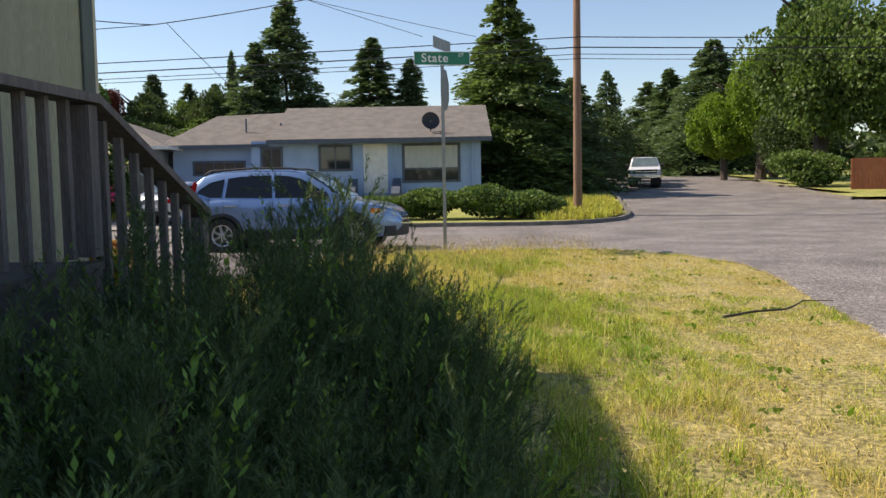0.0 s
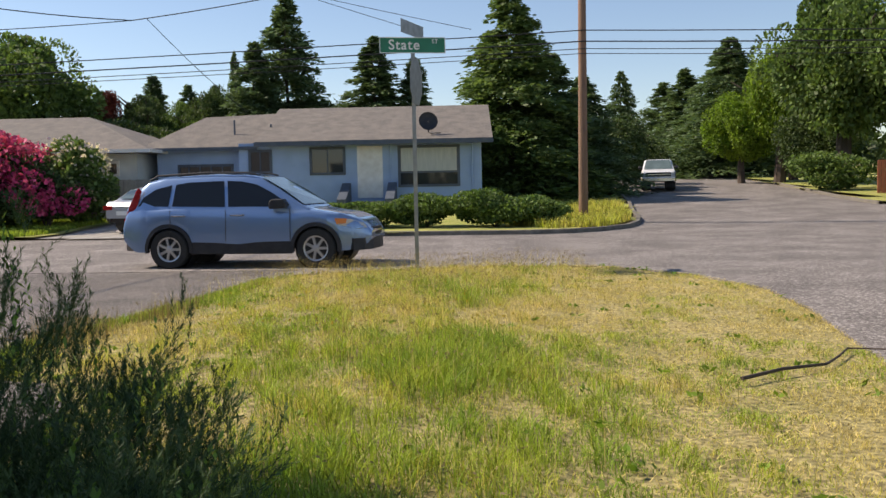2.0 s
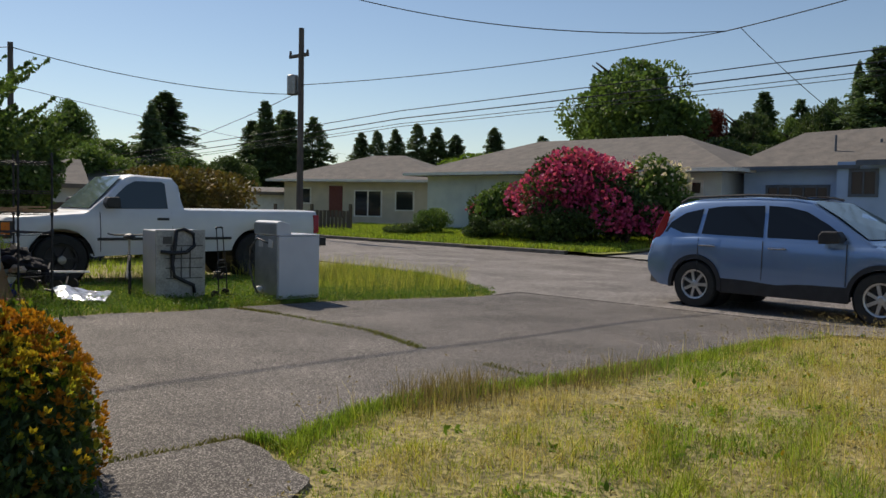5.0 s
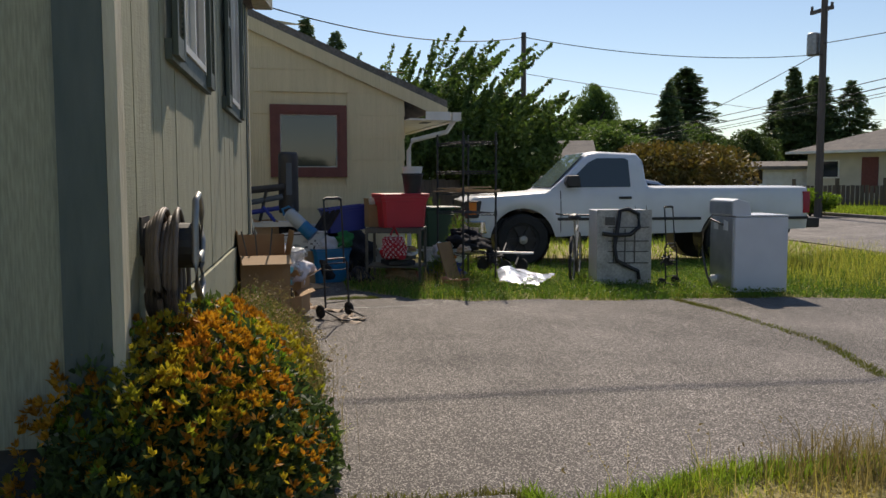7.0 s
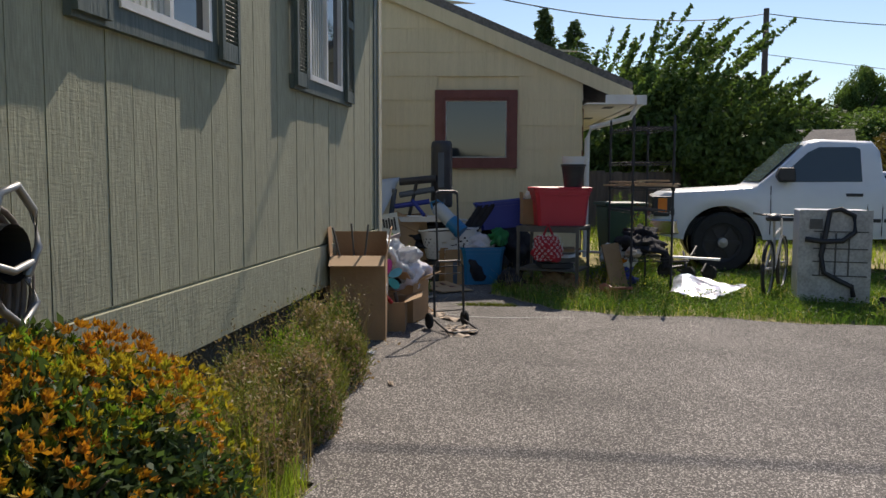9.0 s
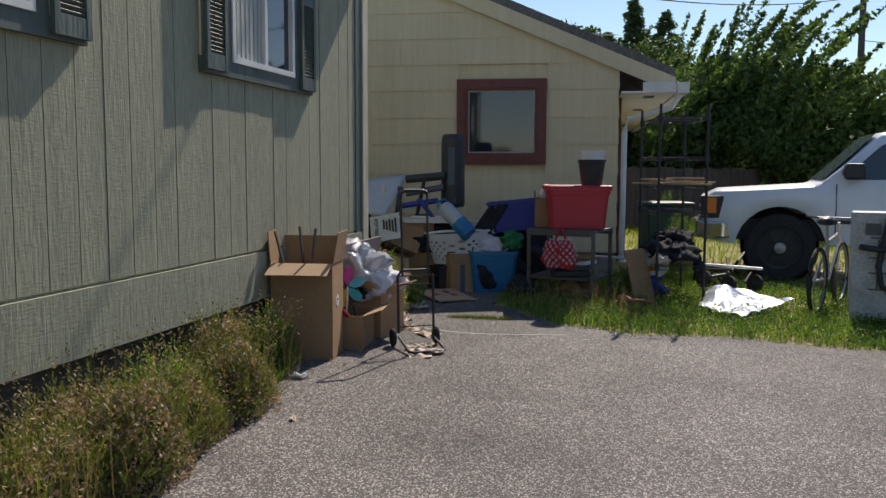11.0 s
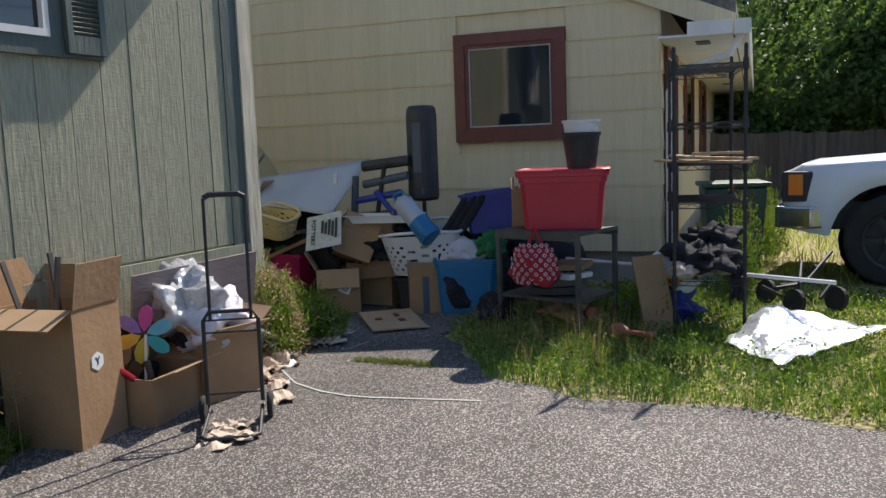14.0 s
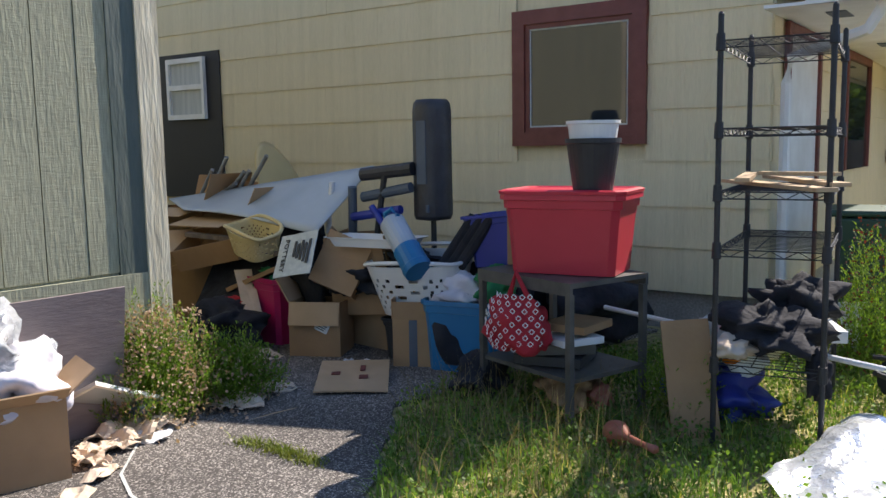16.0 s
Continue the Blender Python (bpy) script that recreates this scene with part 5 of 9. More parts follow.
def lettering(text, size, m, parent, material, extrude=0.0012, name="lettering"):
    cu = bpy.data.curves.new(name, "FONT")
    cu.body, cu.size, cu.extrude, cu.align_x, cu.align_y = text, size, extrude, "CENTER", "CENTER"
    cu.offset = size * 0.015
    cu.space_character = 1.12
    tmp = new("tmp_text", cu)
    bpy.context.view_layer.update()
    me = bpy.data.meshes.new_from_object(tmp.evaluated_get(bpy.context.evaluated_depsgraph_get()))
    bpy.data.objects.remove(tmp)
    me.transform(m @ pose(0, 0, 0, 90, 0, 0))
    me.materials.clear()
    me.name = name
    return link_mesh(name, me, material, parent)


lettering("State", 0.21, SB @ pose(-0.13, -0.005, 0), sg, M["sign_white"])
lettering("ST", 0.085, SB @ pose(0.34, -0.005, 0.055), sg, M["sign_white"])
bm = bm_new()
box(bm, (-0.4, -0.002, -0.1), (0.4, 0.002, 0.1), pose(0, 0, 3.68, 0, 0, 68))
part("sign_blade", bm, M["galv"], ss, "street name blade seen edge-on from its dull side")
bm = bm_new()
prism(bm, [(0.38 * math.cos(a), 0.38 * math.sin(a)) for a in [math.pi / 8 + k * math.pi / 4 for k in range(8)]], 0.003, pose(0.04, 0.03, 2.9, 90, 0, 78))
part("stop_plate", bm, M["galv"], ss, "octagonal sign plate seen edge-on from behind")


# ---- vehicles ----
def wheel(parent, x, y, z, r, w, rim="alloy", side=-1, spokes=7, label=""):
    t = link_mesh("wheel", bpy.data.meshes.new("wheel"), M["black"], parent)
    t.location = (x, y, z)
    R = Matrix.Rotation(math.pi / 2 * (1 if side < 0 else -1), 4, "X")
    bm = bm_new()
    lathe(bm, [(r * 0.6, -w * 0.3), (r * 0.6, w * 0.2)], 20, R)
    bm.to_mesh(t.data)
    bm.free()
    bm = bm_new()
    lathe(bm, [(r * 0.62, -w / 2), (r * 0.92, -w / 2), (r, -w * 0.36), (r, w * 0.36), (r * 0.93, w / 2), (r * 0.66, w / 2), (r * 0.62, w * 0.42), (r * 0.62, -w / 2)], 32, R, close=False)
    part("tyre", bm, M["tyre"], t, smooth=False)
    bm = bm_new()
    lathe(bm, [(r * 0.56, w * 0.25), (r * 0.56, w * 0.42), (r * 0.63, w * 0.46), (r * 0.63, w * 0.25)], 28, R, close=False)
    lathe(bm, [(0.001, w * 0.25), (r * 0.17, w * 0.25), (r * 0.17, w * 0.40), (r * 0.10, w * 0.44), (0.001, w * 0.44)], 14, R)
    for k in range(spokes):
        a = 2 * math.pi * k / spokes
        box(bm, (r * 0.1, -r * 0.065, w * 0.28), (r * 0.6, r * 0.065, w * 0.40), R @ pose(0, 0, 0, 0, 0, math.degrees(a)))
    part("rim", bm, M[rim], t)
    return t


def shell(name, rings, material, parent, label="", close=False):
    """A skin through rows of points."""
    bm = bm_new()
    vs = [[bm.verts.new(p) for p in row] for row in rings]
    for a, b in zip(vs, vs[1:]):
        for k in range(len(a) - 1):
            bm.faces.new([a[k], a[k + 1], b[k + 1], b[k]])
        if close:
            bm.faces.new([a[-1], a[0], b[0], b[-1]])
    if close:
        bm.faces.new(vs[0][::-1])
        bm.faces.new(vs[-1])
    return part(name, bm, material, parent, label, smooth=True)


def interp(tab, x):
    return float(np.interp(x, [p[0] for p in tab], [p[1] for p in tab]))


def car_body(car, L, W, bottom, belt, top, wheels, wr, paint, greens, n=60, plan=None, arch_gap=0.05, lower=None, lean=0.2, glass="glass_car"):
    """A car along x, nose at +x, built as a skin of cross-sections. bottom, belt and top are tables of x and z; greens: the x range of the cabin."""
    x_lo = bottom[0][0]
    xs = sorted(set([x_lo + (L / 2 - x_lo) * k / n for k in range(n + 1)] + [w + s * (wr + arch_gap) * math.cos(a) for w in wheels for a in np.linspace(0, math.pi / 2, 7) for s in (-1, 1)]))
    plan = plan or [(-L / 2, 0.80), (-L / 2 + 0.12, 0.90), (-L / 2 + 0.5, 0.98), (0, 1.0), (L / 2 - 0.7, 0.97), (L / 2 - 0.25, 0.86), (L / 2, 0.62)]
    rows = []
    for x in xs:
        hw = W / 2 * interp(plan, x)
        zb, zt, zr = interp(bottom, x), interp(belt, x), interp(top, x)
        for w in wheels:
            dx = abs(x - w)
            R = wr + arch_gap
            if dx < R:
                zb = max(zb, wr + math.sqrt(R * R - dx * dx) - 0.02)
        zb = min(zb, zt - 0.05)
        h = zt - zb
        side = [(hw * 0.965, zb), (hw * 0.995, zb + h * 0.25), (hw, zb + h * 0.5), (hw * 0.99, zb + h * 0.8), (hw * 0.955, zb + h * 0.97), (hw * 0.93, zt)]
        g = max(0.0, zr - zt)
        if g > 0.03:
            k = lean * g
            roof = [(hw * 0.93 - k * 0.5, zt + g * 0.5), (hw * 0.93 - k, zt + g * 0.88), (hw * 0.93 - k - 0.10, zt + g * 0.98), (hw * 0.45, zr + 0.0)]
        else:
            roof = [(hw * 0.90, zt + 0.01), (hw * 0.8, zt + 0.02), (hw * 0.6, max(zr, zt + 0.025)), (hw * 0.3, max(zr, zt + 0.03))]
        half = side + roof
        rows.append([(x, -a, b) for a, b in half] + [(x, a, b) for a, b in half[::-1]])
    b = shell("body", rows, paint, car, close=False)
    for row in (rows[0], rows[-1]):
        bm = bm_new()
        bm.faces.new([bm.verts.new(p) for p in row])
        part("end_panel", bm, paint, car)
    bm = bm_new()
    zf = min(p[1] for p in bottom) + 0.06
    box(bm, (-L / 2 + 0.2, -W * 0.40, zf), (L / 2 - 0.3, W * 0.40, zf + 0.25))
    for w in wheels:
        for s in (-1, 1):
            lathe(bm, [(0.01, 0), (wr + 0.03, 0), (wr + 0.045, W * 0.22)], 20, pose(w, s * W * 0.22, wr, -90 * s, 0, 0), close=False)
    part("underbody", bm, M["black"], car, "dark wheel arches and underside")
    return rows


def side_glass(car, pts, W, tabs, y_fn, material, name="side_window", label=""):
    """A pane that follows the lean of the cabin's side. pts: its outline as x, z; on both sides."""
    for s in (-1, 1):
        bm = bm_new()
        lo = [bm.verts.new((x, s * (y_fn(x, z) + 0.006), z)) for x, z in pts]
        bm.faces.new(lo)
        part(name, bm, material, car, label)


def suv(x, y, z, turn):
    t = thing("parked_suv", "metallic grey-blue compact SUV with tinted rear windows parked on the street", "car", at=(x, y, z), turn=turn)
    L, W, wr = 4.52, 1.80, 0.345
    fw, rw = 1.36, -1.26
    bottom = [(-2.12, 0.50), (-2.05, 0.42), (-1.9, 0.30), (-1.2, 0.28), (1.3, 0.28), (1.9, 0.30), (2.15, 0.36), (2.26, 0.48)]
    belt = [(-2.12, 0.78), (-2.09, 0.95), (-2.0, 1.02), (-1.2, 1.05), (0, 1.02), (0.9, 1.0), (1.25, 0.99), (1.7, 0.92), (2.05, 0.80), (2.2, 0.68), (2.26, 0.60)]
    top = [(-2.12, 0.7), (-2.10, 0.95), (-2.03, 1.13), (-1.88, 1.38), (-1.70, 1.53), (-1.4, 1.605), (-0.5, 1.64), (0.1, 1.62), (0.35, 1.575), (0.7, 1.38), (1.0, 1.17), (1.2, 1.04), (1.3, 1.0), (1.8, 0.93), (2.1, 0.82), (2.26, 0.62)]
    car_body(t, L, W, bottom, belt, top, (rw, fw), wr, M["car_blue"], None, n=70, lean=0.26)

    def yf(x, z):
        plan = [(-2.26, 0.80), (-2.14, 0.90), (-1.76, 0.98), (0, 1.0), (1.56, 0.97), (2.01, 0.86), (2.26, 0.62)]
        hw = 0.9 * interp(plan, x)
        zt = interp(belt, x)
        g = max(0.05, interp(top, x) - zt)
        return hw * 0.93 - min(1, max(0, (z - zt) / g)) * 0.26 * g
    for nm, pts in (("quarter_window", [(-1.84, 1.10), (-1.74, 1.25), (-1.52, 1.39), (-1.22, 1.46), (-1.27, 1.09)]), ("rear_window", [(-1.20, 1.09), (-1.15, 1.465), (-0.9, 1.50), (-0.28, 1.515), (-0.24, 1.07)]), ("front_window", [(-0.18, 1.07), (-0.22, 1.515), (0.05, 1.50), (0.32, 1.44), (0.62, 1.28), (0.90, 1.09), (0.85, 1.06)])):
        side_glass(t, pts, W, None, yf, M["glass_car"], nm, "dark tinted pane")
    bm = bm_new()
    vs = [bm.verts.new(p) for p in ((0.36, -0.60, 1.58), (0.36, 0.60, 1.58), (0.75, 0.68, 1.365), (1.14, 0.74, 1.095), (1.14, -0.74, 1.095), (0.75, -0.68, 1.365))]
    bm.faces.new(vs)
    part("windscreen", bm, M["glass_clear"], t, "pale reflecting windscreen")
    bm = bm_new()
    box(bm, (-0.35, -0.42, 1.642), (0.12, 0.42, 1.655))
    part("sunroof", bm, M["glass_car"], t)
    for s in (-1, 1):
        bm = bm_new()
        tube(bm, [(-1.70, s * 0.56, 1.55), (-1.55, s * 0.58, 1.625), (-0.6, s * 0.60, 1.665), (0.1, s * 0.60, 1.65), (0.25, s * 0.60, 1.615)], 0.018, 8)
        part("roof_rail", bm, M["black"], t, "black roof rail")
        bm = bm_new()
        prism(bm, [(0, 0), (0.28, 0.02), (0.30, 0.10), (0.25, 0.17), (0.05, 0.17), (0, 0.12)], 0.18, Matrix(((1, 0, 0, 0.60), (0, 0, s, s * 0.84), (0, 1, 0, 1.02), (0, 0, 0, 1))))
        part("mirror", bm, M["black"], t, "black door mirror", bevel=0.02)
        for hx in (-1.06, 0.0):
            bm = bm_new()
            tube(bm, [(hx - 0.12, s * 0.895, 0.925), (hx - 0.1, s * 0.935, 0.93), (hx + 0.1, s * 0.935, 0.93), (hx + 0.12, s * 0.895, 0.925)], 0.017, 8)
            part("door_handle", bm, M["chrome"], t, "chrome door handle")
        # black lower sill and arch lips
        bm = bm_new()
        box(bm, (rw + wr + 0.06, s * 0.86 - 0.03, 0.26), (fw - wr - 0.06, s * 0.86 + 0.045, 0.47))
        part("sill", bm, M["black"], t, "black lower sill", bevel=0.01)
        for w in (rw, fw):
            bm = bm_new()
            R0, R1 = wr + 0.035, wr + 0.095
            a0, a1 = -0.15, math.pi + 0.15
            st = 18
            lo = []
            for k in range(st + 1):
                a = a0 + (a1 - a0) * k / st
                for R, yy in ((R0, 0.905), (R1, 0.90), (R1, 0.84), (R0, 0.84)):
                    xx = w + R * math.cos(a)
                    lo.append(bm.verts.new((xx, s * yy * (0.985 if abs(xx) > 1.6 else 1), wr + R * math.sin(a))))
            for k in range(st):
                for q in range(4):
                    bm.faces.new([lo[4 * k + q], lo[4 * k + (q + 1) % 4], lo[4 * k + 4 + (q + 1) % 4], lo[4 * k + 4 + q]])
            part("arch_lip", bm, M["black"], t, "black wheel arch lip")
            wheel(t, w, s * 0.78, wr, wr, 0.22, "alloy", s)
        # door seams
        for xx in (-1.22, -0.22, 0.92):
            bm = bm_new()
            tube(bm, [(xx, s * 0.893, 0.48), (xx + 0.01, s * 0.905, 0.75), (xx, s * 0.870, 1.02)], 0.006, 4)
            part("door_seam", bm, M["black"], t, "narrow dark door seam")
        bm = bm_new()
        prism(bm, [(-2.22, 0.86), (-2.06, 0.90), (-1.96, 1.12), (-1.86, 1.40), (-1.93, 1.46), (-2.1, 1.15)], 0.03, Matrix(((1, 0, 0, 0), (0, 0, s, s * 0.74), (0, 1, 0, 0), (0, 0, 0, 1))) @ Matrix.Scale(1, 4))
        lv = part("tail_light", bm, M["lamp_red"], t, "tall red tail light", bevel=0.015)
        lv.location = (0.10, 0.02 * s, -0.03)
        bm = bm_new()
        vs = [bm.verts.new(p) for p in ((1.72, s * 0.868, 0.84), (1.76, s * 0.862, 0.73), (2.08, s * 0.735, 0.66), (2.20, s * 0.60, 0.68), (2.14, s * 0.62, 0.76), (1.95, s * 0.78, 0.83))]
        bm.faces.new(vs)
        part("headlight", bm, M["lamp_clear"], t)
        bm = bm_new()
        bm.faces.new([bm.verts.new(p) for p in ((1.70, s * 0.878, 0.85), (1.73, s * 0.876, 0.75), (1.88, s * 0.832, 0.76), (1.90, s * 0.82, 0.84))])
        part("indicator", bm, M["lamp_amber"], t)
    for nm, z0, z1, mt in (("bumper", 0.30, 0.50, "black"), ("grille", 0.55, 0.68, "black"), ("grille_bar", 0.60, 0.64, "chrome")):
        bm = bm_new()
        k = 0.06 if nm == "grille_bar" else 0.04
        pts = [(1.96, -0.80), (2.12, -0.66), (2.22, -0.4), (2.25, 0), (2.22, 0.4), (2.12, 0.66), (1.96, 0.80)] if nm == "bumper" else [(2.18, -0.42), (2.235, -0.2), (2.25, 0), (2.235, 0.2), (2.18, 0.42)]
        prism(bm, [(a + k, b) for a, b in pts] + [(a - 0.1, b * 0.9) for a, b in pts[::-1]], z1 - z0, pose(0, 0, z0))
        part(nm, bm, M[mt], t)
    bm = bm_new()
    pts = [(-1.92, -0.82), (-2.09, -0.72), (-2.14, 0), (-2.09, 0.72), (-1.92, 0.82)]
    prism(bm, [(a - 0.03, b) for a, b in pts] + [(a + 0.1, b * 0.9) for a, b in pts[::-1]], 0.24, pose(0, 0, 0.32))
    part("rear_bumper", bm, M["black"], t, "black lower rear bumper")
    return t


# wheels touch at (-4.27, 16.7) and (-1.66, 16.35) on the near side
suv(-3.0, 17.42, float(gz(-3.0, 17.4)) - 0.0, -6.5)


def pickup(name, x, y, turn, label, paint, L=5.5, W=1.95, scale=1.0, z=None, cap=False, worn=False, group=""):
    t = thing(name, label, "pickup truck", group, at=(x, y, float(gz(x, y)) + 0.01 if z is None else z), turn=turn)
    wr = 0.40
    fw, rw = 1.85, -1.50
    H0 = 1.12  # hood and bed top
    plan = [(-L / 2, 0.96), (-L / 2 + 0.1, 0.99), (0, 1.0), (L / 2 - 0.3, 0.98), (L / 2 - 0.05, 0.92), (L / 2, 0.88)]
    # front clip and cab
    bottom = [(-2.75, 0.55), (2.3, 0.42), (2.75, 0.5)]
    belt = [(-2.75, 1.20), (0.4, 1.20), (1.2, 1.17), (1.5, 1.13), (2.55, 1.06), (2.72, 1.0), (2.75, 0.98)]
    topt = [(-2.75, 1.0), (-0.10, 1.0), (-0.08, 1.66), (0.0, 1.76), (0.62, 1.79), (0.80, 1.76), (1.10, 1.46), (1.42, 1.17), (1.6, 1.14), (2.6, 1.08), (2.75, 1.0)]
    if cap:
        topt = [(-2.75, 1.6), (-2.6, 1.72), (-0.2, 1.74), (-0.08, 1.74), (0.0, 1.76), (0.62, 1.79), (0.80, 1.76), (1.10, 1.46), (1.42, 1.17), (1.6, 1.14), (2.6, 1.08), (2.75, 1.0)]
    car_body(t, L, W, bottom, belt, topt, (rw, fw), wr, paint, None, n=70, plan=plan, arch_gap=0.11, lean=0.22)

    def yf(x, z):
        hw = W / 2 * interp(plan, x)
        zt = interp(belt, x)
        g = max(0.05, interp(topt, x) - zt)
        return hw * 0.93 - min(1, max(0, (z - zt) / g)) * 0.22 * g
    side_glass(t, [(0.14, 1.22), (0.16, 1.64), (0.22, 1.67), (0.66, 1.67), (0.80, 1.60), (1.08, 1.33), (1.16, 1.21)], W, None, yf, M["glass_mid"], "side_window", "grey reflecting side window")
    if cap:
        side_glass(t, [(-2.55, 1.28), (-2.5, 1.62), (-0.35, 1.64), (-0.30, 1.28)], W, None, yf, M["glass_car"], "cap_window")
    else:
        bm = bm_new()
        box(bm, (-2.68, -W * 0.39, 1.02), (-0.16, W * 0.39, 1.045 + 0.17))
        part("bed_floor", bm, M["black"], t, "dark open bed")
    bm = bm_new()
    bm.faces.new([bm.verts.new(p) for p in ((0.82, -0.66, 1.745), (0.82, 0.66, 1.745), (1.11, 0.74, 1.455), (1.38, 0.80, 1.205), (1.38, -0.80, 1.205), (1.11, -0.74, 1.455))])
    bmesh.ops.translate(bm, vec=(0.015, 0, 0.012), verts=bm.verts)
    part("windscreen", bm, M["glass_clear"], t, "pale reflecting windscreen")
    for s in (-1, 1):
        bm = bm_new()
        prism(bm, [(0, 0), (0.2, 0.0), (0.24, 0.08), (0.2, 0.18), (0.02, 0.18)], 0.2, Matrix(((1, 0, 0, 0.98), (0, 0, s, s * 0.92), (0, 1, 0, 1.22), (0, 0, 0, 1))))
        part("mirror", bm, M["black"], t, "black door mirror", bevel=0.02)
        for a, b in ((-2.74, rw - 0.52), (rw + 0.52, -0.12), (-0.08, fw - 0.54)):
            bm = bm_new()
            box(bm, (a, s * (W / 2) - 0.012, 0.70), (b, s * (W / 2) + 0.014, 0.745))
            part("side_stripe", bm, M["black"], t, "dark rubbing strip")
        bm = bm_new()
        for xx in (-0.10, 0.08, 1.26):
            z1 = 1.16
            tube(bm, [(xx, s * (W / 2) * 0.985, 0.52), (xx, s * (W / 2 + 0.002), 0.85), (xx, s * (W / 2) * 0.955, z1)], 0.006, 4)
        part("door_seam", bm, M["black"], t, "narrow dark seams")
        bm = bm_new()
        box(bm, (0.14, s * 0.955 - 0.01, 1.03), (0.34, s * 0.955 + 0.03, 1.07))
        part("door_handle", bm, M["black"], t, bevel=0.008)
        bm = bm_new()
        box(bm, (-2.77, s * 0.84 - 0.09, 0.80), (-2.66, s * 0.84 + 0.125, 1.14))
        part("tail_light", bm, M["lamp_red"], t, "red tail light")
        bm = bm_new()
        box(bm, (2.60, s * 0.86 - 0.16, 0.80), (2.765, s * 0.86 + 0.04, 0.98))
        part("headlight", bm, M["lamp_clear"] if not worn else M["glass"], t)
        bm = bm_new()
        box(bm, (2.50, s * 0.905 - 0.03, 0.74), (2.755, s * 0.905 + 0.028, 1.01))
        part("lamp_surround", bm, M["black"], t, "black lamp surround", bevel=0.01)
        bm = bm_new()
        box(bm, (2.58, s * 0.905 - 0.02, 0.80), (2.70, s * 0.905 + 0.034, 0.985))
        part("indicator", bm, M["lamp_amber"], t, "amber corner lamp")
        for w in (rw, fw):
            wheel(t, w, s * (W / 2 - 0.15), wr, wr, 0.24, "black" if worn else "alloy", s, 6)
        if worn:
            bm = bm_new()
            lathe(bm, [(0.001, 0), (0.07, 0), (0.065, 0.04), (0.001, 0.05)], 12, pose(fw, s * (W / 2 - 0.02), wr, -90 * s, 0, 0))
            part("hub_cap", bm, M["galv"], t, "dull metal hub cap")
    bm = bm_new()
    box(bm, (2.68, -0.68, 0.76), (2.772, 0.68, 1.0))
    part("grille", bm, M["black"], t, "black grille")
    bm = bm_new()
    box(bm, (2.75, -0.68, 0.87), (2.785, 0.68, 0.90))
    part("grille_bar", bm, M["chrome"], t)
    bm = bm_new()
    pts = [(2.5, -0.98), (2.82, -0.9), (2.9, 0), (2.82, 0.9), (2.5, 0.98)]
    prism(bm, pts + [(a - 0.13, b * 0.93) for a, b in pts[::-1]], 0.2, pose(0, 0, 0.50))
    part("front_bumper", bm, M["chrome"], t, "chrome front bumper", bevel=0.02)
    bm = bm_new()
    box(bm, (-2.98, -0.9, 0.56), (-2.76, 0.9, 0.72))
    part("rear_bumper", bm, M["black"], t, "dark rear step bumper", bevel=0.02)
    return t


# nose towards -y: beside the lawn strip
pk = pickup("pickup_truck", -12.69, 12.80, -99.0, "old white pickup truck with worn paint and a chipped nose", M["car_white"], worn=True)
pickup("pickup_truck", 12.5, 53.1, -102, "white pickup truck with a canopy on the road", M["car_white"], W=1.95, cap=True)


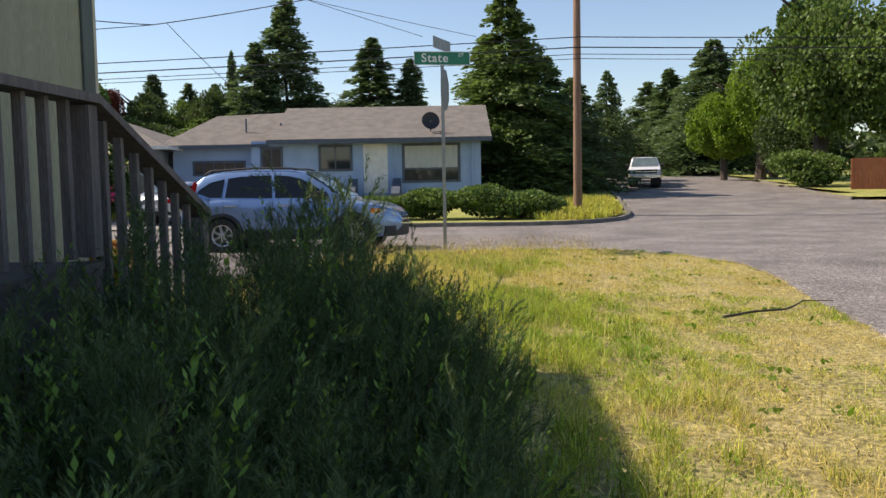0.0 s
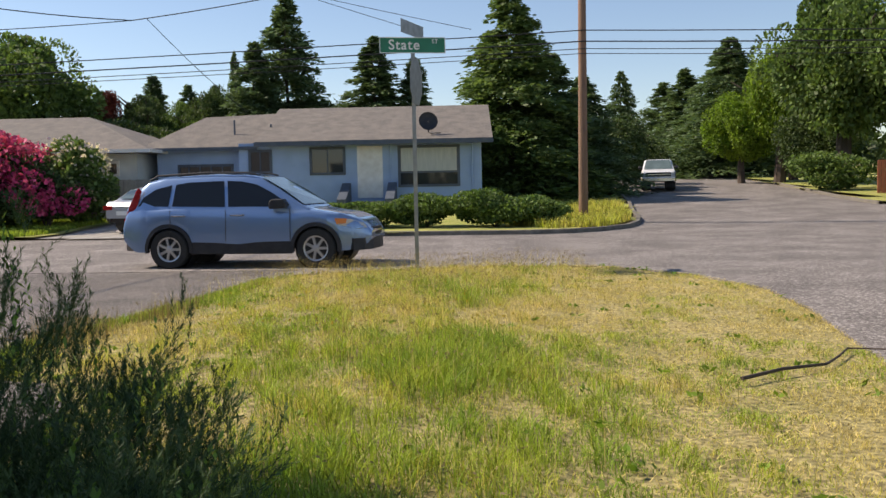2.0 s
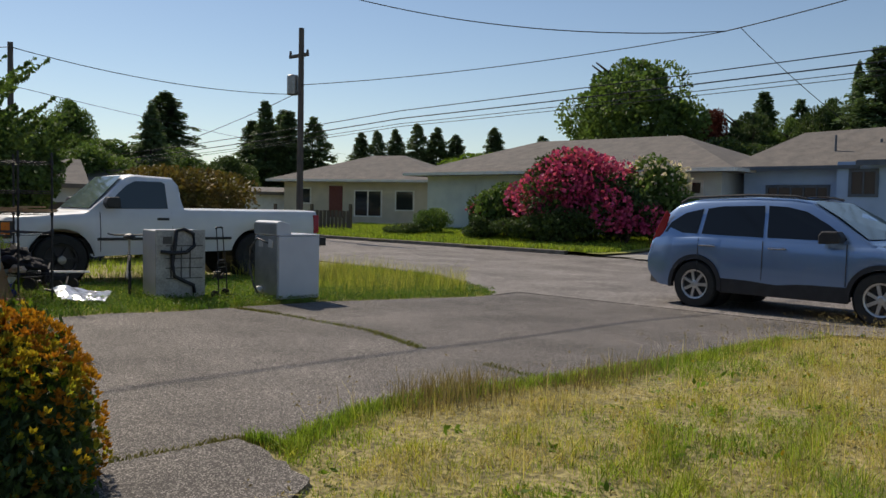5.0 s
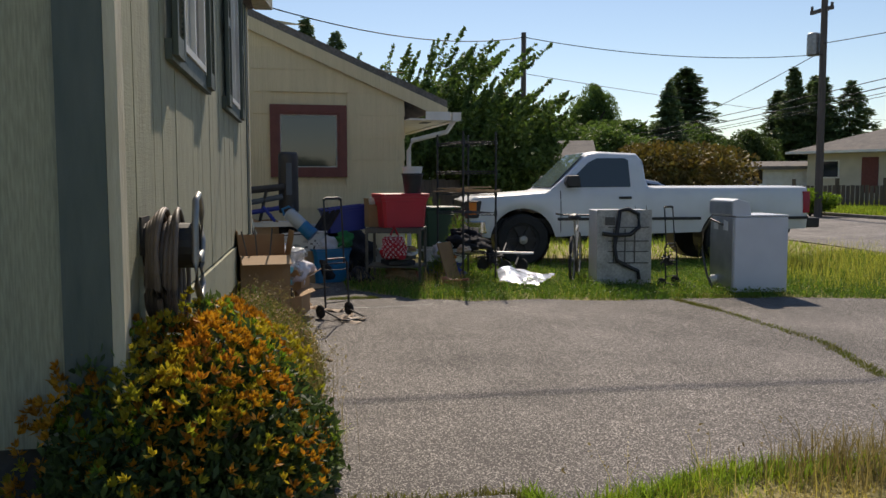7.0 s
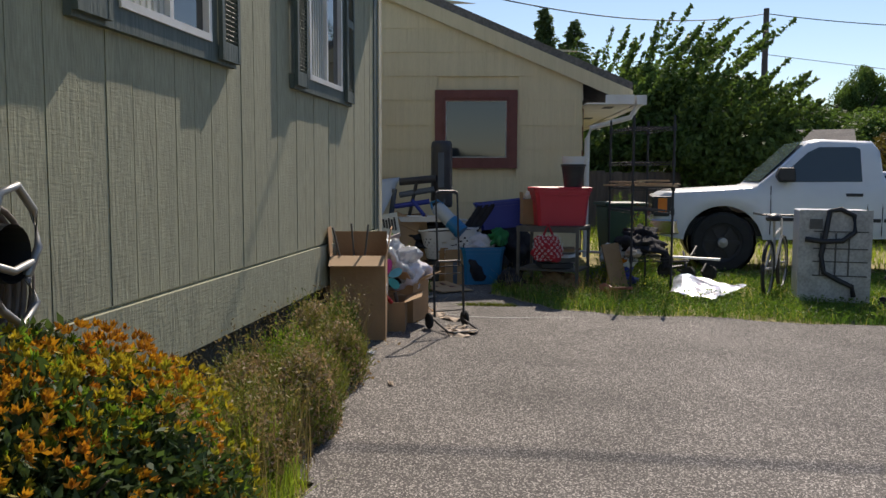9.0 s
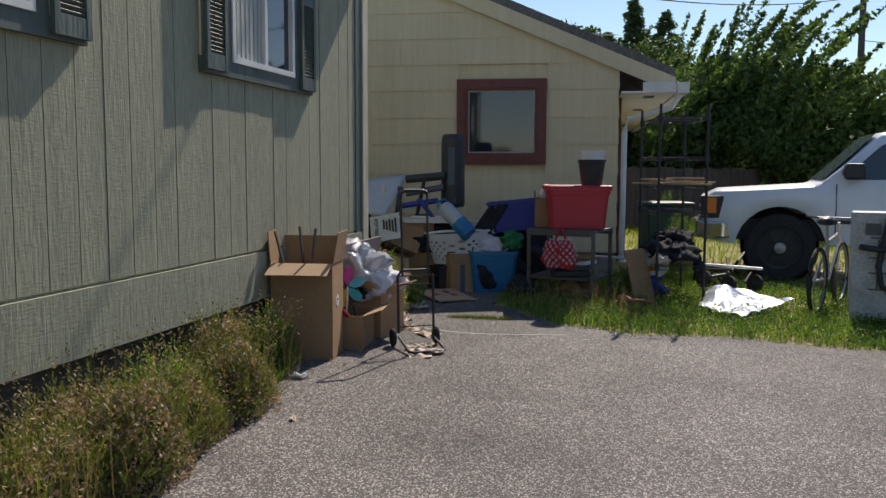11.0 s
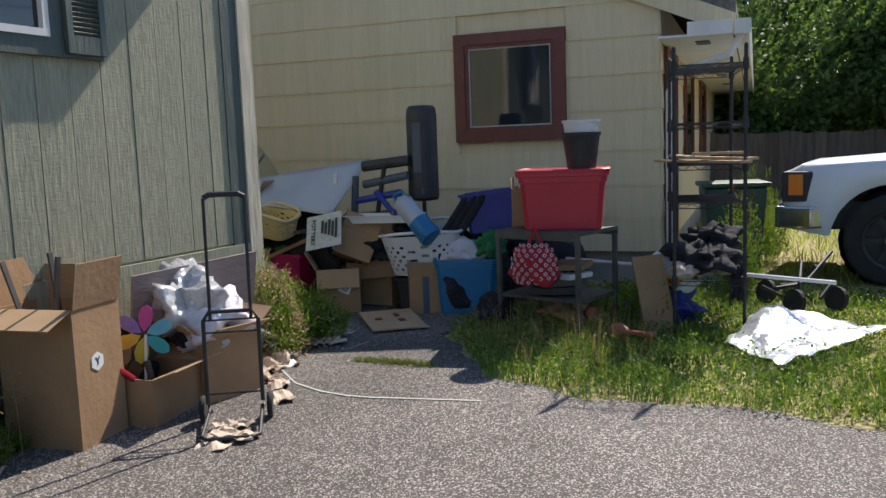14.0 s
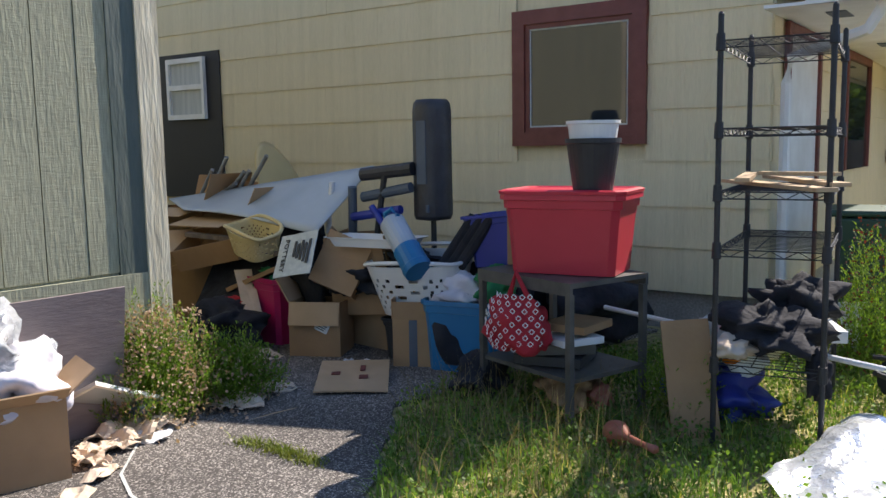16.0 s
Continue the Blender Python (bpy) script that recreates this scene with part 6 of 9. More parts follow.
def saloon(x, y, turn, paint, label, z=None):
    t = thing("parked_car", label, "car", at=(x, y, float(gz(x, y)) + 0.01 if z is None else z), turn=turn)
    wr, L, W = 0.31, 4.5, 1.72
    bottom = [(-2.25, 0.45), (-1.9, 0.25), (1.9, 0.25), (2.25, 0.42)]
    belt = [(-2.25, 0.80), (-2.1, 0.98), (-1.4, 1.0), (0, 0.96), (0.9, 0.94), (1.9, 0.78), (2.25, 0.58)]
    topt = [(-2.25, 0.82), (-2.1, 0.98), (-1.6, 1.03), (-1.0, 1.36), (-0.5, 1.45), (0.1, 1.44), (0.9, 1.02), (1.9, 0.8), (2.25, 0.6)]
    car_body(t, L, W, bottom, belt, topt, (-1.3, 1.35), wr, paint, None, n=40, lean=0.3)
    bm = bm_new()
    bm.faces.new([bm.verts.new(p) for p in ((-1.05, -0.55, 1.345), (-1.05, 0.55, 1.345), (-1.58, 0.62, 1.055), (-1.58, -0.62, 1.055))])
    bmesh.ops.translate(bm, vec=(-0.02, 0, 0.02), verts=bm.verts)
    part("rear_screen", bm, M["glass_clear"], t)
    bm = bm_new()
    bm.faces.new([bm.verts.new(p) for p in ((0.15, -0.55, 1.43), (0.15, 0.55, 1.43), (0.85, 0.66, 1.05), (0.85, -0.66, 1.05))])
    bmesh.ops.translate(bm, vec=(0.02, 0, 0.02), verts=bm.verts)
    part("windscreen", bm, M["glass_clear"], t)

    def yf(x, z):
        zt = interp(belt, x)
        g = max(0.05, interp(topt, x) - zt)
        return W / 2 * 0.91 - min(1, max(0, (z - zt) / g)) * 0.3 * g
    side_glass(t, [(-1.3, 1.03), (-0.95, 1.28), (-0.3, 1.36), (0.05, 1.34), (0.65, 1.0)], W, None, yf, M["glass_car"])
    for s in (-1, 1):
        for w in (-1.3, 1.35):
            wheel(t, w, s * (W / 2 - 0.12), wr, wr, 0.2, "alloy", s, 6)
        bm = bm_new()
        box(bm, (-2.28, s * 0.60 - 0.16, 0.72), (-2.12, s * 0.60 + 0.16, 0.86))
        part("tail_light", bm, M["lamp_red"], t)
    bm = bm_new()
    box(bm, (-2.285, -0.28, 0.55), (-2.27, 0.28, 0.68))
    part("number_plate", bm, M["sign_white"], t)
    return t


saloon(-9.4, 31.0, 76, M["car_silver"], "silver saloon parked on a driveway")
saloon(-18.6, 15.3, -80, M["car_silver"], "silver car parked behind a pickup")
saloon(14.3, 72, -98, M["car_dark"], "dark car parked up the hill road")
saloon(16.5, 74, -98, M["car_silver"], "grey car parked up the hill road")
rfx, rfy = 30, 43.5
of = thing("orange_fence", "orange-red cedar board fence beyond the road", "fence", at=(21.8, 41.8, 0.6))
for k in range(60):
    x = 19.6 + k * 0.16
    bm = bm_new()
    box(bm, (x, 41.0 - k * 0.02, 0.75), (x + 0.15, 41.03 - k * 0.02, 2.25))
    part("board", bm, M["fence_red"], of, absolute=True)

# ---- more materials ----
M["card"] = mat("cardboard", (0.36, 0.22, 0.11), 0.85, (0.30, 0.18, 0.09), 5, 0.15, 30, rnd=0.12)
M["card_in"] = mat("cardboard_inside", (0.46, 0.31, 0.18), 0.85, (0.40, 0.27, 0.15), 5)
M["red_plastic"] = mat("red_plastic", (0.50, 0.022, 0.045), 0.4, (0.45, 0.02, 0.04), 4)
M["pink_plastic"] = mat("magenta_plastic", (0.42, 0.012, 0.11), 0.4, (0.38, 0.012, 0.10), 4)
M["blue_plastic"] = mat("blue_plastic", (0.008, 0.16, 0.36), 0.4, (0.01, 0.14, 0.32), 4)
M["navy"] = mat("deep_blue_plastic", (0.02, 0.035, 0.28), 0.45, (0.015, 0.03, 0.22), 4)
M["white_plastic"] = mat("white_plastic", (0.72, 0.72, 0.72), 0.4, (0.66, 0.66, 0.66), 4)
M["clear"] = mat("cloudy_plastic", (0.80, 0.82, 0.82), 0.25, (0.70, 0.72, 0.72), 3)
M["film"] = mat("polythene_film", (0.80, 0.82, 0.80), 0.18, (0.62, 0.66, 0.64), 3, 0.8, 14)
M["film_clear"] = mat("clear_polythene", (0.84, 0.86, 0.88), 0.14, (0.64, 0.68, 0.72), 6, 0.9, 18, trans=0.52)
M["panel_grey"] = mat("grey_blue_panel", (0.42, 0.46, 0.50), 0.4, (0.33, 0.37, 0.41), 2.2)
M["panel_purple"] = mat("dark_taupe_board", (0.19, 0.15, 0.15), 0.7, (0.24, 0.20, 0.19), 5, 0.2, 20, stretch=(1, 1, 5))
M["leather"] = mat("black_vinyl", (0.022, 0.022, 0.025), 0.5, (0.035, 0.035, 0.04), 8, 0.3, 30)
M["steel_dark"] = mat("dark_painted_steel", (0.06, 0.06, 0.055), 0.5, (0.11, 0.10, 0.09), 10)
M["appliance"] = mat("appliance_enamel", (0.66, 0.67, 0.70), 0.35, (0.60, 0.61, 0.64), 3)
M["appliance_back"] = mat("worn_appliance_back", (0.50, 0.49, 0.46), 0.6, (0.36, 0.34, 0.31), 6, 0.2, 20, fine=(40, 0.15))
M["zinc"] = mat("zinc_sheet", (0.42, 0.44, 0.47), 0.35, (0.30, 0.32, 0.35), 5, metal=0.7)
M["cloth_white"] = mat("white_cloth", (0.70, 0.68, 0.70), 0.9, (0.58, 0.55, 0.62), 6, 0.5, 12)
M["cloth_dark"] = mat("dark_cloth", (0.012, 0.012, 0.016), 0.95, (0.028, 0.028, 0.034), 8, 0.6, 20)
M["cloth_green"] = mat("green_cloth", (0.02, 0.22, 0.07), 0.9, (0.03, 0.16, 0.06), 6, 0.5, 14)
M["cloth_red"] = mat("red_patterned_cloth", (0.42, 0.02, 0.03), 0.85, (0.35, 0.015, 0.03), 6, 0.4, 14)
M["paper_tan"] = mat("crumpled_paper", (0.62, 0.51, 0.40), 0.9, (0.52, 0.41, 0.30), 8, 0.6, 12)
M["yellow_plastic"] = mat("pale_yellow_plastic", (0.62, 0.50, 0.25), 0.45, (0.56, 0.44, 0.22), 4)
M["lime"] = mat("lime_print", (0.20, 0.48, 0.05), 0.4, (0.50, 0.42, 0.03), 9)
M["orange"] = mat("orange_enamel", (0.36, 0.11, 0.06), 0.5, (0.32, 0.10, 0.06), 9)
M["board_wood"] = mat("bare_pine", (0.50, 0.36, 0.21), 0.8, (0.40, 0.28, 0.16), 8, 0.2, 30, stretch=(8, 1, 1))
M["bin_green"] = mat("green_bin_plastic", (0.02, 0.06, 0.035), 0.5)
M["hose"] = mat("hose_rubber", (0.16, 0.125, 0.10), 0.55, (0.10, 0.08, 0.065), 9)
M["rosemary"] = leaf_mat("dark_needle_leaf", (0.038, 0.075, 0.030), (0.10, 0.155, 0.052), 7.0, 0.2, 0.2)
M["rose_fresh"] = leaf_mat("fresh_shoot_leaf", (0.14, 0.26, 0.045), (0.18, 0.30, 0.06), 2.5, 0.35, 0.3)
M["flame"] = leaf_mat("orange_leaf_tuft", (0.42, 0.16, 0.02), (0.50, 0.25, 0.02), 6.0, 0.35, 0.35)
M["flame_yellow"] = leaf_mat("yellow_leaf_tuft", (0.46, 0.32, 0.03), (0.28, 0.28, 0.03), 6.0, 0.4, 0.3)
M["moss"] = leaf_mat("moss_tuft", (0.16, 0.20, 0.03), (0.20, 0.19, 0.05), 3.0, 0.2, 0.3)
M["weed_pink"] = leaf_mat("dried_weed_flower", (0.36, 0.24, 0.16), (0.42, 0.30, 0.22), 3.0, 0.3, 0.3)


def G0(x, y):
    return float(gz(x, y))


def patch_grid(fn, nu, nv):
    bm = bm_new()
    g = [[bm.verts.new(fn(u / nu, v / nv)) for v in range(nv + 1)] for u in range(nu + 1)]
    for u in range(nu):
        for v in range(nv):
            bm.faces.new([g[u][v], g[u + 1][v], g[u + 1][v + 1], g[u][v + 1]])
    return bm


def lump(seed, sx, sy, sz, rough=0.22, sub=4, fold=3.0):
    """A crumpled soft shape resting on z = 0."""
    bm = bm_new()
    bmesh.ops.create_icosphere(bm, subdivisions=sub, radius=1.0)
    off = Vector((seed * 3.1, seed * 1.7, seed * 0.9))
    for v in bm.verts:
        k = 1 + rough * noise.noise(v.co * fold * 0.6 + off) * 2 + rough * 0.6 * noise.noise(v.co * fold * 2 + off) - rough * 0.9 * abs(noise.noise(v.co * fold * 1.3 - off))
        v.co = Vector((v.co.x * sx * k, v.co.y * sy * k, max(-0.6, v.co.z) * sz * k))
    lo = min(v.co.z for v in bm.verts)
    for v in bm.verts:
        v.co.z -= lo
    return bm


def crumpled(name, x, y, z, sx, sy, sz, m, label, cat, seed, turn=0, group="", rough=0.25):
    t = thing(name, label, cat, group, at=(x, y, z), turn=turn)
    part(name + "_body" if name != "paper" else "sheet", lump(seed, sx, sy, sz, rough), m, t, smooth=True)
    return t


# ---- porch rail ----
pr = thing("porch_rail", "dark brown weathered wooden porch rail with square balusters", "railing", at=(-1.6, 2.0, 0.14))
RAIL_TURN, RAIL_END = 3.81, 5.08


def rail_x(y):
    return -1.85 + 0.083 * y


def rail_z(y):
    return 1.70 if y < RAIL_TURN else 1.70 - (y - RAIL_TURN) * 0.417


bm = bm_new()
for y0, y1 in ((-1.2, RAIL_TURN), (RAIL_TURN, RAIL_END + 0.04)):
    vs = []
    for y in (y0, y1):
        z = rail_z(y)
        vs += [bm.verts.new((rail_x(y) + a, y, z + b)) for a, b in ((-0.07, -0.04), (0.07, -0.04), (0.07, 0.0), (-0.07, 0.0))]
    for f in ((0, 1, 2, 3), (4, 7, 6, 5), (0, 4, 5, 1), (1, 5, 6, 2), (2, 6, 7, 3), (3, 7, 4, 0)):
        bm.faces.new([vs[k] for k in f])
part("top_rail", bm, M["rail"], pr, absolute=True)
for y in [RAIL_END - 0.17 - 0.16 * k for k in range(38)]:
    post = abs(y - RAIL_TURN) < 0.073 or abs(y - 1.9) < 0.073
    w = 0.045 if post else 0.019
    zb = 0.99 if y < RAIL_TURN else 0.92 - (y - RAIL_TURN) * 0.5
    bm = bm_new()
    box(bm, (rail_x(y) - w, y - w, zb), (rail_x(y) + w, y + w, rail_z(y + w) - 0.04))
    part("post" if post else "baluster", bm, M["rail"], pr, absolute=True)
bm = bm_new()
box(bm, (rail_x(RAIL_END) - 0.05, RAIL_END - 0.06, 0.1), (rail_x(RAIL_END) + 0.05, RAIL_END + 0.04, rail_z(RAIL_END + 0.04) - 0.04))
part("end_post", bm, M["rail"], pr, absolute=True)
dk = thing("porch_deck", "dark grey weathered wooden porch deck with four steps", "deck", at=(-2.0, 1.5, 0.14))
for k in range(8):
    bm = bm_new()
    x0 = -2.63 + k * 0.142
    box(bm, (x0, -1.3, 0.93), (x0 + 0.137, 3.86, 0.965))
    part("deck_board", bm, M["deck"], dk, absolute=True)
bm = bm_new()
box(bm, (-2.60, -1.25, 0.68), (-1.50, 3.84, 0.928))
part("fascia", bm, M["deck"], dk, absolute=True)
for x, y in ((-1.56, 3.76), (-1.56, 1.9), (-2.54, 3.76), (-1.56, 0.0)):
    bm = bm_new()
    box(bm, (x - 0.05, y - 0.05, 0.05), (x + 0.05, y + 0.05, 0.68))
    part("post", bm, M["deck"], dk, absolute=True)
for k in range(4):
    bm = bm_new()
    box(bm, (-2.52, 3.87 + k * 0.29, 0.74 - k * 0.17), (-1.50, 4.16 + k * 0.29, 0.78 - k * 0.17))
    part("step", bm, M["deck"], dk, absolute=True)
for x in (-2.56, -1.50):
    bm = bm_new()
    prism(bm, [(3.86, 0.1), (3.86, 0.80), (5.06, 0.14)], 0.04, Matrix(((0, 0, 1, x), (1, 0, 0, 0), (0, 1, 0, 0), (0, 0, 0, 1))))
    part("stringer", bm, M["deck"], dk, absolute=True)


# ---- big dark shrub of needle-leaved shoots ----
def sprigs(seed, bases, dirs, lens, leaf_len, per, curve=0.15, width=0.16):
    """Needles along curved shoots; returns verts and faces of narrow leaves and of thin stems."""
    r = np.random.default_rng(seed)
    n = len(bases)
    u = np.tile(np.linspace(0.12, 1, per), (n, 1)) + r.normal(0, 0.02, (n, per))
    L = lens[:, None]
    bend = r.normal(0, 1, (n, 3))
    c = bases[:, None, :] + dirs[:, None, :] * (u * L)[..., None] + bend[:, None, :] * (curve * L * u ** 2)[..., None]
    c = c.reshape(-1, 3)
    d = np.repeat(dirs, per, 0)
    side = r.normal(size=c.shape)
    side -= (side * d).sum(1)[:, None] * d
    side /= np.linalg.norm(side, axis=1)[:, None]
    tip = d * 0.80 + side * 0.60
    l = leaf_len * r.uniform(0.6, 1.25, len(c))[:, None]
    w = np.cross(tip, side)
    w /= np.linalg.norm(w, axis=1)[:, None]
    v = np.stack([c, c + tip * l * 0.5 + w * l * width * 0.5, c + tip * l, c + tip * l * 0.5 - w * l * width * 0.5], 1).reshape(-1, 3)
    return v, np.arange(len(v)).reshape(-1, 4)


def shrub_shell(seed, n, rx, ry, h, up=0.75, inner=0.5):
    r = np.random.default_rng(seed)
    a = r.uniform(0, 2 * math.pi, n)
    q = r.uniform(0, 1, n)
    el = np.arcsin(q)
    k = r.uniform(inner, 0.93, n)
    k *= 1 + 0.16 * np.sin(a * 3 + seed) * np.cos(el * 2.3 + seed)
    b = np.stack([np.cos(a) * np.cos(el) * rx * k, np.sin(a) * np.cos(el) * ry * k, np.sin(el) * h * k], 1)
    d = b / np.array([rx, ry, h]) ** 1.3 * 0.8
    d /= np.linalg.norm(d, axis=1)[:, None] + 1e-6
    d = d * (1 - up) + np.array([0, 0, up]) + r.normal(0, 0.18, (n, 3))
    d /= np.linalg.norm(d, axis=1)[:, None]
    return b, d


bb = thing("needle_shrub", "large dark green shrub of upright needle-leaved shoots beside the lawn", "shrub", at=(-0.4, 2.9, G0(-0.4, 2.9)))
verts, faces, cnt = [], [], 0
fv, ff, fc = [], [], 0
for i, (cx, cy, rx, ry, h) in enumerate(((-0.10, 0.05, 0.62, 0.75, 1.02), (0.22, 0.95, 0.42, 0.55, 0.62), (-0.12, 0.75, 0.5, 0.6, 0.98), (0.36, 0.15, 0.38, 0.6, 0.55), (0.50, 0.75, 0.28, 0.4, 0.42), (0.40, -0.75, 0.30, 0.65, 0.34), (-0.28, -0.75, 0.55, 0.6, 0.80), (-0.75, 0.35, 0.5, 0.6, 0.95), (-0.35, 1.25, 0.42, 0.45, 0.80), (0.12, -1.3, 0.4, 0.5, 0.42), (-0.70, -0.9, 0.55, 0.6, 0.72), (-0.62, -1.6, 0.4, 0.5, 0.5), (-0.10, -1.25, 0.28, 0.40, 0.72), (-0.18, -1.75, 0.24, 0.35, 0.70), (-0.20, -2.15, 0.20, 0.25, 0.62), (-0.15, 1.55, 0.34, 0.42, 0.98), (0.12, 1.75, 0.26, 0.3, 0.62), (0.28, 1.35, 0.3, 0.35, 0.55))):
    n = int(520 * rx * ry * 4 + 120)
    nm = n // 4
    b, d = shrub_shell(70 + i, nm, rx, ry, h, 0.80, 0.4)
    b += np.array([cx, cy, 0])
    r = np.random.default_rng(90 + i)
    L = r.uniform(0.16, 0.36, (nm, 1, 1))
    u = r.uniform(0, 0.95, (nm, 8, 1))
    sb = (b[:, None, :] + d[:, None, :] * L * u).reshape(-1, 3)
    sd = np.repeat(d, 8, 0) * 0.86 + r.normal(0, 0.27, (nm * 8, 3))
    sd /= np.linalg.norm(sd, axis=1)[:, None]
    v, f = sprigs(80 + i, sb, sd, 0.17 * (1 - 0.6 * u.reshape(-1)) + 0.02, 0.021, 46, 0.06, 0.15)
    verts.append(v)
    faces.append(f + cnt)
    cnt += len(v)
    nf = n // 10
    b, d = shrub_shell(170 + i, nf, rx, ry, h * 0.9, 0.9, 0.8)
    b += np.array([cx, cy, 0])
    v, f = sprigs(180 + i, b, d, r.uniform(0.15, 0.32, nf), 0.03, 14, 0.12, 0.4)
    fv.append(v)
    ff.append(f + fc)
    fc += len(v)
link_mesh("foliage", np_mesh("foliage", np.concatenate(verts), np.concatenate(faces)), M["rosemary"], bb, "dark needle foliage")
link_mesh("pale_foliage", np_mesh("pale_foliage", np.concatenate(fv), np.concatenate(ff)), M["rose_fresh"], bb, "paler fresh shoots")
bm = bm_new()
rr = random.Random(4)
for k in range(60):
    a, q = rr.uniform(0, 6.28), rr.uniform(0.2, 1)
    x, y = -0.1 + math.cos(a) * q * 0.5, 0.1 + math.sin(a) * q * 1.1
    tube(bm, [(x * 0.3, y * 0.5, 0), (x * 0.8, y * 0.9, 0.25), (x, y, 0.5 + rr.uniform(0, 0.2) * (x < 0.1))], 0.009, 5, 0.003)
part("stem", bm, M["bark"], bb, kind="stuff")

# ---- flame-leaved shrub by the corner ----
fb = thing("orange_tipped_shrub", "dense shrub with orange and yellow leaf tips by the house corner", "shrub", at=(-2.74, 6.31, G0(-2.85, 6.4)), turn=-25)
FRX, FRY, FH = 0.92, 0.47, 0.80
r = np.random.default_rng(33)
n = 6500
b, d = shrub_shell(41, n, FRX, FRY, FH, 0.45, 0.45)
c = np.repeat(b, 6, 0) + r.normal(0, 0.018, (n * 6, 3))
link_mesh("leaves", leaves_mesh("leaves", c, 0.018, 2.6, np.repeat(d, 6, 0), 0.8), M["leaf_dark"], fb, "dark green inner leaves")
for nm, m, n, sd, sc in (("orange_tuft", "flame", 2400, 42, 1.03), ("yellow_tuft", "flame_yellow", 1500, 43, 1.05), ("green_tuft", "leaf_bright", 500, 44, 1.0)):
    b, d = shrub_shell(sd, n, FRX * sc, FRY * sc, FH * sc, 0.45, 0.88)
    keep = (b[:, 2] > FH * 0.15) & ((b[:, 2] > FH * 0.62) | (r.uniform(0, 1, n) < 0.28))
    b, d = b[keep], d[keep]
    k = 10
    side = r.normal(size=(len(b) * k, 3))
    dd = np.repeat(d, k, 0)
    nrm = dd * 1.1 + side * 0.55
    nrm /= np.linalg.norm(nrm, axis=1)[:, None]
    cc = np.repeat(b, k, 0) + nrm * 0.016
    w = np.cross(nrm, r.normal(size=nrm.shape))
    w /= np.linalg.norm(w, axis=1)[:, None]
    l = r.uniform(0.018, 0.037, len(cc))[:, None]
    v = np.stack([cc - nrm * l * 0.45, cc + w * l * 0.2, cc + nrm * l * 0.55, cc - w * l * 0.2], 1).reshape(-1, 3)
    link_mesh(nm, np_mesh(nm, v, np.arange(len(v)).reshape(-1, 4)), M[m], fb)
bm = bm_new()
for k in range(16):
    a = k * 0.9
    tube(bm, [(0, 0, 0), (math.cos(a) * 0.2, math.sin(a) * 0.18, 0.25), (math.cos(a) * 0.42, math.sin(a) * 0.36, 0.45)], 0.01, 5, 0.003)
part("stem", bm, M["bark"], fb, kind="stuff")

# ---- hose on its wall hanger ----
HX = -2.88
hh = thing("garden_hose", "coiled dark garden hose hanging on a grey wall holder", "hose", at=(HX, WY(HX), 1.12), turn=WANG)
bm = bm_new()
rr = random.Random(6)
for k in range(14):
    bm = bm_new()
    R = 0.135 + 0.012 * (k % 4)
    yy = 0.035 + 0.014 * (k % 8)
    pts = []
    for q in range(29):
        a = 2 * math.pi * q / 28
        pts.append((math.cos(a) * R * 1.02 + rr.uniform(-0.002, 0.002), yy + 0.006 * math.sin(a * 2 + k), math.sin(a) * R * 1.32 - 0.04))
    tube(bm, pts, 0.0095, 7, cap=False)
    part("coil", bm, M["hose"], hh, smooth=True)
bm = bm_new()
tube(bm, [(-0.06, 0.20, -0.02), (-0.12, 0.20, 0.06), (-0.10, 0.2, 0.17), (-0.03, 0.2, 0.24), (0.05, 0.2, 0.22), (0.09, 0.2, 0.12), (0.10, 0.2, 0.0), (0.06, 0.2, -0.10), (-0.03, 0.2, -0.16), (-0.10, 0.2, -0.10), (-0.06, 0.2, -0.02)], 0.013, 8)
tube(bm, [(-0.09, 0.2, 0.02), (0.0, 0.2, 0.0), (0.10, 0.2, 0.03)], 0.012, 8)
part("hanger_front", bm, M["galv"], hh, "grey hoop of the holder", smooth=True)
bm = bm_new()
box(bm, (-0.08, 0.0, 0.02), (0.08, 0.012, 0.16))
lathe(bm, [(0.085, 0.0), (0.085, 0.19)], 20, pose(0, 0.01, 0.05, -90, 0, 0), close=False)
part("bracket", bm, M["black"], hh)


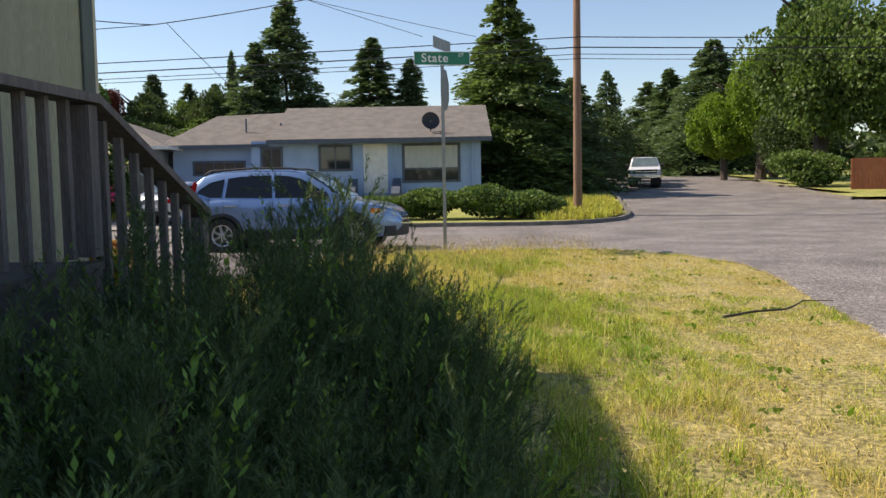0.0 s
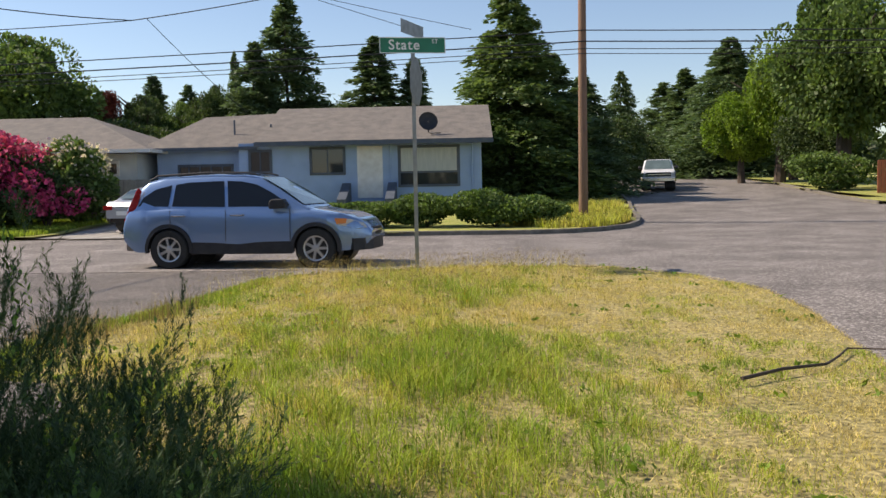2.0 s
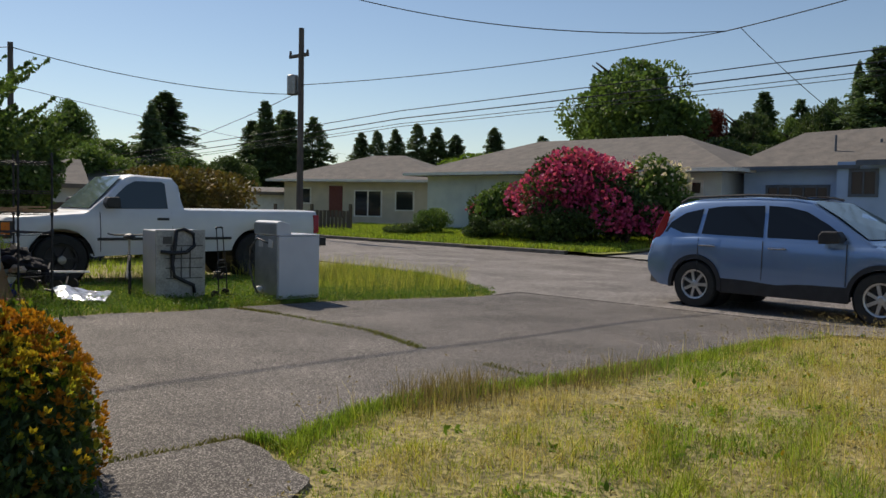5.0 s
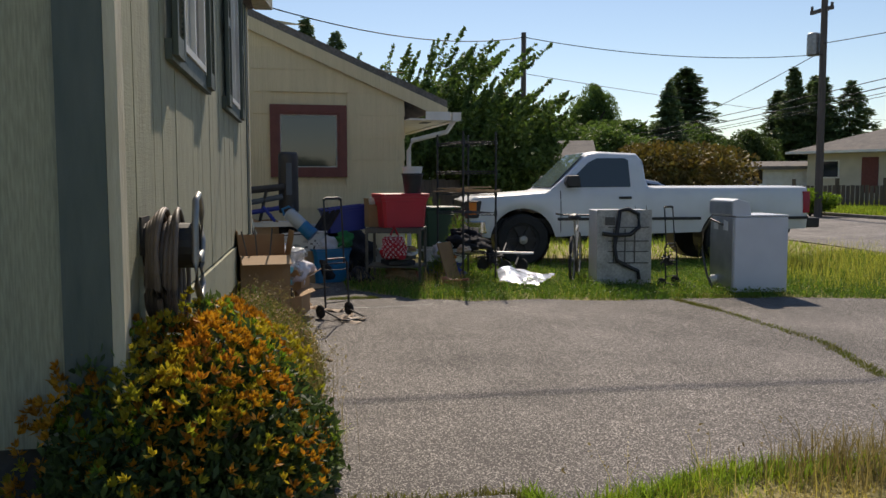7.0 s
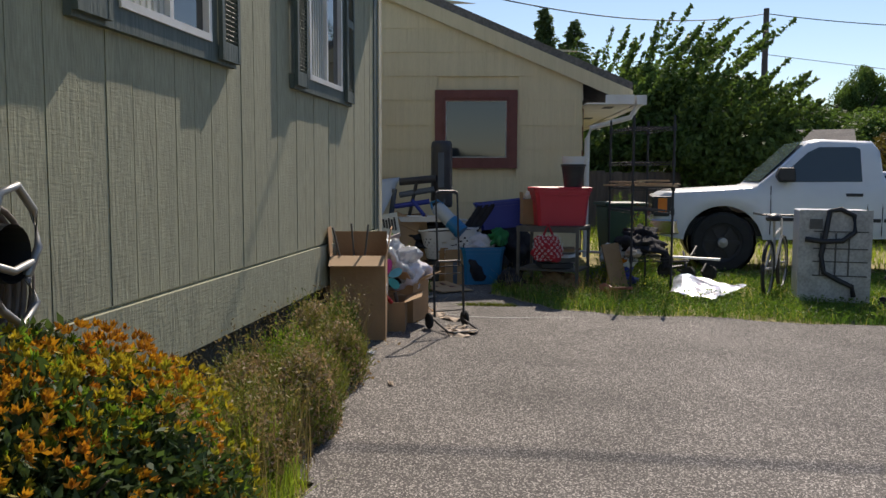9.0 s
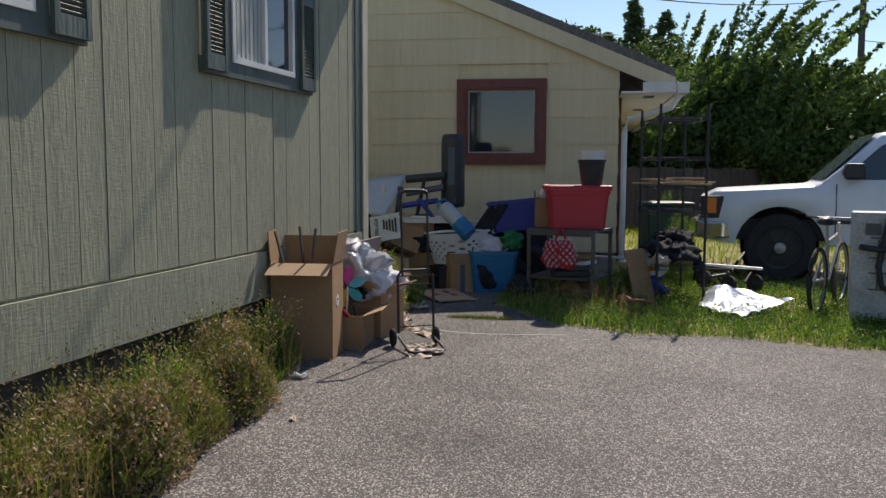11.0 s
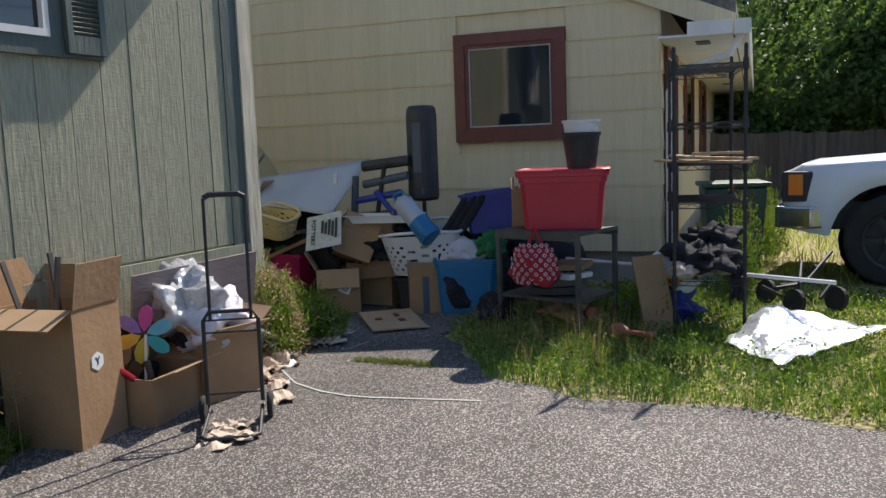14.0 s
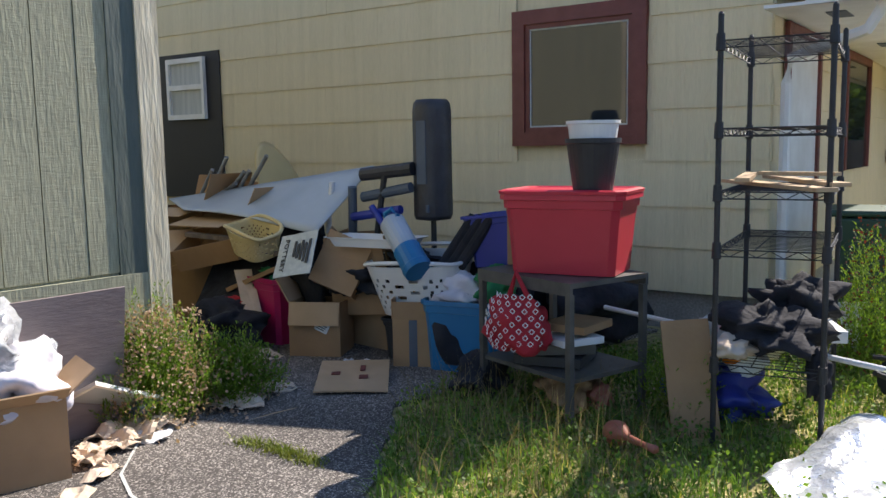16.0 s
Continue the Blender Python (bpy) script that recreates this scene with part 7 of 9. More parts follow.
# ---- boxes and tubs ----
def open_box(name, x, y, z, w, d, h, turn, label, flaps=(60, 60, 60, 60), tilt=(0, 0), m="card", group="cardboard boxes", th=0.006, fl=0.5):
    """A carton, open at the top, its four flaps folded out by so many degrees (None: no flap)."""
    t = thing(name, label, "cardboard box", group, at=(x, y, z), turn=turn)
    t.matrix_world = pose(x, y, z, 0, 0, turn) @ pose(0, 0, 0, *tilt, 0)
    bm = bm_new()
    box(bm, (-w / 2, -d / 2, 0), (w / 2, d / 2, th))
    box(bm, (-w / 2, -d / 2, th), (-w / 2 + th, d / 2, h))
    box(bm, (w / 2 - th, -d / 2, th), (w / 2, d / 2, h))
    box(bm, (-w / 2 + th, -d / 2, th), (w / 2 - th, -d / 2 + th, h))
    box(bm, (-w / 2 + th, d / 2 - th, th), (w / 2 - th, d / 2, h))
    part("carton", bm, M[m], t)
    for k, ang in enumerate(flaps):
        if ang is None:
            continue
        ww, ll = (w, d * fl) if k < 2 else (d, w * fl)
        off = d / 2 if k < 2 else w / 2
        rz = (0, 180, -90, 90)[k]
        bm = bm_new()
        box(bm, (-ww / 2 + 0.004, 0, -th), (ww / 2 - 0.004, ll, 0), pose(0, 0, 0, 0, 0, rz) @ pose(0, off, h, 90 - ang, 0, 0))
        part("flap", bm, M["card_in"] if ang > 20 else M[m], t)
    return t


def tote(name, x, y, z, w, d, h, turn, m, label, lid=True, taper=0.86, tilt=(0, 0), cat="storage tub"):
    t = thing(name, label, cat, at=(x, y, z), turn=turn)
    t.matrix_world = pose(x, y, z, 0, 0, turn) @ pose(0, 0, 0, *tilt, 0)
    bm = bm_new()

    def ring(k, z_, inset=0.0):
        a, b = w / 2 * k - inset, d / 2 * k - inset
        c = min(a, b) * 0.18
        return [bm.verts.new(p) for p in ((a - c, -b, z_), (a, -b + c, z_), (a, b - c, z_), (a - c, b, z_), (-a + c, b, z_), (-a, b - c, z_), (-a, -b + c, z_), (-a + c, -b, z_))]
    rs = [ring(taper, 0), ring(taper + (1 - taper) * 0.9 - 0.04, h * 0.82), ring(1.0 - 0.01, h * 0.83), ring(1.0, h * 0.93), ring(1.05, h * 0.94), ring(1.05, h), ring(0.99, h), ring(0.97, h * 0.9), ring(taper - 0.03, 0.01)]
    for a, b in zip(rs, rs[1:]):
        for k in range(8):
            bm.faces.new([a[k], a[(k + 1) % 8], b[(k + 1) % 8], b[k]])
    bm.faces.new(rs[0][::-1])
    bm.faces.new(rs[-1])
    part("tub", bm, M[m], t)
    if lid:
        bm = bm_new()
        rs = [ring(1.06, h + 0.002), ring(1.07, h + 0.018), ring(1.0, h + 0.026), ring(0.93, h + 0.018)]
        for a, b in zip(rs, rs[1:]):
            for k in range(8):
                bm.faces.new([a[k], a[(k + 1) % 8], b[(k + 1) % 8], b[k]])
        bm.faces.new(rs[0][::-1])
        bm.faces.new(rs[-1])
        part("lid", bm, M[m], t)
    return t


def pail(name, x, y, z, r0, r1, h, m, label, cat="bucket", tilt=(0, 0)):
    t = thing(name, label, cat, at=(x, y, z))
    t.matrix_world = pose(x, y, z, *tilt, 0)
    bm = bm_new()
    lathe(bm, [(r0, 0), (r1 * 0.97, h * 0.9), (r1 * 1.03, h * 0.91), (r1 * 1.03, h), (r1 * 0.95, h), (r0 * 0.95, 0.01)], 28)
    part("shell", bm, m, t, smooth=False)
    return t


# work table with its load
tb = thing("metal_table", "small worn dark metal table with a lower shelf standing in grass", "table", at=(-9.785, 8.395, 0.13), turn=-20)
bm = bm_new()
box(bm, (-0.265, -0.34, 0.69), (0.265, 0.34, 0.715))
box(bm, (-0.265, -0.34, 0.655), (-0.245, 0.34, 0.69))
box(bm, (0.245, -0.34, 0.655), (0.265, 0.34, 0.69))
part("top", bm, M["steel_dark"], tb)
for x in (-0.262, 0.232):
    for y in (-0.337, 0.307):
        bm = bm_new()
        box(bm, (x, y, 0), (x + 0.03, y + 0.03, 0.66))
        part("leg", bm, M["steel_dark"], tb)
bm = bm_new()
box(bm, (-0.25, -0.33, 0.24), (0.25, 0.33, 0.26))
part("shelf", bm, M["steel_dark"], tb)
tote("red_tub", -9.80, 8.45, 0.85, 0.40, 0.60, 0.385, 8, "red_plastic", "large red plastic storage tub with a lid on a metal table")
pail("black_bucket", -9.74, 8.59, 1.252, 0.095, 0.13, 0.25, M["black"], "black plastic bucket standing on a red tub")
pail("white_tub", -9.74, 8.59, 1.42, 0.10, 0.125, 0.165, M["white_plastic"], "translucent white plastic tub nested in a black bucket")
open_box("brown_carton", -9.93, 8.13, 0.85, 0.20, 0.16, 0.27, 8, "small brown carton with red printing on a metal table", (5, 5, None, None), th=0.004, fl=0.5, group="")
crumpled("plastic_bag", -9.93, 8.13, 1.12, 0.06, 0.05, 0.05, M["film"], "crumpled clear bag on a small carton", "bag", 3)
# hanging red bag, patterned
rb = thing("patterned_bag", "red cloth bag with white diamond pattern hanging under a table", "bag", at=(-9.50, 8.31, 0.47))
part("pouch", lump(8, 0.11, 0.165, 0.165, 0.16), M["cloth_red"], rb, smooth=True)
bm = bm_new()
for k in range(13):
    for q in range(9):
        a = -1.2 + 2.4 * k / 12
        zz = 0.04 + 0.25 * q / 8
        rr_ = math.sqrt(max(0.02, 1 - ((zz - 0.15) / 0.18) ** 2))
        px_, py_ = 0.118 * rr_ * math.cos(a) + 0.006, 0.170 * rr_ * math.sin(a)
        if (k + q) % 2:
            s_ = 0.013
            m_ = pose(px_, py_, zz, 0, 0, math.degrees(math.atan2(math.sin(a) / 0.20, math.cos(a) / 0.13)))
            for e0, e1 in (((0, -s_, 0), (0, 0, s_)), ((0, 0, s_), (0, s_, 0)), ((0, s_, 0), (0, 0, -s_)), ((0, 0, -s_), (0, -s_, 0))):
                tube(bm, [m_ @ Vector(e0), m_ @ Vector(e1)], 0.0022, 4)
part("pattern", bm, M["sign_white"], rb, "white diamond pattern", kind="stuff")
bm = bm_new()
tube(bm, [(0, -0.05, 0.27), (0.02, 0.0, 0.40), (0, 0.06, 0.27)], 0.015, 6)
part("strap", bm, M["cloth_red"], rb)
for k, (dx, dy, w, d, h, mm, nm, lb, cat) in enumerate(((0.0, 0.1, 0.3, 0.34, 0.05, "black", "oven_tray", "black enamel tray on a table shelf", "tray"), (-0.02, 0.12, 0.28, 0.3, 0.05, "steel_dark", "oven_tray", "dark roasting tray stacked on another", "tray"), (0.03, 0.20, 0.22, 0.24, 0.035, "white_plastic", "box_file", "white flat box on a pile of trays", "box"), (-0.04, 0.2, 0.24, 0.28, 0.04, "card", "flat_box", "flat brown box on a pile", "box"))):
    t = thing(nm, lb, cat, at=(-9.72 + dx, 8.3 + dy, 0.40 + 0.055 * k), turn=10 + 25 * k)
    bm = bm_new()
    box(bm, (-w / 2, -d / 2, 0), (w / 2, d / 2, h))
    part("body", bm, M[mm], t, bevel=0.004)

# wire shelf
SHX, SHY, SHZ = -9.66, 9.21, 0.14
sh = thing("wire_shelf", "black five-tier wire shelving unit standing in grass", "shelf", at=(SHX, SHY, SHZ), turn=7)
SW, SD, SHH = 0.90, 0.44, 1.87  # along -x, along +y
for x in (0, -SW):
    for y in (0, SD):
        bm = bm_new()
        lathe(bm, [(0.0125, -0.05), (0.0125, SHH), (0.006, SHH + 0.01)], 10, pose(x, y, 0))
        for z in (0.36, 0.87, 1.12, 1.39, 1.76):
            lathe(bm, [(0.0128, z - 0.045), (0.021, z - 0.04), (0.018, z + 0.03), (0.0128, z + 0.03)], 10, pose(x, y, 0), close=False)
        part("post", bm, M["black"], sh)
for z in (0.36, 0.87, 1.12, 1.39, 1.76):
    bm = bm_new()
    for y in (0, SD):
        for dz in (0, -0.03):
            tube(bm, [(0, y, z + dz), (-SW, y, z + dz)], 0.0032, 5)
        n = 16
        tube(bm, [(-SW * k / n, y, z - (0.03 if k % 2 else 0)) for k in range(n + 1)], 0.0022, 4)
    for x in (0, -SW):
        for dz in (0, -0.03):
            tube(bm, [(x, 0, z + dz), (x, SD, z + dz)], 0.0032, 5)
        n = 8
        tube(bm, [(x, SD * k / n, z - (0.03 if k % 2 else 0)) for k in range(n + 1)], 0.0022, 4)
    for k in range(1, 18):
        x = -SW * k / 18
        tube(bm, [(x, 0, z + 0.003), (x, SD, z + 0.003)], 0.0018, 4)
    for y in (SD * 0.35, SD * 0.65):
        tube(bm, [(0, y, z - 0.002), (-SW, y, z - 0.002)], 0.003, 5)
    part("shelf", bm, M["black"], sh)
# things on the shelf
SM = pose(SHX, SHY, SHZ, 0, 0, 7)
for k, (x, y, L, w, a) in enumerate(((-0.35, 0.18, 1.0, 0.09, 38), (-0.42, 0.30, 0.95, 0.08, 30), (-0.45, 0.06, 0.9, 0.06, 12), (-0.25, 0.30, 0.35, 0.06, 75))):
    p = SM @ Vector((x, y, 1.127 + 0.018 * k))
    t = thing("timber_strip", "bare pine strip lying on a wire shelf", "wood", "timber strips on the shelf", at=tuple(p), turn=a)
    bm = bm_new()
    box(bm, (-L / 2, -w / 2, 0), (L / 2, w / 2, 0.017))
    part("strip", bm, M["board_wood"], t)
p = SM @ Vector((-0.35, 0.2, 0.366))
crumpled("dark_jacket", p.x, p.y, p.z, 0.30, 0.22, 0.12, M["cloth_dark"], "crumpled dark jacket heaped on the lowest wire shelf", "clothes", 11, 20, rough=0.35)
p = SM @ Vector((-0.62, 0.28, 0.45))
crumpled("dark_jacket", p.x, p.y, p.z, 0.2, 0.18, 0.12, M["cloth_dark"], "black garment piled on the lowest wire shelf", "clothes", 12, 60, rough=0.35)
p = SM @ Vector((-0.12, 0.06, 0.366))
crumpled("pink_cloth", p.x, p.y, p.z, 0.12, 0.09, 0.06, M["paper_tan"], "dusty pink cloth on the lowest wire shelf", "clothes", 13)
p = SM @ Vector((-0.12, 0.42, 0.20))
crumpled("black_sleeve", p.x, p.y, p.z, 0.06, 0.05, 0.14, M["cloth_dark"], "black sleeve hanging below a shelf", "clothes", 14)
p = SM @ Vector((-0.7, 0.35, 0.37))
t = thing("white_box", "flat white box on the lowest wire shelf", "box", at=tuple(p), turn=25)
bm = bm_new()
box(bm, (-0.16, -0.12, 0), (0.16, 0.12, 0.06))
part("body", bm, M["white_plastic"], t, bevel=0.004)
# board leaning, bags, pole
t = thing("leaning_board", "worn brown board leaning beside a wire shelf", "board", at=(-9.75, 9.0, 0.12))
t.matrix_world = pose(-9.72, 9.12, 0.12, 0, -18, 28) @ pose(0, 0, 0, 4, 0, 0)
bm = bm_new()
box(bm, (-0.01, -0.11, 0), (0.01, 0.11, 0.55))
part("board", bm, M["card"], t)
t = thing("printed_bag", "crumpled clear bag with lime and yellow printing", "bag", at=(-10.15, 9.15, 0.36))
part("film", lump(15, 0.17, 0.20, 0.15, 0.25), M["film"], t, smooth=True)
for k, (dy, dz, mm) in enumerate(((-0.12, 0.10, "lime"), (0.02, 0.05, "lamp_amber"), (0.10, 0.12, "yellow_plastic"))):
    bm = lump(16 + k, 0.06, 0.07, 0.06, 0.2, 2)
    o = part("print", bm, M[mm], t, smooth=True)
    o.location = (0.11, dy, dz)
crumpled("dark_sack", -10.1, 9.1, 0.12, 0.22, 0.25, 0.16, M["navy"], "dark blue sack in the grass", "bag", 19)
t = thing("white_pole", "long thin white pole lying across low things", "pole", at=(-10.2, 9.2, 0.5))
bm = bm_new()
tube(bm, [(-0.35, -0.9, 0.02), (0.35, 1.0, -0.02)], 0.014, 8)
part("tube", bm, M["white_plastic"], t)
t = thing("wheelie_bin", "dark green wheeled bin beside the house wall", "bin", at=(-12.3, 9.5, 0.12), turn=10)
bm = bm_new()
for z0, z1, k0, k1 in ((0.05, 0.85, 0.8, 1.0),):
    vs = [bm.verts.new((sx * 0.27 * k, sy * 0.27 * k, z)) for z, k in ((z0, k0), (z1, k1)) for sx, sy in ((-1, -1), (1, -1), (1, 1), (-1, 1))]
    for f in ((0, 3, 2, 1), (4, 5, 6, 7), (0, 1, 5, 4), (1, 2, 6, 5), (2, 3, 7, 6), (3, 0, 4, 7)):
        bm.faces.new([vs[i] for i in f])
part("body", bm, M["bin_green"], t, bevel=0.02)
bm = bm_new()
box(bm, (-0.29, -0.3, 0.855), (0.29, 0.3, 0.90))
part("lid", bm, M["bin_green"], t, bevel=0.015)
pail("white_pail", -12.0, 9.35, 0.13, 0.11, 0.13, 0.3, M["white_plastic"], "white plastic pail beside a bin")

# ---- the heap by the wall ----
bag = thing("punching_bag", "black cylindrical punching bag standing on a thin post", "punching bag", at=(-10.46, 7.14, 0.14))
bm = bm_new()
lathe(bm, [(0.04, 0.86), (0.115, 0.87), (0.127, 0.90), (0.125, 1.2), (0.125, 1.56), (0.118, 1.61), (0.10, 1.635), (0.03, 1.64)], 28)
part("bag", bm, M["leather"], bag, smooth=True)
bm = bm_new()
tube(bm, [(0, 0, 0), (0, 0, 0.87)], 0.018, 8)
lathe(bm, [(0.22, 0), (0.24, 0.1), (0.1, 0.16), (0.02, 0.18)], 20)
part("stand", bm, M["black"], bag)
bm = bm_new()
box(bm, (0.118, -0.035, 1.1), (0.128, 0.035, 1.5))
box(bm, (0.112, 0.03, 0.92), (0.128, 0.05, 0.97))
part("label", bm, M["blue_dark"], bag, "faded blue label bars")


def bent_panel(u, v):
    # a stiff grey sheet drooping over the heap
    x = -11.5 + 0.53 * v
    y = (3.1 + 2.7 * u) * (1 - v) + (4.0 + 1.6 * u) * v
    z = (1.0 + 0.33 * u) * (1 - v) + (0.95 - 0.13 * u) * v + 0.03 * math.sin(4 * u) * v
    return (-5.97 + 0.81 * (x + 5.97), 10.31 + 0.81 * (y - 10.31), 1.47 + 0.81 * (z - 1.47))


t = thing("plastic_board", "large bent grey-blue plastic panel lying over a heap", "panel", at=(-11.2, 5, 0.14))
o = part("sheet", patch_grid(bent_panel, 20, 8), M["panel_grey"], t, smooth=True, absolute=True)
sm = o.modifiers.new("thickness", "SOLIDIFY")
sm.thickness = 0.008


def basket(name, x, y, z, w, d, h, turn, tilt, m, label, holes="round"):
    t = thing(name, label, "laundry basket", at=(x, y, z))
    t.matrix_world = pose(x, y, z, 0, 0, turn) @ pose(0, 0, 0, *tilt, 0)
    bm = bm_new()
    nu, nv = 44, 9
    rows = []
    for v in range(nv + 1):
        f = v / nv
        k = 0.80 + 0.20 * f
        row = []
        for u in range(nu):
            a = 2 * math.pi * u / nu
            c, s = math.cos(a), math.sin(a)
            e = 0.55
            row.append(bm.verts.new((w / 2 * k * abs(c) ** e * (1 if c > 0 else -1), d / 2 * k * abs(s) ** e * (1 if s > 0 else -1), h * f)))
        rows.append(row)
    bm.faces.new(rows[0][::-1])
    for v in range(nv):
        for u in range(nu):
            if 1 <= v <= 6 and u % 2 == (v % 2):
                a, b, c2, d2 = rows[v][u].co, rows[v][(u + 1) % nu].co, rows[v + 1][(u + 1) % nu].co, rows[v + 1][u].co
                cen = (a + b + c2 + d2) / 4
                inner = [bm.verts.new(cen + (p - cen) * 0.62) for p in (a, b, c2, d2)]
                outer = [rows[v][u], rows[v][(u + 1) % nu], rows[v + 1][(u + 1) % nu], rows[v + 1][u]]
                for q in range(4):
                    bm.faces.new([outer[q], outer[(q + 1) % 4], inner[(q + 1) % 4], inner[q]])
            else:
                bm.faces.new([rows[v][u], rows[v][(u + 1) % nu], rows[v + 1][(u + 1) % nu], rows[v + 1][u]])
    o = part("basket_wall", bm, M[m], t)
    s = o.modifiers.new("thickness", "SOLIDIFY")
    s.thickness = 0.005
    bm = bm_new()
    rim = []
    for u in range(nu + 1):
        a = 2 * math.pi * u / nu
        c, s_ = math.cos(a), math.sin(a)
        rim.append(((w / 2 * 1.02) * abs(c) ** 0.55 * (1 if c > 0 else -1), (d / 2 * 1.02) * abs(s_) ** 0.55 * (1 if s_ > 0 else -1), h + 0.01 + 0.02 * math.cos(2 * a)))
    tube(bm, rim, 0.013, 6, cap=False)
    part("rim", bm, M[m], t)
    return t


basket("white_basket", -10.23, 7.24, 0.47, 0.42, 0.66, 0.33, 6, (3, 10), "white_plastic", "white plastic laundry basket with round holes, full of things")
basket("yellow_basket", -9.95, 6.02, 0.78, 0.28, 0.38, 0.18, -12, (-12, 12), "yellow_plastic", "pale yellow lattice laundry basket on a heap")
tote("pink_tub", -10.13, 6.06, 0.15, 0.36, 0.40, 0.46, -10, "pink_plastic", "magenta plastic storage tub without a lid", lid=False)
tote("blue_tub", -10.17, 7.60, 0.16, 0.37, 0.48, 0.42, 12, "blue_plastic", "bright blue plastic storage tub full of clothes", lid=False)
tote("navy_tub", -10.38, 7.84, 0.78, 0.4, 0.56, 0.31, 4, "navy", "deep blue plastic tub stored by the wall", lid=False, tilt=(6, 0))
tote("black_crate", -10.22, 7.20, 0.14, 0.34, 0.40, 0.28, 8, "black", "black plastic crate under a laundry basket", lid=False)


def shipping_label(owner, m):
    """A small printed paper label stuck on a carton."""
    bm = bm_new()
    box(bm, (-0.045, -0.03, 0), (0.045, 0.03, 0.0015), m)
    part("label", bm, M["sign_white"], owner, "white paper label")
    bm = bm_new()
    for k in range(3):
        box(bm, (-0.035, -0.018 + 0.014 * k, 0.0017), (0.02 + 0.006 * k, -0.012 + 0.014 * k, 0.0024), m)
    part("print", bm, M["black"], owner, "dark unreadable print", kind="stuff")


fc_ = open_box("carton", -9.99, 6.56, 0.15, 0.30, 0.34, 0.35, 24, "brown cardboard box with an open flap and a small white label", (None, 30, 168, None), tilt=(0, -3))
shipping_label(fc_, pose(0.152, 0.05, 0.19, 90, 25, 90))
open_box("carton", -10.0, 6.66, 0.57, 0.26, 0.30, 0.22, 32, "brown cardboard box tipped on another box", (5, 0, 0, 0), tilt=(-24, -16), fl=0.49)
sb_ = open_box("carton", -10.07, 7.27, 0.15, 0.22, 0.25, 0.30, 26, "small taped brown cardboard box", (0, 0, 0, 0), fl=0.48)
bm = bm_new()
box(bm, (0.1105, -0.025, 0.01), (0.1125, 0.025, 0.295))
part("tape", bm, M["blue_dark"], sb_, "dull blue packing tape")
open_box("carton", -10.30, 6.76, 0.42, 0.36, 0.42, 0.32, 14, "brown cardboard box with half-closed flaps within a heap", (0, 0, 8, 0), tilt=(4, 6), fl=0.46)
open_box("carton", -10.45, 6.70, 0.14, 0.40, 0.50, 0.30, -8, "brown cardboard box within a heap", (0, 0, None, 0))
open_box("carton", -10.38, 5.4, 0.14, 0.5, 0.5, 0.85, 5, "tall brown carton beside the wall", (30, 140, 100, 20))
open_box("carton", -10.47, 4.8, 0.14, 0.5, 0.55, 0.90, 8, "brown carton stacked high by the wall", (20, 100, 100, 20))
open_box("carton", -10.05, 5.56, 0.74, 0.4, 0.5, 0.16, 25, "flattened brown carton on a heap", (None, 80, None, 80), tilt=(12, 18))


def flat_sheet(name, x, y, z, w, d, turn, m, label, cat, tilt=(0, 0), th=0.006, seed=1, amp=0.012, group=""):
    t = thing(name, label, cat, group, at=(x, y, z))
    t.matrix_world = pose(x, y, z, 0, 0, turn) @ pose(0, 0, 0, *tilt, 0)
    off = Vector((seed, seed * 2.3, 0))
    bm = patch_grid(lambda u, v: ((u - 0.5) * w, (v - 0.5) * d, amp * noise.noise(Vector((u * 2.3, v * 2.3, 0)) + off)), 6, 6)
    o = part("sheet", bm, m, t, smooth=False)
    s = o.modifiers.new("thickness", "SOLIDIFY")
    s.thickness = th
    return t


fl_ = flat_sheet("flat_carton", -9.53, 7.22, 0.19, 0.52, 0.40, 37, M["card_in"], "flattened brown cardboard with red print on the asphalt", "cardboard", th=0.01, tilt=(0, 4))
bm = bm_new()
for x, y, w_, h_ in ((-0.10, 0.05, 0.09, 0.03), (0.05, 0.06, 0.06, 0.05), (-0.02, -0.10, 0.05, 0.05)):
    box(bm, (x - w_ / 2, y - h_ / 2, 0.014), (x + w_ / 2, y + h_ / 2, 0.017))
part("print", bm, M["maroon"], fl_, "faded red print", kind="stuff")
fs = flat_sheet("printed_card", -9.78, 6.56, 0.82, 0.30, 0.30, 20, M["curtain"], "white printed pottery carton lid on a heap", "cardboard", tilt=(20, 55))
lettering("POTTERY", 0.05, pose(0, -0.09, 0.012, -90, 0, 0), fs, M["black"])
bm = bm_new()
for k in range(5):
    box(bm, (-0.09 + 0.02 * (k % 2), 0.10 - 0.03 * k, 0.010), (0.08 - 0.015 * k, 0.12 - 0.03 * k, 0.013))
part("print", bm, M["black"], fs, "dark unreadable print", kind="stuff")
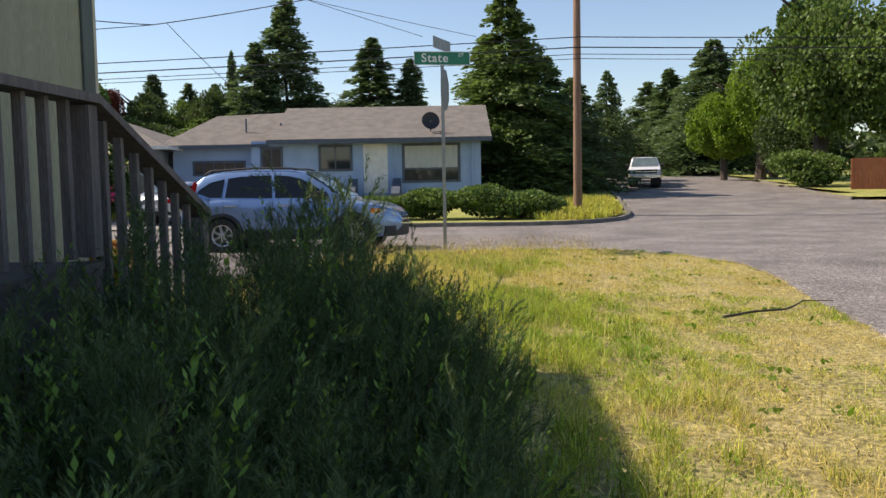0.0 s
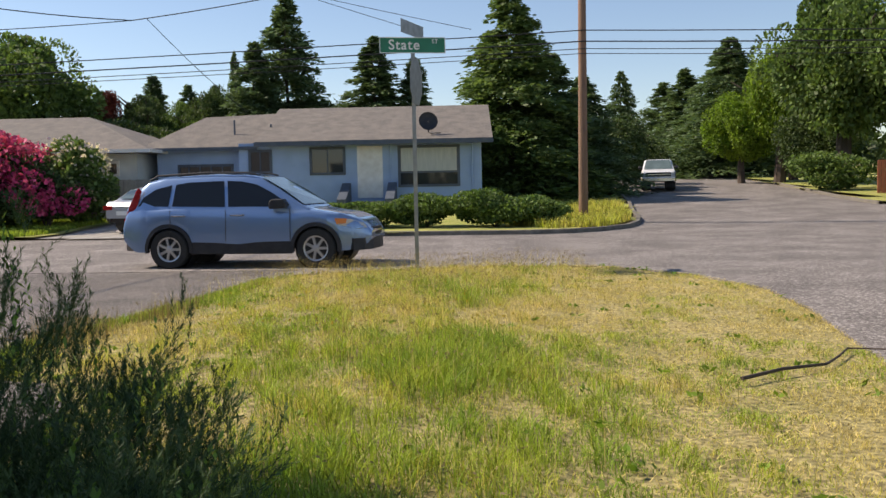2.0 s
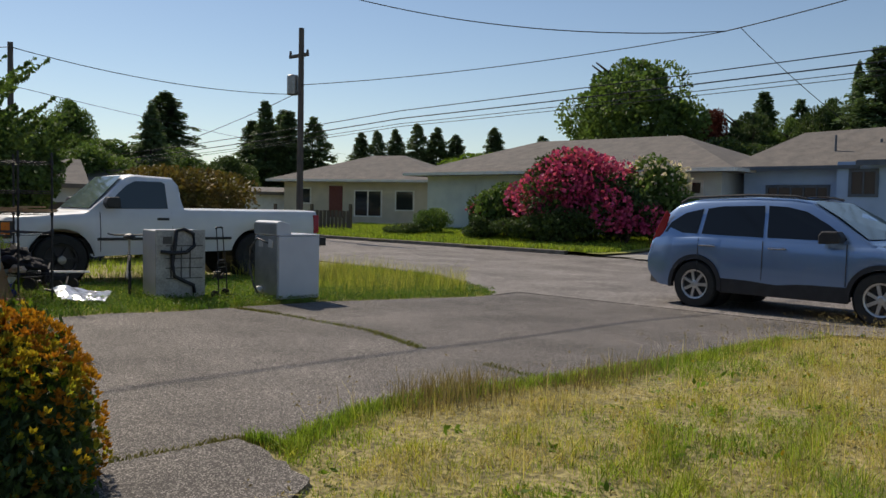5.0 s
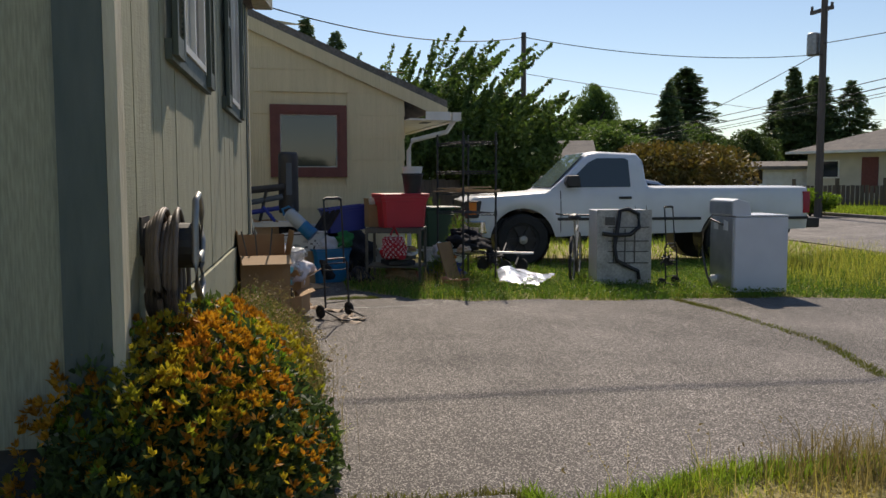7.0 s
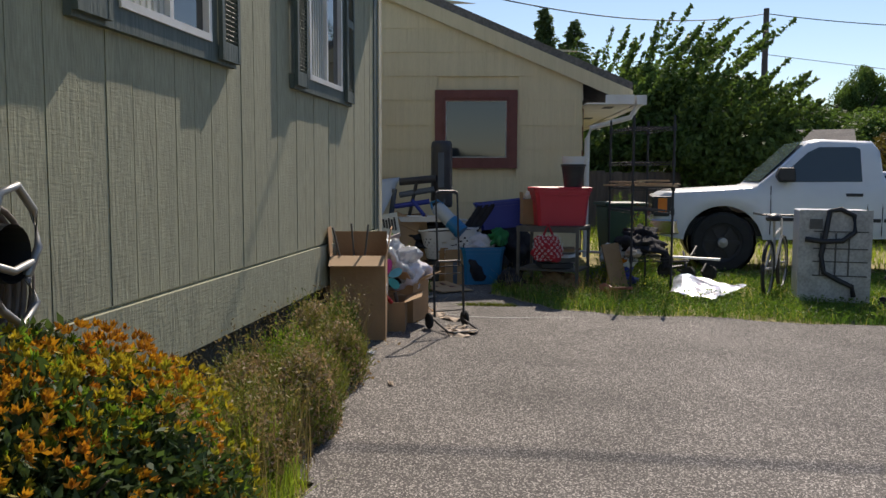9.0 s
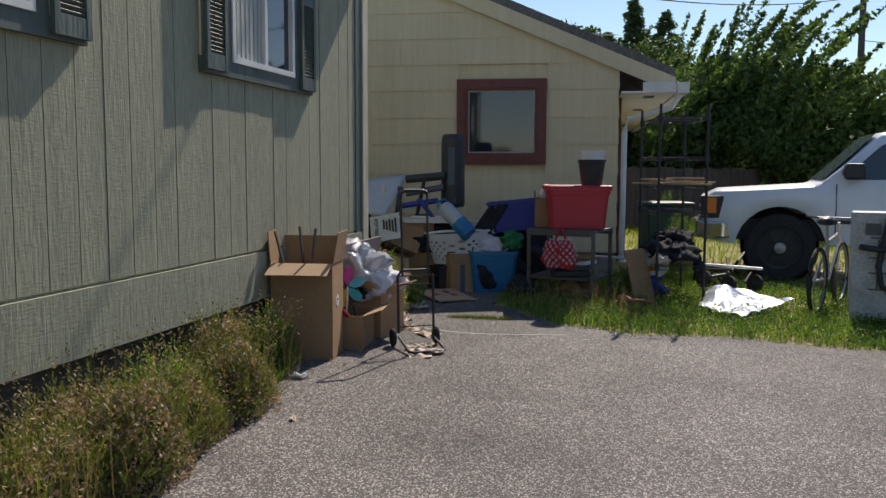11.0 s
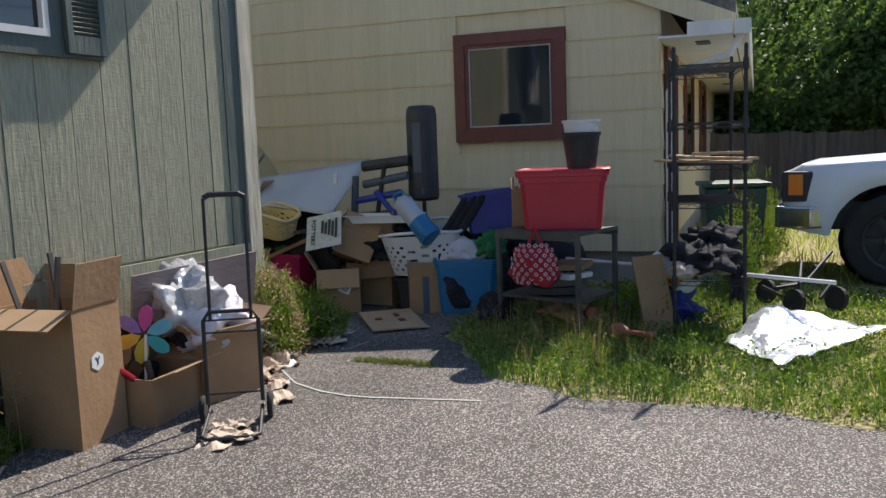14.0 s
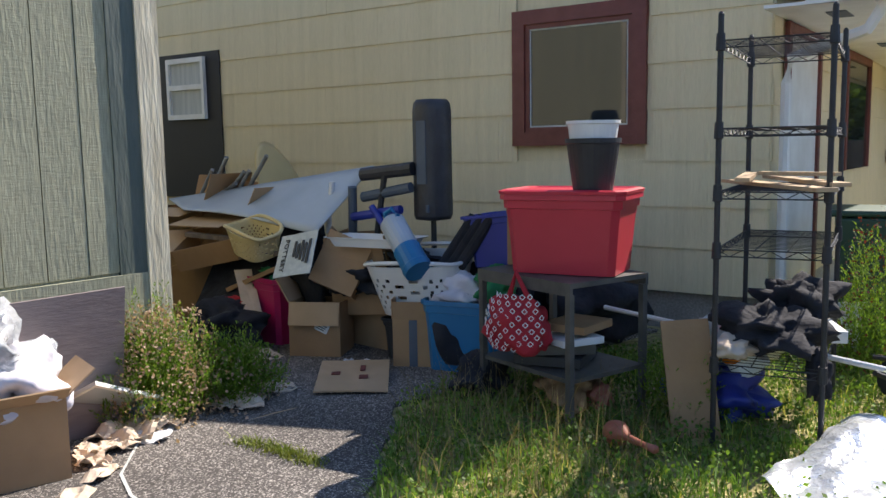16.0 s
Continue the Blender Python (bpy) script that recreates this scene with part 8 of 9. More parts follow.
for k, (x, y, w, d, a) in enumerate(((-9.67, 5.94, 0.24, 0.16, 30), (-9.66, 6.33, 0.22, 0.22, -20), (-9.20, 6.95, 0.17, 0.20, 55), (-8.35, 7.0, 0.26, 0.18, 40), (-9.89, 5.73, 0.2, 0.16, 45), (-7.92, 7.23, 0.20, 0.12, 30), (-9.85, 6.98, 0.12, 0.16, 10), (-7.7, 7.38, 0.22, 0.12, 40), (-6.45, 6.75, 0.15, 0.09, 30), (-6.3, 6.85, 0.1, 0.08, 75), (-7.05, 7.45, 0.26, 0.15, 10), (-5.5, 7.1, 0.09, 0.03, 12))):
    flat_sheet("paper", x, y, G0(x, y) + 0.008, w, d, a, M["paper_tan"] if k % 3 else M["white_plastic"], "torn scrap of paper on the asphalt", "paper", th=0.002, seed=k, amp=0.04, group="paper scraps")
for k, (x, y, s) in enumerate(((-8.84, 6.98, 0.09), (-8.90, 7.06, 0.08), (-8.45, 6.90, 0.11), (-8.24, 6.94, 0.12), (-8.10, 7.02, 0.10), (-8.33, 6.86, 0.12), (-7.98, 7.08, 0.08), (-7.1, 7.50, 0.08), (-7.20, 7.42, 0.07))):
    t = thing("paper", "crumpled brown packing paper on the asphalt", "paper", "crumpled packing paper", at=(x, y, G0(x, y) + 0.012), turn=40 * k)

    def crease(u, v):
        q = Vector((u * 2.6 + k, v * 2.0, k * 0.7))
        fold = abs(noise.noise(q)) * 1.4 + 0.35 * abs(noise.noise(q * 2.7))
        return ((u - 0.5) * s * 2.6 * (1 - 0.3 * abs(noise.noise(q * 1.3))), (v - 0.5) * s * 1.5 + 0.04 * noise.noise(q * 1.7), s * 0.5 * fold)
    o = part("sheet", patch_grid(crease, 16, 12), M["paper_tan"], t)
    th_ = o.modifiers.new("thickness", "SOLIDIFY")
    th_.thickness = 0.0025
# picture frame and dark cloth on the ground
t = thing("picture_frame", "pale empty frame lying tilted among weeds", "frame", at=(-8.5, 6.78, 0.2))
t.matrix_world = pose(-8.26, 6.79, 0.29, 0, 0, 8) @ pose(0, 0, 0, 30, -24, 0)
bm = bm_new()
for a, b in (((-0.22, -0.15), (0.22, -0.13)), ((-0.22, 0.13), (0.22, 0.15)), ((-0.22, -0.13), (-0.2, 0.13)), ((0.2, -0.13), (0.22, 0.13))):
    box(bm, (*a, 0), (*b, 0.02))
part("rim", bm, M["white"], t)
bm = bm_new()
box(bm, (-0.2, -0.13, 0.005), (0.2, 0.13, 0.010))
part("pane", bm, M["panel_grey"], t)
crumpled("dark_sock", -8.42, 6.84, 0.22, 0.12, 0.06, 0.04, M["blue_dark"], "dark grey sock on a scrap of card", "clothes", 45, 30)

# loose stuff of the heap
for k, (x, y, z, sx, sy, sz, mm, nm, lb, cat) in enumerate((
        (-10.12, 6.06, 0.54, 0.13, 0.14, 0.09, "cloth_green", "green_bag", "pale green bag in a magenta tub", "bag"),
        (-10.15, 7.58, 0.50, 0.14, 0.18, 0.12, "cloth_white", "white_clothes", "white and pink clothes in a blue tub", "clothes"),
        (-10.14, 7.80, 0.58, 0.10, 0.12, 0.12, "cloth_green", "green_cloth", "bunched green cloth on a tub", "clothes"),
        (-10.45, 7.55, 0.15, 0.32, 0.4, 0.34, "cloth_dark", "dark_clothes", "heap of dark clothes behind tubs", "clothes"),
        (-10.25, 6.75, 0.50, 0.25, 0.3, 0.16, "cloth_dark", "dark_clothes", "dark clothes among boxes", "clothes"),
        (-9.74, 5.92, 0.19, 0.24, 0.3, 0.16, "cloth_dark", "dark_clothes", "black clothes on the asphalt", "clothes"),
        (-9.86, 5.90, 0.36, 0.10, 0.12, 0.07, "cloth_red", "red_bag", "small red bag in a heap", "bag"),
        (-9.44, 5.74, 0.19, 0.15, 0.1, 0.06, "cloth_white", "grey_shoe", "pale shoe on the asphalt", "shoe"),
        # Added near-black filler: the lump under the blue tub darkens that hollow.
        (-11.0, 7.9, 0.12, 0.35, 0.45, 0.4, "cloth_dark", "dark_clothes", "near-black filler lump under a blue tub", "clothes"),
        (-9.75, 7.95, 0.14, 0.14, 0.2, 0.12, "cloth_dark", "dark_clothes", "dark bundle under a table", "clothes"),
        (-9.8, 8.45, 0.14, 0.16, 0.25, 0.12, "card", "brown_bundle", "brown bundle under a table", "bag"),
        # Added near-black filler that darkens the inside of the heap.
        (-10.35, 6.0, 0.16, 0.25, 0.5, 0.45, "cloth_dark", "dark_clothes", "near-black filler lump inside a heap", "clothes"),
        (-10.25, 7.10, 0.70, 0.13, 0.2, 0.08, "cloth_dark", "dark_clothes", "dark clothes in a laundry basket", "clothes"))):
    crumpled(nm, x, y, z, sx, sy, sz, M[mm], lb, cat, 50 + k, 30 * k, rough=0.3)
# blue vacuum canister, white tray with blue exercise frame, rolls
t = thing("blue_vacuum", "blue and grey vacuum canister lying in a laundry basket", "vacuum cleaner", at=(-10.45, 6.9, 0.72))
t.matrix_world = pose(-9.99, 7.27, 0.87, 0, 0, -112) @ pose(0, 0, 0, 0, 48, 0)
bm = bm_new()
lathe(bm, [(0.085, -0.18), (0.09, -0.14), (0.085, -0.13), (0.085, 0.0)], 20)
part("base", bm, M["blue_plastic"], t, smooth=False)
bm = bm_new()
lathe(bm, [(0.08, 0.0), (0.08, 0.22), (0.05, 0.25)], 20)
part("canister", bm, M["panel_grey"], t)
bm = bm_new()
tube(bm, [(0.06, 0, 0.25), (0.02, 0, 0.32), (-0.06, 0, 0.28), (-0.08, 0, 0.2)], 0.015, 8)
part("handle", bm, M["blue_plastic"], t)
t = thing("exercise_frame", "folded blue exercise machine with padded arms on a heap", "exercise machine", at=(-10.33, 6.76, 1.0))
for a, b, r_, mm in (((0, -0.2, -0.1), (0.05, -0.15, 0.22), 0.03, "blue_dark"), ((0, -0.1, 0.15), (0, 0.3, 0.22), 0.035, "blue_dark"), ((0.05, -0.15, 0.02), (0.05, 0.25, 0.08), 0.03, "navy"), ((0, 0.0, -0.15), (0.02, 0.1, 0.3), 0.02, "black"), ((0, -0.1, 0.3), (0, 0.32, 0.34), 0.045, "leather"), ((0.05, -0.38, -0.1), (0.05, -0.33, 0.25), 0.018, "white_plastic"), ((0.1, 0.25, -0.15), (0.1, 0.05, 0.1), 0.022, "navy")):
    bm = bm_new()
    tube(bm, [a, tuple((p + q) / 2 for p, q in zip(a, b)), b], r_, 10)
    part("bar" if r_ < 0.04 else "pad", bm, M[mm], t)
tote("white_tray", -10.12, 6.93, 0.86, 0.28, 0.6, 0.06, 8, "white_plastic", "white moulded tray on a heap", lid=False, cat="tray")
t = thing("black_roll", "dark rolled mat leaning in a laundry basket", "mat", at=(-10.15, 7.52, 0.76))
bm = bm_new()
for k in range(3):
    tube(bm, [(0, -0.1 + 0.06 * k, 0), (-0.05, 0.1 + 0.06 * k, 0.3)], 0.035, 10)
part("roll", bm, M["cloth_dark"], t)
t = thing("broken_shelf", "grey metal scraps sticking out of a heap", "scrap", at=(-10.47, 5.14, 1.11))
for k in range(6):
    bm = bm_new()
    rr = random.Random(k)
    tube(bm, [(0, -0.3 + 0.1 * k, 0), (0.05 * rr.random(), 0.15 * rr.random() - 0.2 + 0.12 * k, 0.28 * rr.random() + 0.1)], 0.016, 6)
    part("bar", bm, M["galv"], t)
t = thing("foam_board", "pale yellow board edge rising behind a heap", "board", at=(-11.5, 4.9, 1.0))
t.matrix_world = pose(-10.81, 5.53, 0.98, 0, 78, 90) @ pose(0, 0, 0, 0, 0, 20)
bm = bm_new()
lathe(bm, [(0.01, -0.01), (0.5, -0.012), (0.55, 0.0), (0.5, 0.012), (0.01, 0.01)], 28)
for v in bm.verts:
    v.co.x *= 1.1
    v.co.y *= 0.45
part("board", bm, M["yellow_plastic"], t, smooth=True)
for k, (y, z, a) in enumerate(((5.2, 0.62, 8), (5.4, 0.5, 22), (5.0, 0.75, -5), (4.8, 0.6, 15))):
    t = thing("timber", "brown timber offcut in a heap", "wood", "timber offcuts in the heap", at=(-10.7, y, z))
    t.matrix_world = pose(-9.99, 1.44 + 0.86 * y, 0.2 + 0.86 * z, a, 0, 10 * k)
    bm = bm_new()
    box(bm, (-0.04, -0.35, 0), (0.04, 0.35, 0.03))
    part("plank", bm, M["card"] if k % 2 else M["fence"], t)
flat_sheet("olive_sheet", -9.95, 5.72, 0.52, 0.5, 0.5, 10, M["cloth_dark"], "dark olive sheet in a heap", "board", tilt=(10, 50))
flat_sheet("cream_card", -9.90, 5.98, 0.50, 0.42, 0.12, 60, M["paper_tan"], "strip of pale card in a heap", "cardboard", tilt=(0, 45))

# ---- cardboard boxes against the green wall ----
bx1 = open_box("tall_carton", -6.93, 6.70, 0.13, 0.32, 0.41, 0.66, 4, "tall open brown cardboard box against the wall", (10, 4, 112, 3), fl=0.50)
bm = bm_new()
hexa = [(0.045 * math.cos(a), 0.045 * math.sin(a)) for a in [math.pi / 6 + k * math.pi / 3 for k in range(6)]]
prism(bm, hexa, 0.002, pose(0.02, 0.2065, 0.40, -90, 0, 0))
lb_ = part("label", bm, M["sign_white"], bx1, "white hexagon mark")
lettering("Y", 0.05, pose(0.02, 0.2090, 0.40, 0, 0, 180), bx1, M["black"])
for dx, lean_ in ((-0.08, 4), (0.02, 12), (0.1, -6)):
    t = thing("metal_bar", "thin metal bar standing in a carton", "bar", "bars in the tall carton", at=(-6.93 + dx, 6.69, 0.2))
    t.matrix_world = pose(-6.93 + dx, 6.69, 0.2, lean_, lean_ * 0.6, 0)
    bm = bm_new()
    box(bm, (-0.012, -0.006, 0), (0.012, 0.006, 0.82))
    part("bar", bm, M["steel_dark"], t)
t = thing("taupe_board", "dark taupe board leaning on the wall", "board", at=(-7.6, WY(-7.6) + 0.02, 0.14))
t.matrix_world = pose(-7.85, WY(-7.85) + 0.17, 0.14, -8, 0, WANG)
bm = bm_new()
box(bm, (-0.50, 0, 0), (0.50, 0.012, 0.72))
part("board", bm, M["panel_purple"], t)
b2 = open_box("low_carton", -7.32, 6.85, 0.14, 0.40, 0.34, 0.25, 3, "low brown cardboard box of toys with red-handled tools", (70, 30, None, 60), fl=0.4)
b3 = open_box("square_carton", -7.72, 6.97, 0.14, 0.34, 0.30, 0.36, -18, "brown cardboard box heaped with clothes", (60, 40, 50, 50), fl=0.45)
crumpled("white_clothes", -7.72, 6.97, 0.42, 0.23, 0.19, 0.16, M["cloth_white"], "white clothes spilling from a clear bag on a box", "clothes", 61, 10, rough=0.3)
crumpled("clear_bag", -7.66, 6.86, 0.46, 0.25, 0.20, 0.21, M["film_clear"], "crumpled clear plastic bag over white clothes", "bag", 62, 20, rough=0.4)
crumpled("dark_shoe", -7.58, 6.92, 0.44, 0.10, 0.07, 0.06, M["cloth_dark"], "dark bundle in a plastic bag", "clothes", 63)
# pinwheel flower
pw = thing("pinwheel", "toy pinwheel flower with petals of five colours in a carton", "toy", at=(-7.30, 6.86, 0.43))
pw.matrix_world = pose(-7.30, 6.86, 0.40) @ Matrix.Scale(1.2, 4)
pcol = [("petal_yellow", (0.65, 0.42, 0.05)), ("petal_lime", (0.48, 0.45, 0.04)), ("petal_teal", (0.03, 0.38, 0.42)), ("petal_blue", (0.12, 0.45, 0.60)), ("petal_pink", (0.50, 0.06, 0.30)), ("petal_violet", (0.22, 0.16, 0.50))]
for k, (nm, c) in enumerate(pcol):
    M[nm] = mat(nm, c, 0.4, tuple(v * 0.8 for v in c), 20)
    bm = bm_new()
    pts = [(0.012, 0), (0.04, 0.022), (0.08, 0.03), (0.11, 0.022), (0.125, 0.0), (0.11, -0.022), (0.08, -0.03), (0.04, -0.022)]
    prism(bm, pts, 0.004, pose(0, 0, 0.14, 90, 0, 121) @ pose(0, 0, 0, 0, 0, 180 + 60 * k + 20))
    part("petal", bm, M[nm], pw)
bm = bm_new()
tube(bm, [(0, 0.01, 0.14), (0.02, 0.0, -0.15)], 0.006, 6)
part("stick", bm, M["white_plastic"], pw)
for k, (a, b, mm) in enumerate((((-7.05, 6.86, 0.48), (-7.16, 6.94, 0.36), "lamp_red"), ((-7.16, 6.94, 0.36), (-7.19, 6.99, 0.26), "lamp_red"), ((-7.21, 6.94, 0.46), (-7.22, 6.97, 0.32), "black"), ((-7.22, 6.97, 0.32), (-7.23, 6.99, 0.18), "galv"))):
    t = thing("garden_tool", "small hand tool with a coloured grip in a carton", "tool", "hand tools in the low carton", at=a)
    bm = bm_new()
    tube(bm, [(0, 0, 0), tuple(q - p for p, q in zip(a, b))], 0.016 if mm != "galv" else 0.006, 8)
    part("grip", bm, M[mm], t)
pail("black_tin", -7.36, 6.82, 0.34, 0.08, 0.08, 0.09, M["black"], "round black tin in a carton", "tin", (70, 0))

# ---- folding luggage cart ----


def luggage_cart(x, y, turn, label, h=1.08):
    t = thing("luggage_cart", label, "luggage cart", "folding luggage carts", at=(x, y, G0(x, y)), turn=turn)
    w = 0.112
    bm = bm_new()
    for s in (-1, 1):
        tube(bm, [(s * w * 0.85, 0, 0.50), (s * w * 0.85, -0.04, h)], 0.008, 8)
    tube(bm, [(-w * 0.85, -0.04, h), (-w * 0.6, -0.045, h + 0.015), (w * 0.6, -0.045, h + 0.015), (w * 0.85, -0.04, h)], 0.014, 8)
    part("handle", bm, M["black"], t, "black telescopic handle")
    bm = bm_new()
    tube(bm, [(-w * 1.15, 0.02, 0.10), (-w * 1.15, 0.0, 0.50), (-w * 0.9, 0, 0.54), (w * 0.9, 0, 0.54), (w * 1.15, 0, 0.50), (w * 1.15, 0.02, 0.10)], 0.010, 8)
    for z in (0.50, 0.44, 0.14):
        tube(bm, [(-w * 1.1, 0, z), (w * 1.1, 0, z)], 0.005, 6)
    part("frame", bm, M["black"], t)
    bm = bm_new()
    tube(bm, [(-w * 1.1, 0.0, 0.07), (-w * 1.15, 0.28, 0.02), (-w * 0.9, 0.31, 0.02), (w * 0.9, 0.31, 0.02), (w * 1.15, 0.28, 0.02), (w * 1.1, 0.0, 0.07)], 0.009, 8)
    part("toe_bar", bm, M["black"], t)
    for s in (-1, 1):
        bm = bm_new()
        lathe(bm, [(0.01, -0.012), (0.06, -0.012), (0.065, 0), (0.06, 0.012), (0.01, 0.012)], 20, pose(s * (w * 1.15 + 0.03), -0.02, 0.065, 0, 90, 0))
        part("wheel", bm, M["tyre"], t)
    return t


luggage_cart(-7.32, 7.36, -62, "black folding luggage cart standing on the driveway")
luggage_cart(-9.0, 11.68, -60, "old folding luggage cart standing in grass between appliances", 0.98)
t = thing("elastic_cords", "bundle of black elastic cords on a cart", "cord", at=(-9.05, 11.68, 0.35))
bm = bm_new()
rr = random.Random(8)
for k in range(7):
    tube(bm, [(rr.uniform(-.08, .08), rr.uniform(-.08, .08), rr.uniform(0, .15)) for q in range(5)], 0.008, 5)
part("cord", bm, M["black"], t)

# ---- appliances ----
wa = thing("washing_machine", "white top-loading washer seen from its metal back with loose hoses", "washing machine", at=(-8.50, 12.40, G0(-8.6, 12.3)), turn=-9)
# its own frame: front to +y, back to -y, standing 0.69 wide
bm = bm_new()
box(bm, (-0.33, -0.30, 0.03), (0.35, 0.34, 0.90))
part("cabinet", bm, M["appliance"], wa, bevel=0.012)
bm = bm_new()
box(bm, (-0.33, -0.30, 0.905), (0.352, 0.345, 0.925))
part("lid", bm, M["appliance"], wa, bevel=0.006)
bm = bm_new()
prism(bm, [(-0.325, 0.91), (-0.325, 1.09), (-0.26, 1.11), (-0.13, 1.07), (-0.10, 0.925)], 0.66, Matrix(((0, 0, 1, -0.32), (1, 0, 0, 0), (0, 1, 0, 0), (0, 0, 0, 1))))
part("console", bm, M["appliance"], wa, bevel=0.01)
bm = bm_new()
box(bm, (-0.31, -0.318, 0.05), (0.33, -0.302, 0.89))
box(bm, (-0.31, -0.335, 0.93), (0.33, -0.327, 1.07))
part("back_panel", bm, M["zinc"], wa, "bare zinc back panel")
for x in (-0.12, 0.16):
    bm = bm_new()
    prism(bm, [(-0.06, 0), (0.06, 0), (0.07, 0.1), (-0.05, 0.12)], 0.008, pose(x, -0.325, 0.74, 90, 0, 0))
    part("sticker", bm, M["white_plastic"], wa, "blank white sticker")
bm = bm_new()
tube(bm, [(0.1, -0.33, 0.80), (-0.05, -0.42, 0.86), (-0.18, -0.46, 0.72), (-0.2, -0.46, 0.45), (-0.1, -0.44, 0.2), (0.02, -0.42, 0.06)], 0.014, 8)
part("hose", bm, M["steel_dark"], wa, "grey hose hanging behind", smooth=True)
bm = bm_new()
lathe(bm, [(0.05, 0), (0.05, 0.05), (0.035, 0.07)], 16, pose(-0.12, -0.32, 0.14, 90, 0, 0))
part("outlet", bm, M["white_plastic"], wa)

dy = thing("old_dryer", "worn white appliance with its ribbed back showing and a black hose", "dryer", at=(-9.16, 11.13, G0(-9.2, 11.1)), turn=-14)
bm = bm_new()
box(bm, (-0.62, -0.33, 0.03), (0.0, 0.33, 0.94))
part("cabinet", bm, M["appliance"], dy, bevel=0.01)
bm = bm_new()
box(bm, (0.002, -0.335, 0.03), (0.018, 0.335, 0.95))
part("back_panel", bm, M["appliance_back"], dy, "stained ribbed back panel")
for y in (-0.14, 0.0, 0.12):
    bm = bm_new()
    box(bm, (0.0185, y, 0.30), (0.030, y + 0.014, 0.72))
    part("rib", bm, M["steel_dark"], dy)
for z in (0.29, 0.43, 0.56, 0.73):
    bm = bm_new()
    box(bm, (0.0185, -0.20, z), (0.029, 0.30, z + 0.012))
    part("rib", bm, M["steel_dark"], dy)
bm = bm_new()
box(bm, (0.0185, -0.24, 0.76), (0.030, -0.12, 0.86))
part("outlet_plate", bm, M["steel_dark"], dy)
bm = bm_new()
tube(bm, [(0.05, -0.28, 0.66), (0.08, -0.12, 0.64), (0.08, 0.06, 0.65), (0.07, 0.17, 0.74), (0.05, 0.16, 0.90), (0.04, 0.04, 0.96), (0.03, -0.06, 0.94), (0.06, -0.09, 0.75), (0.07, -0.13, 0.5), (0.07, -0.1, 0.33), (0.07, 0.05, 0.25), (0.07, 0.16, 0.2), (0.05, 0.18, 0.10)], 0.026, 10)
part("hose", bm, M["black"], dy, "thick black drain hose", smooth=True)
# ---- bicycle ----
bk = thing("bicycle", "old grey bicycle with a black saddle leaning in grass", "bicycle", at=(-9.95, 10.82, G0(-9.7, 10.7)), turn=152)
for x in (-0.42, 0.45):
    w = link_mesh("wheel", bpy.data.meshes.new("wheel"), M["galv"], bk)
    w.location = (x, 0, 0.30)
    bm = bm_new()
    lathe(bm, [(0.015, -0.03), (0.015, 0.03)], 10, pose(0, 0, 0, 90, 0, 0))
    for k in range(14):
        a = 2 * math.pi * k / 14
        tube(bm, [(0, 0.02 * (-1) ** k, 0), (0.27 * math.cos(a), 0, 0.27 * math.sin(a))], 0.0015, 3)
    bm.to_mesh(w.data)
    bm.free()
    for nm, R, rr_, mm in (("tyre", 0.293, 0.020, "tyre"), ("rim", 0.272, 0.010, "galv")):
        bm = bm_new()
        tube(bm, [(R * math.cos(2 * math.pi * k / 30), 0, R * math.sin(2 * math.pi * k / 30)) for k in range(31)], rr_, 7, cap=False)
        part(nm, bm, M[mm], w)
bm = bm_new()
for a, b in (((-0.42, 0.03, 0.30), (-0.1, 0, 0.62)), ((-0.42, 0.03, 0.30), (-0.02, 0, 0.28)), ((-0.02, 0, 0.28), (-0.14, 0, 0.72)), ((-0.02, 0, 0.28), (0.34, 0, 0.62)), ((-0.10, 0, 0.64), (0.32, 0, 0.70)), ((0.45, 0.03, 0.30), (0.34, 0, 0.60)), ((0.34, 0, 0.60), (0.30, 0, 0.80)), ((-0.14, 0, 0.72), (-0.16, 0, 0.80))):
    tube(bm, [a, b], 0.014, 8)
part("frame", bm, M["appliance_back"], bk, "faded grey frame")
bm = bm_new()
tube(bm, [(0.2, -0.28, 0.86), (0.30, -0.2, 0.84), (0.30, 0.2, 0.84), (0.2, 0.28, 0.86)], 0.012, 8)
part("handlebar", bm, M["steel_dark"], bk)
bm = lump(3, 0.14, 0.08, 0.05, 0.05)
o = part("saddle", bm, M["leather"], bk, smooth=True)
o.location = (-0.17, 0, 0.80)
bm = bm_new()
lathe(bm, [(0.01, -0.006), (0.08, -0.004), (0.08, 0.004), (0.01, 0.006)], 20, pose(-0.02, 0.05, 0.28, 90, 0, 0))
part("crank", bm, M["steel_dark"], bk)

# pushchair wreck by the shelf
t = thing("folded_pushchair", "folded black pushchair lying in grass", "pushchair", at=(-10.6, 10.0, 0.14), turn=20)
rr = random.Random(12)
for k in range(12):
    bm = bm_new()
    a = Vector((rr.uniform(-0.25, 0.25), rr.uniform(-0.2, 0.2), rr.uniform(0.02, 0.35)))
    b = a + Vector((rr.uniform(-0.3, 0.3), rr.uniform(-0.3, 0.3), rr.uniform(-0.15, 0.2)))
    tube(bm, [a, b], 0.014, 7)
    part("bar", bm, M["black"], t)
for dx, dy_ in ((-0.2, -0.15), (0.25, -0.12), (0.2, 0.2)):
    bm = bm_new()
    lathe(bm, [(0.02, -0.015), (0.09, -0.018), (0.09, 0.018), (0.02, 0.015)], 18, pose(dx, dy_, 0.12, 80, 10, 20))
    part("wheel", bm, M["tyre"], t)

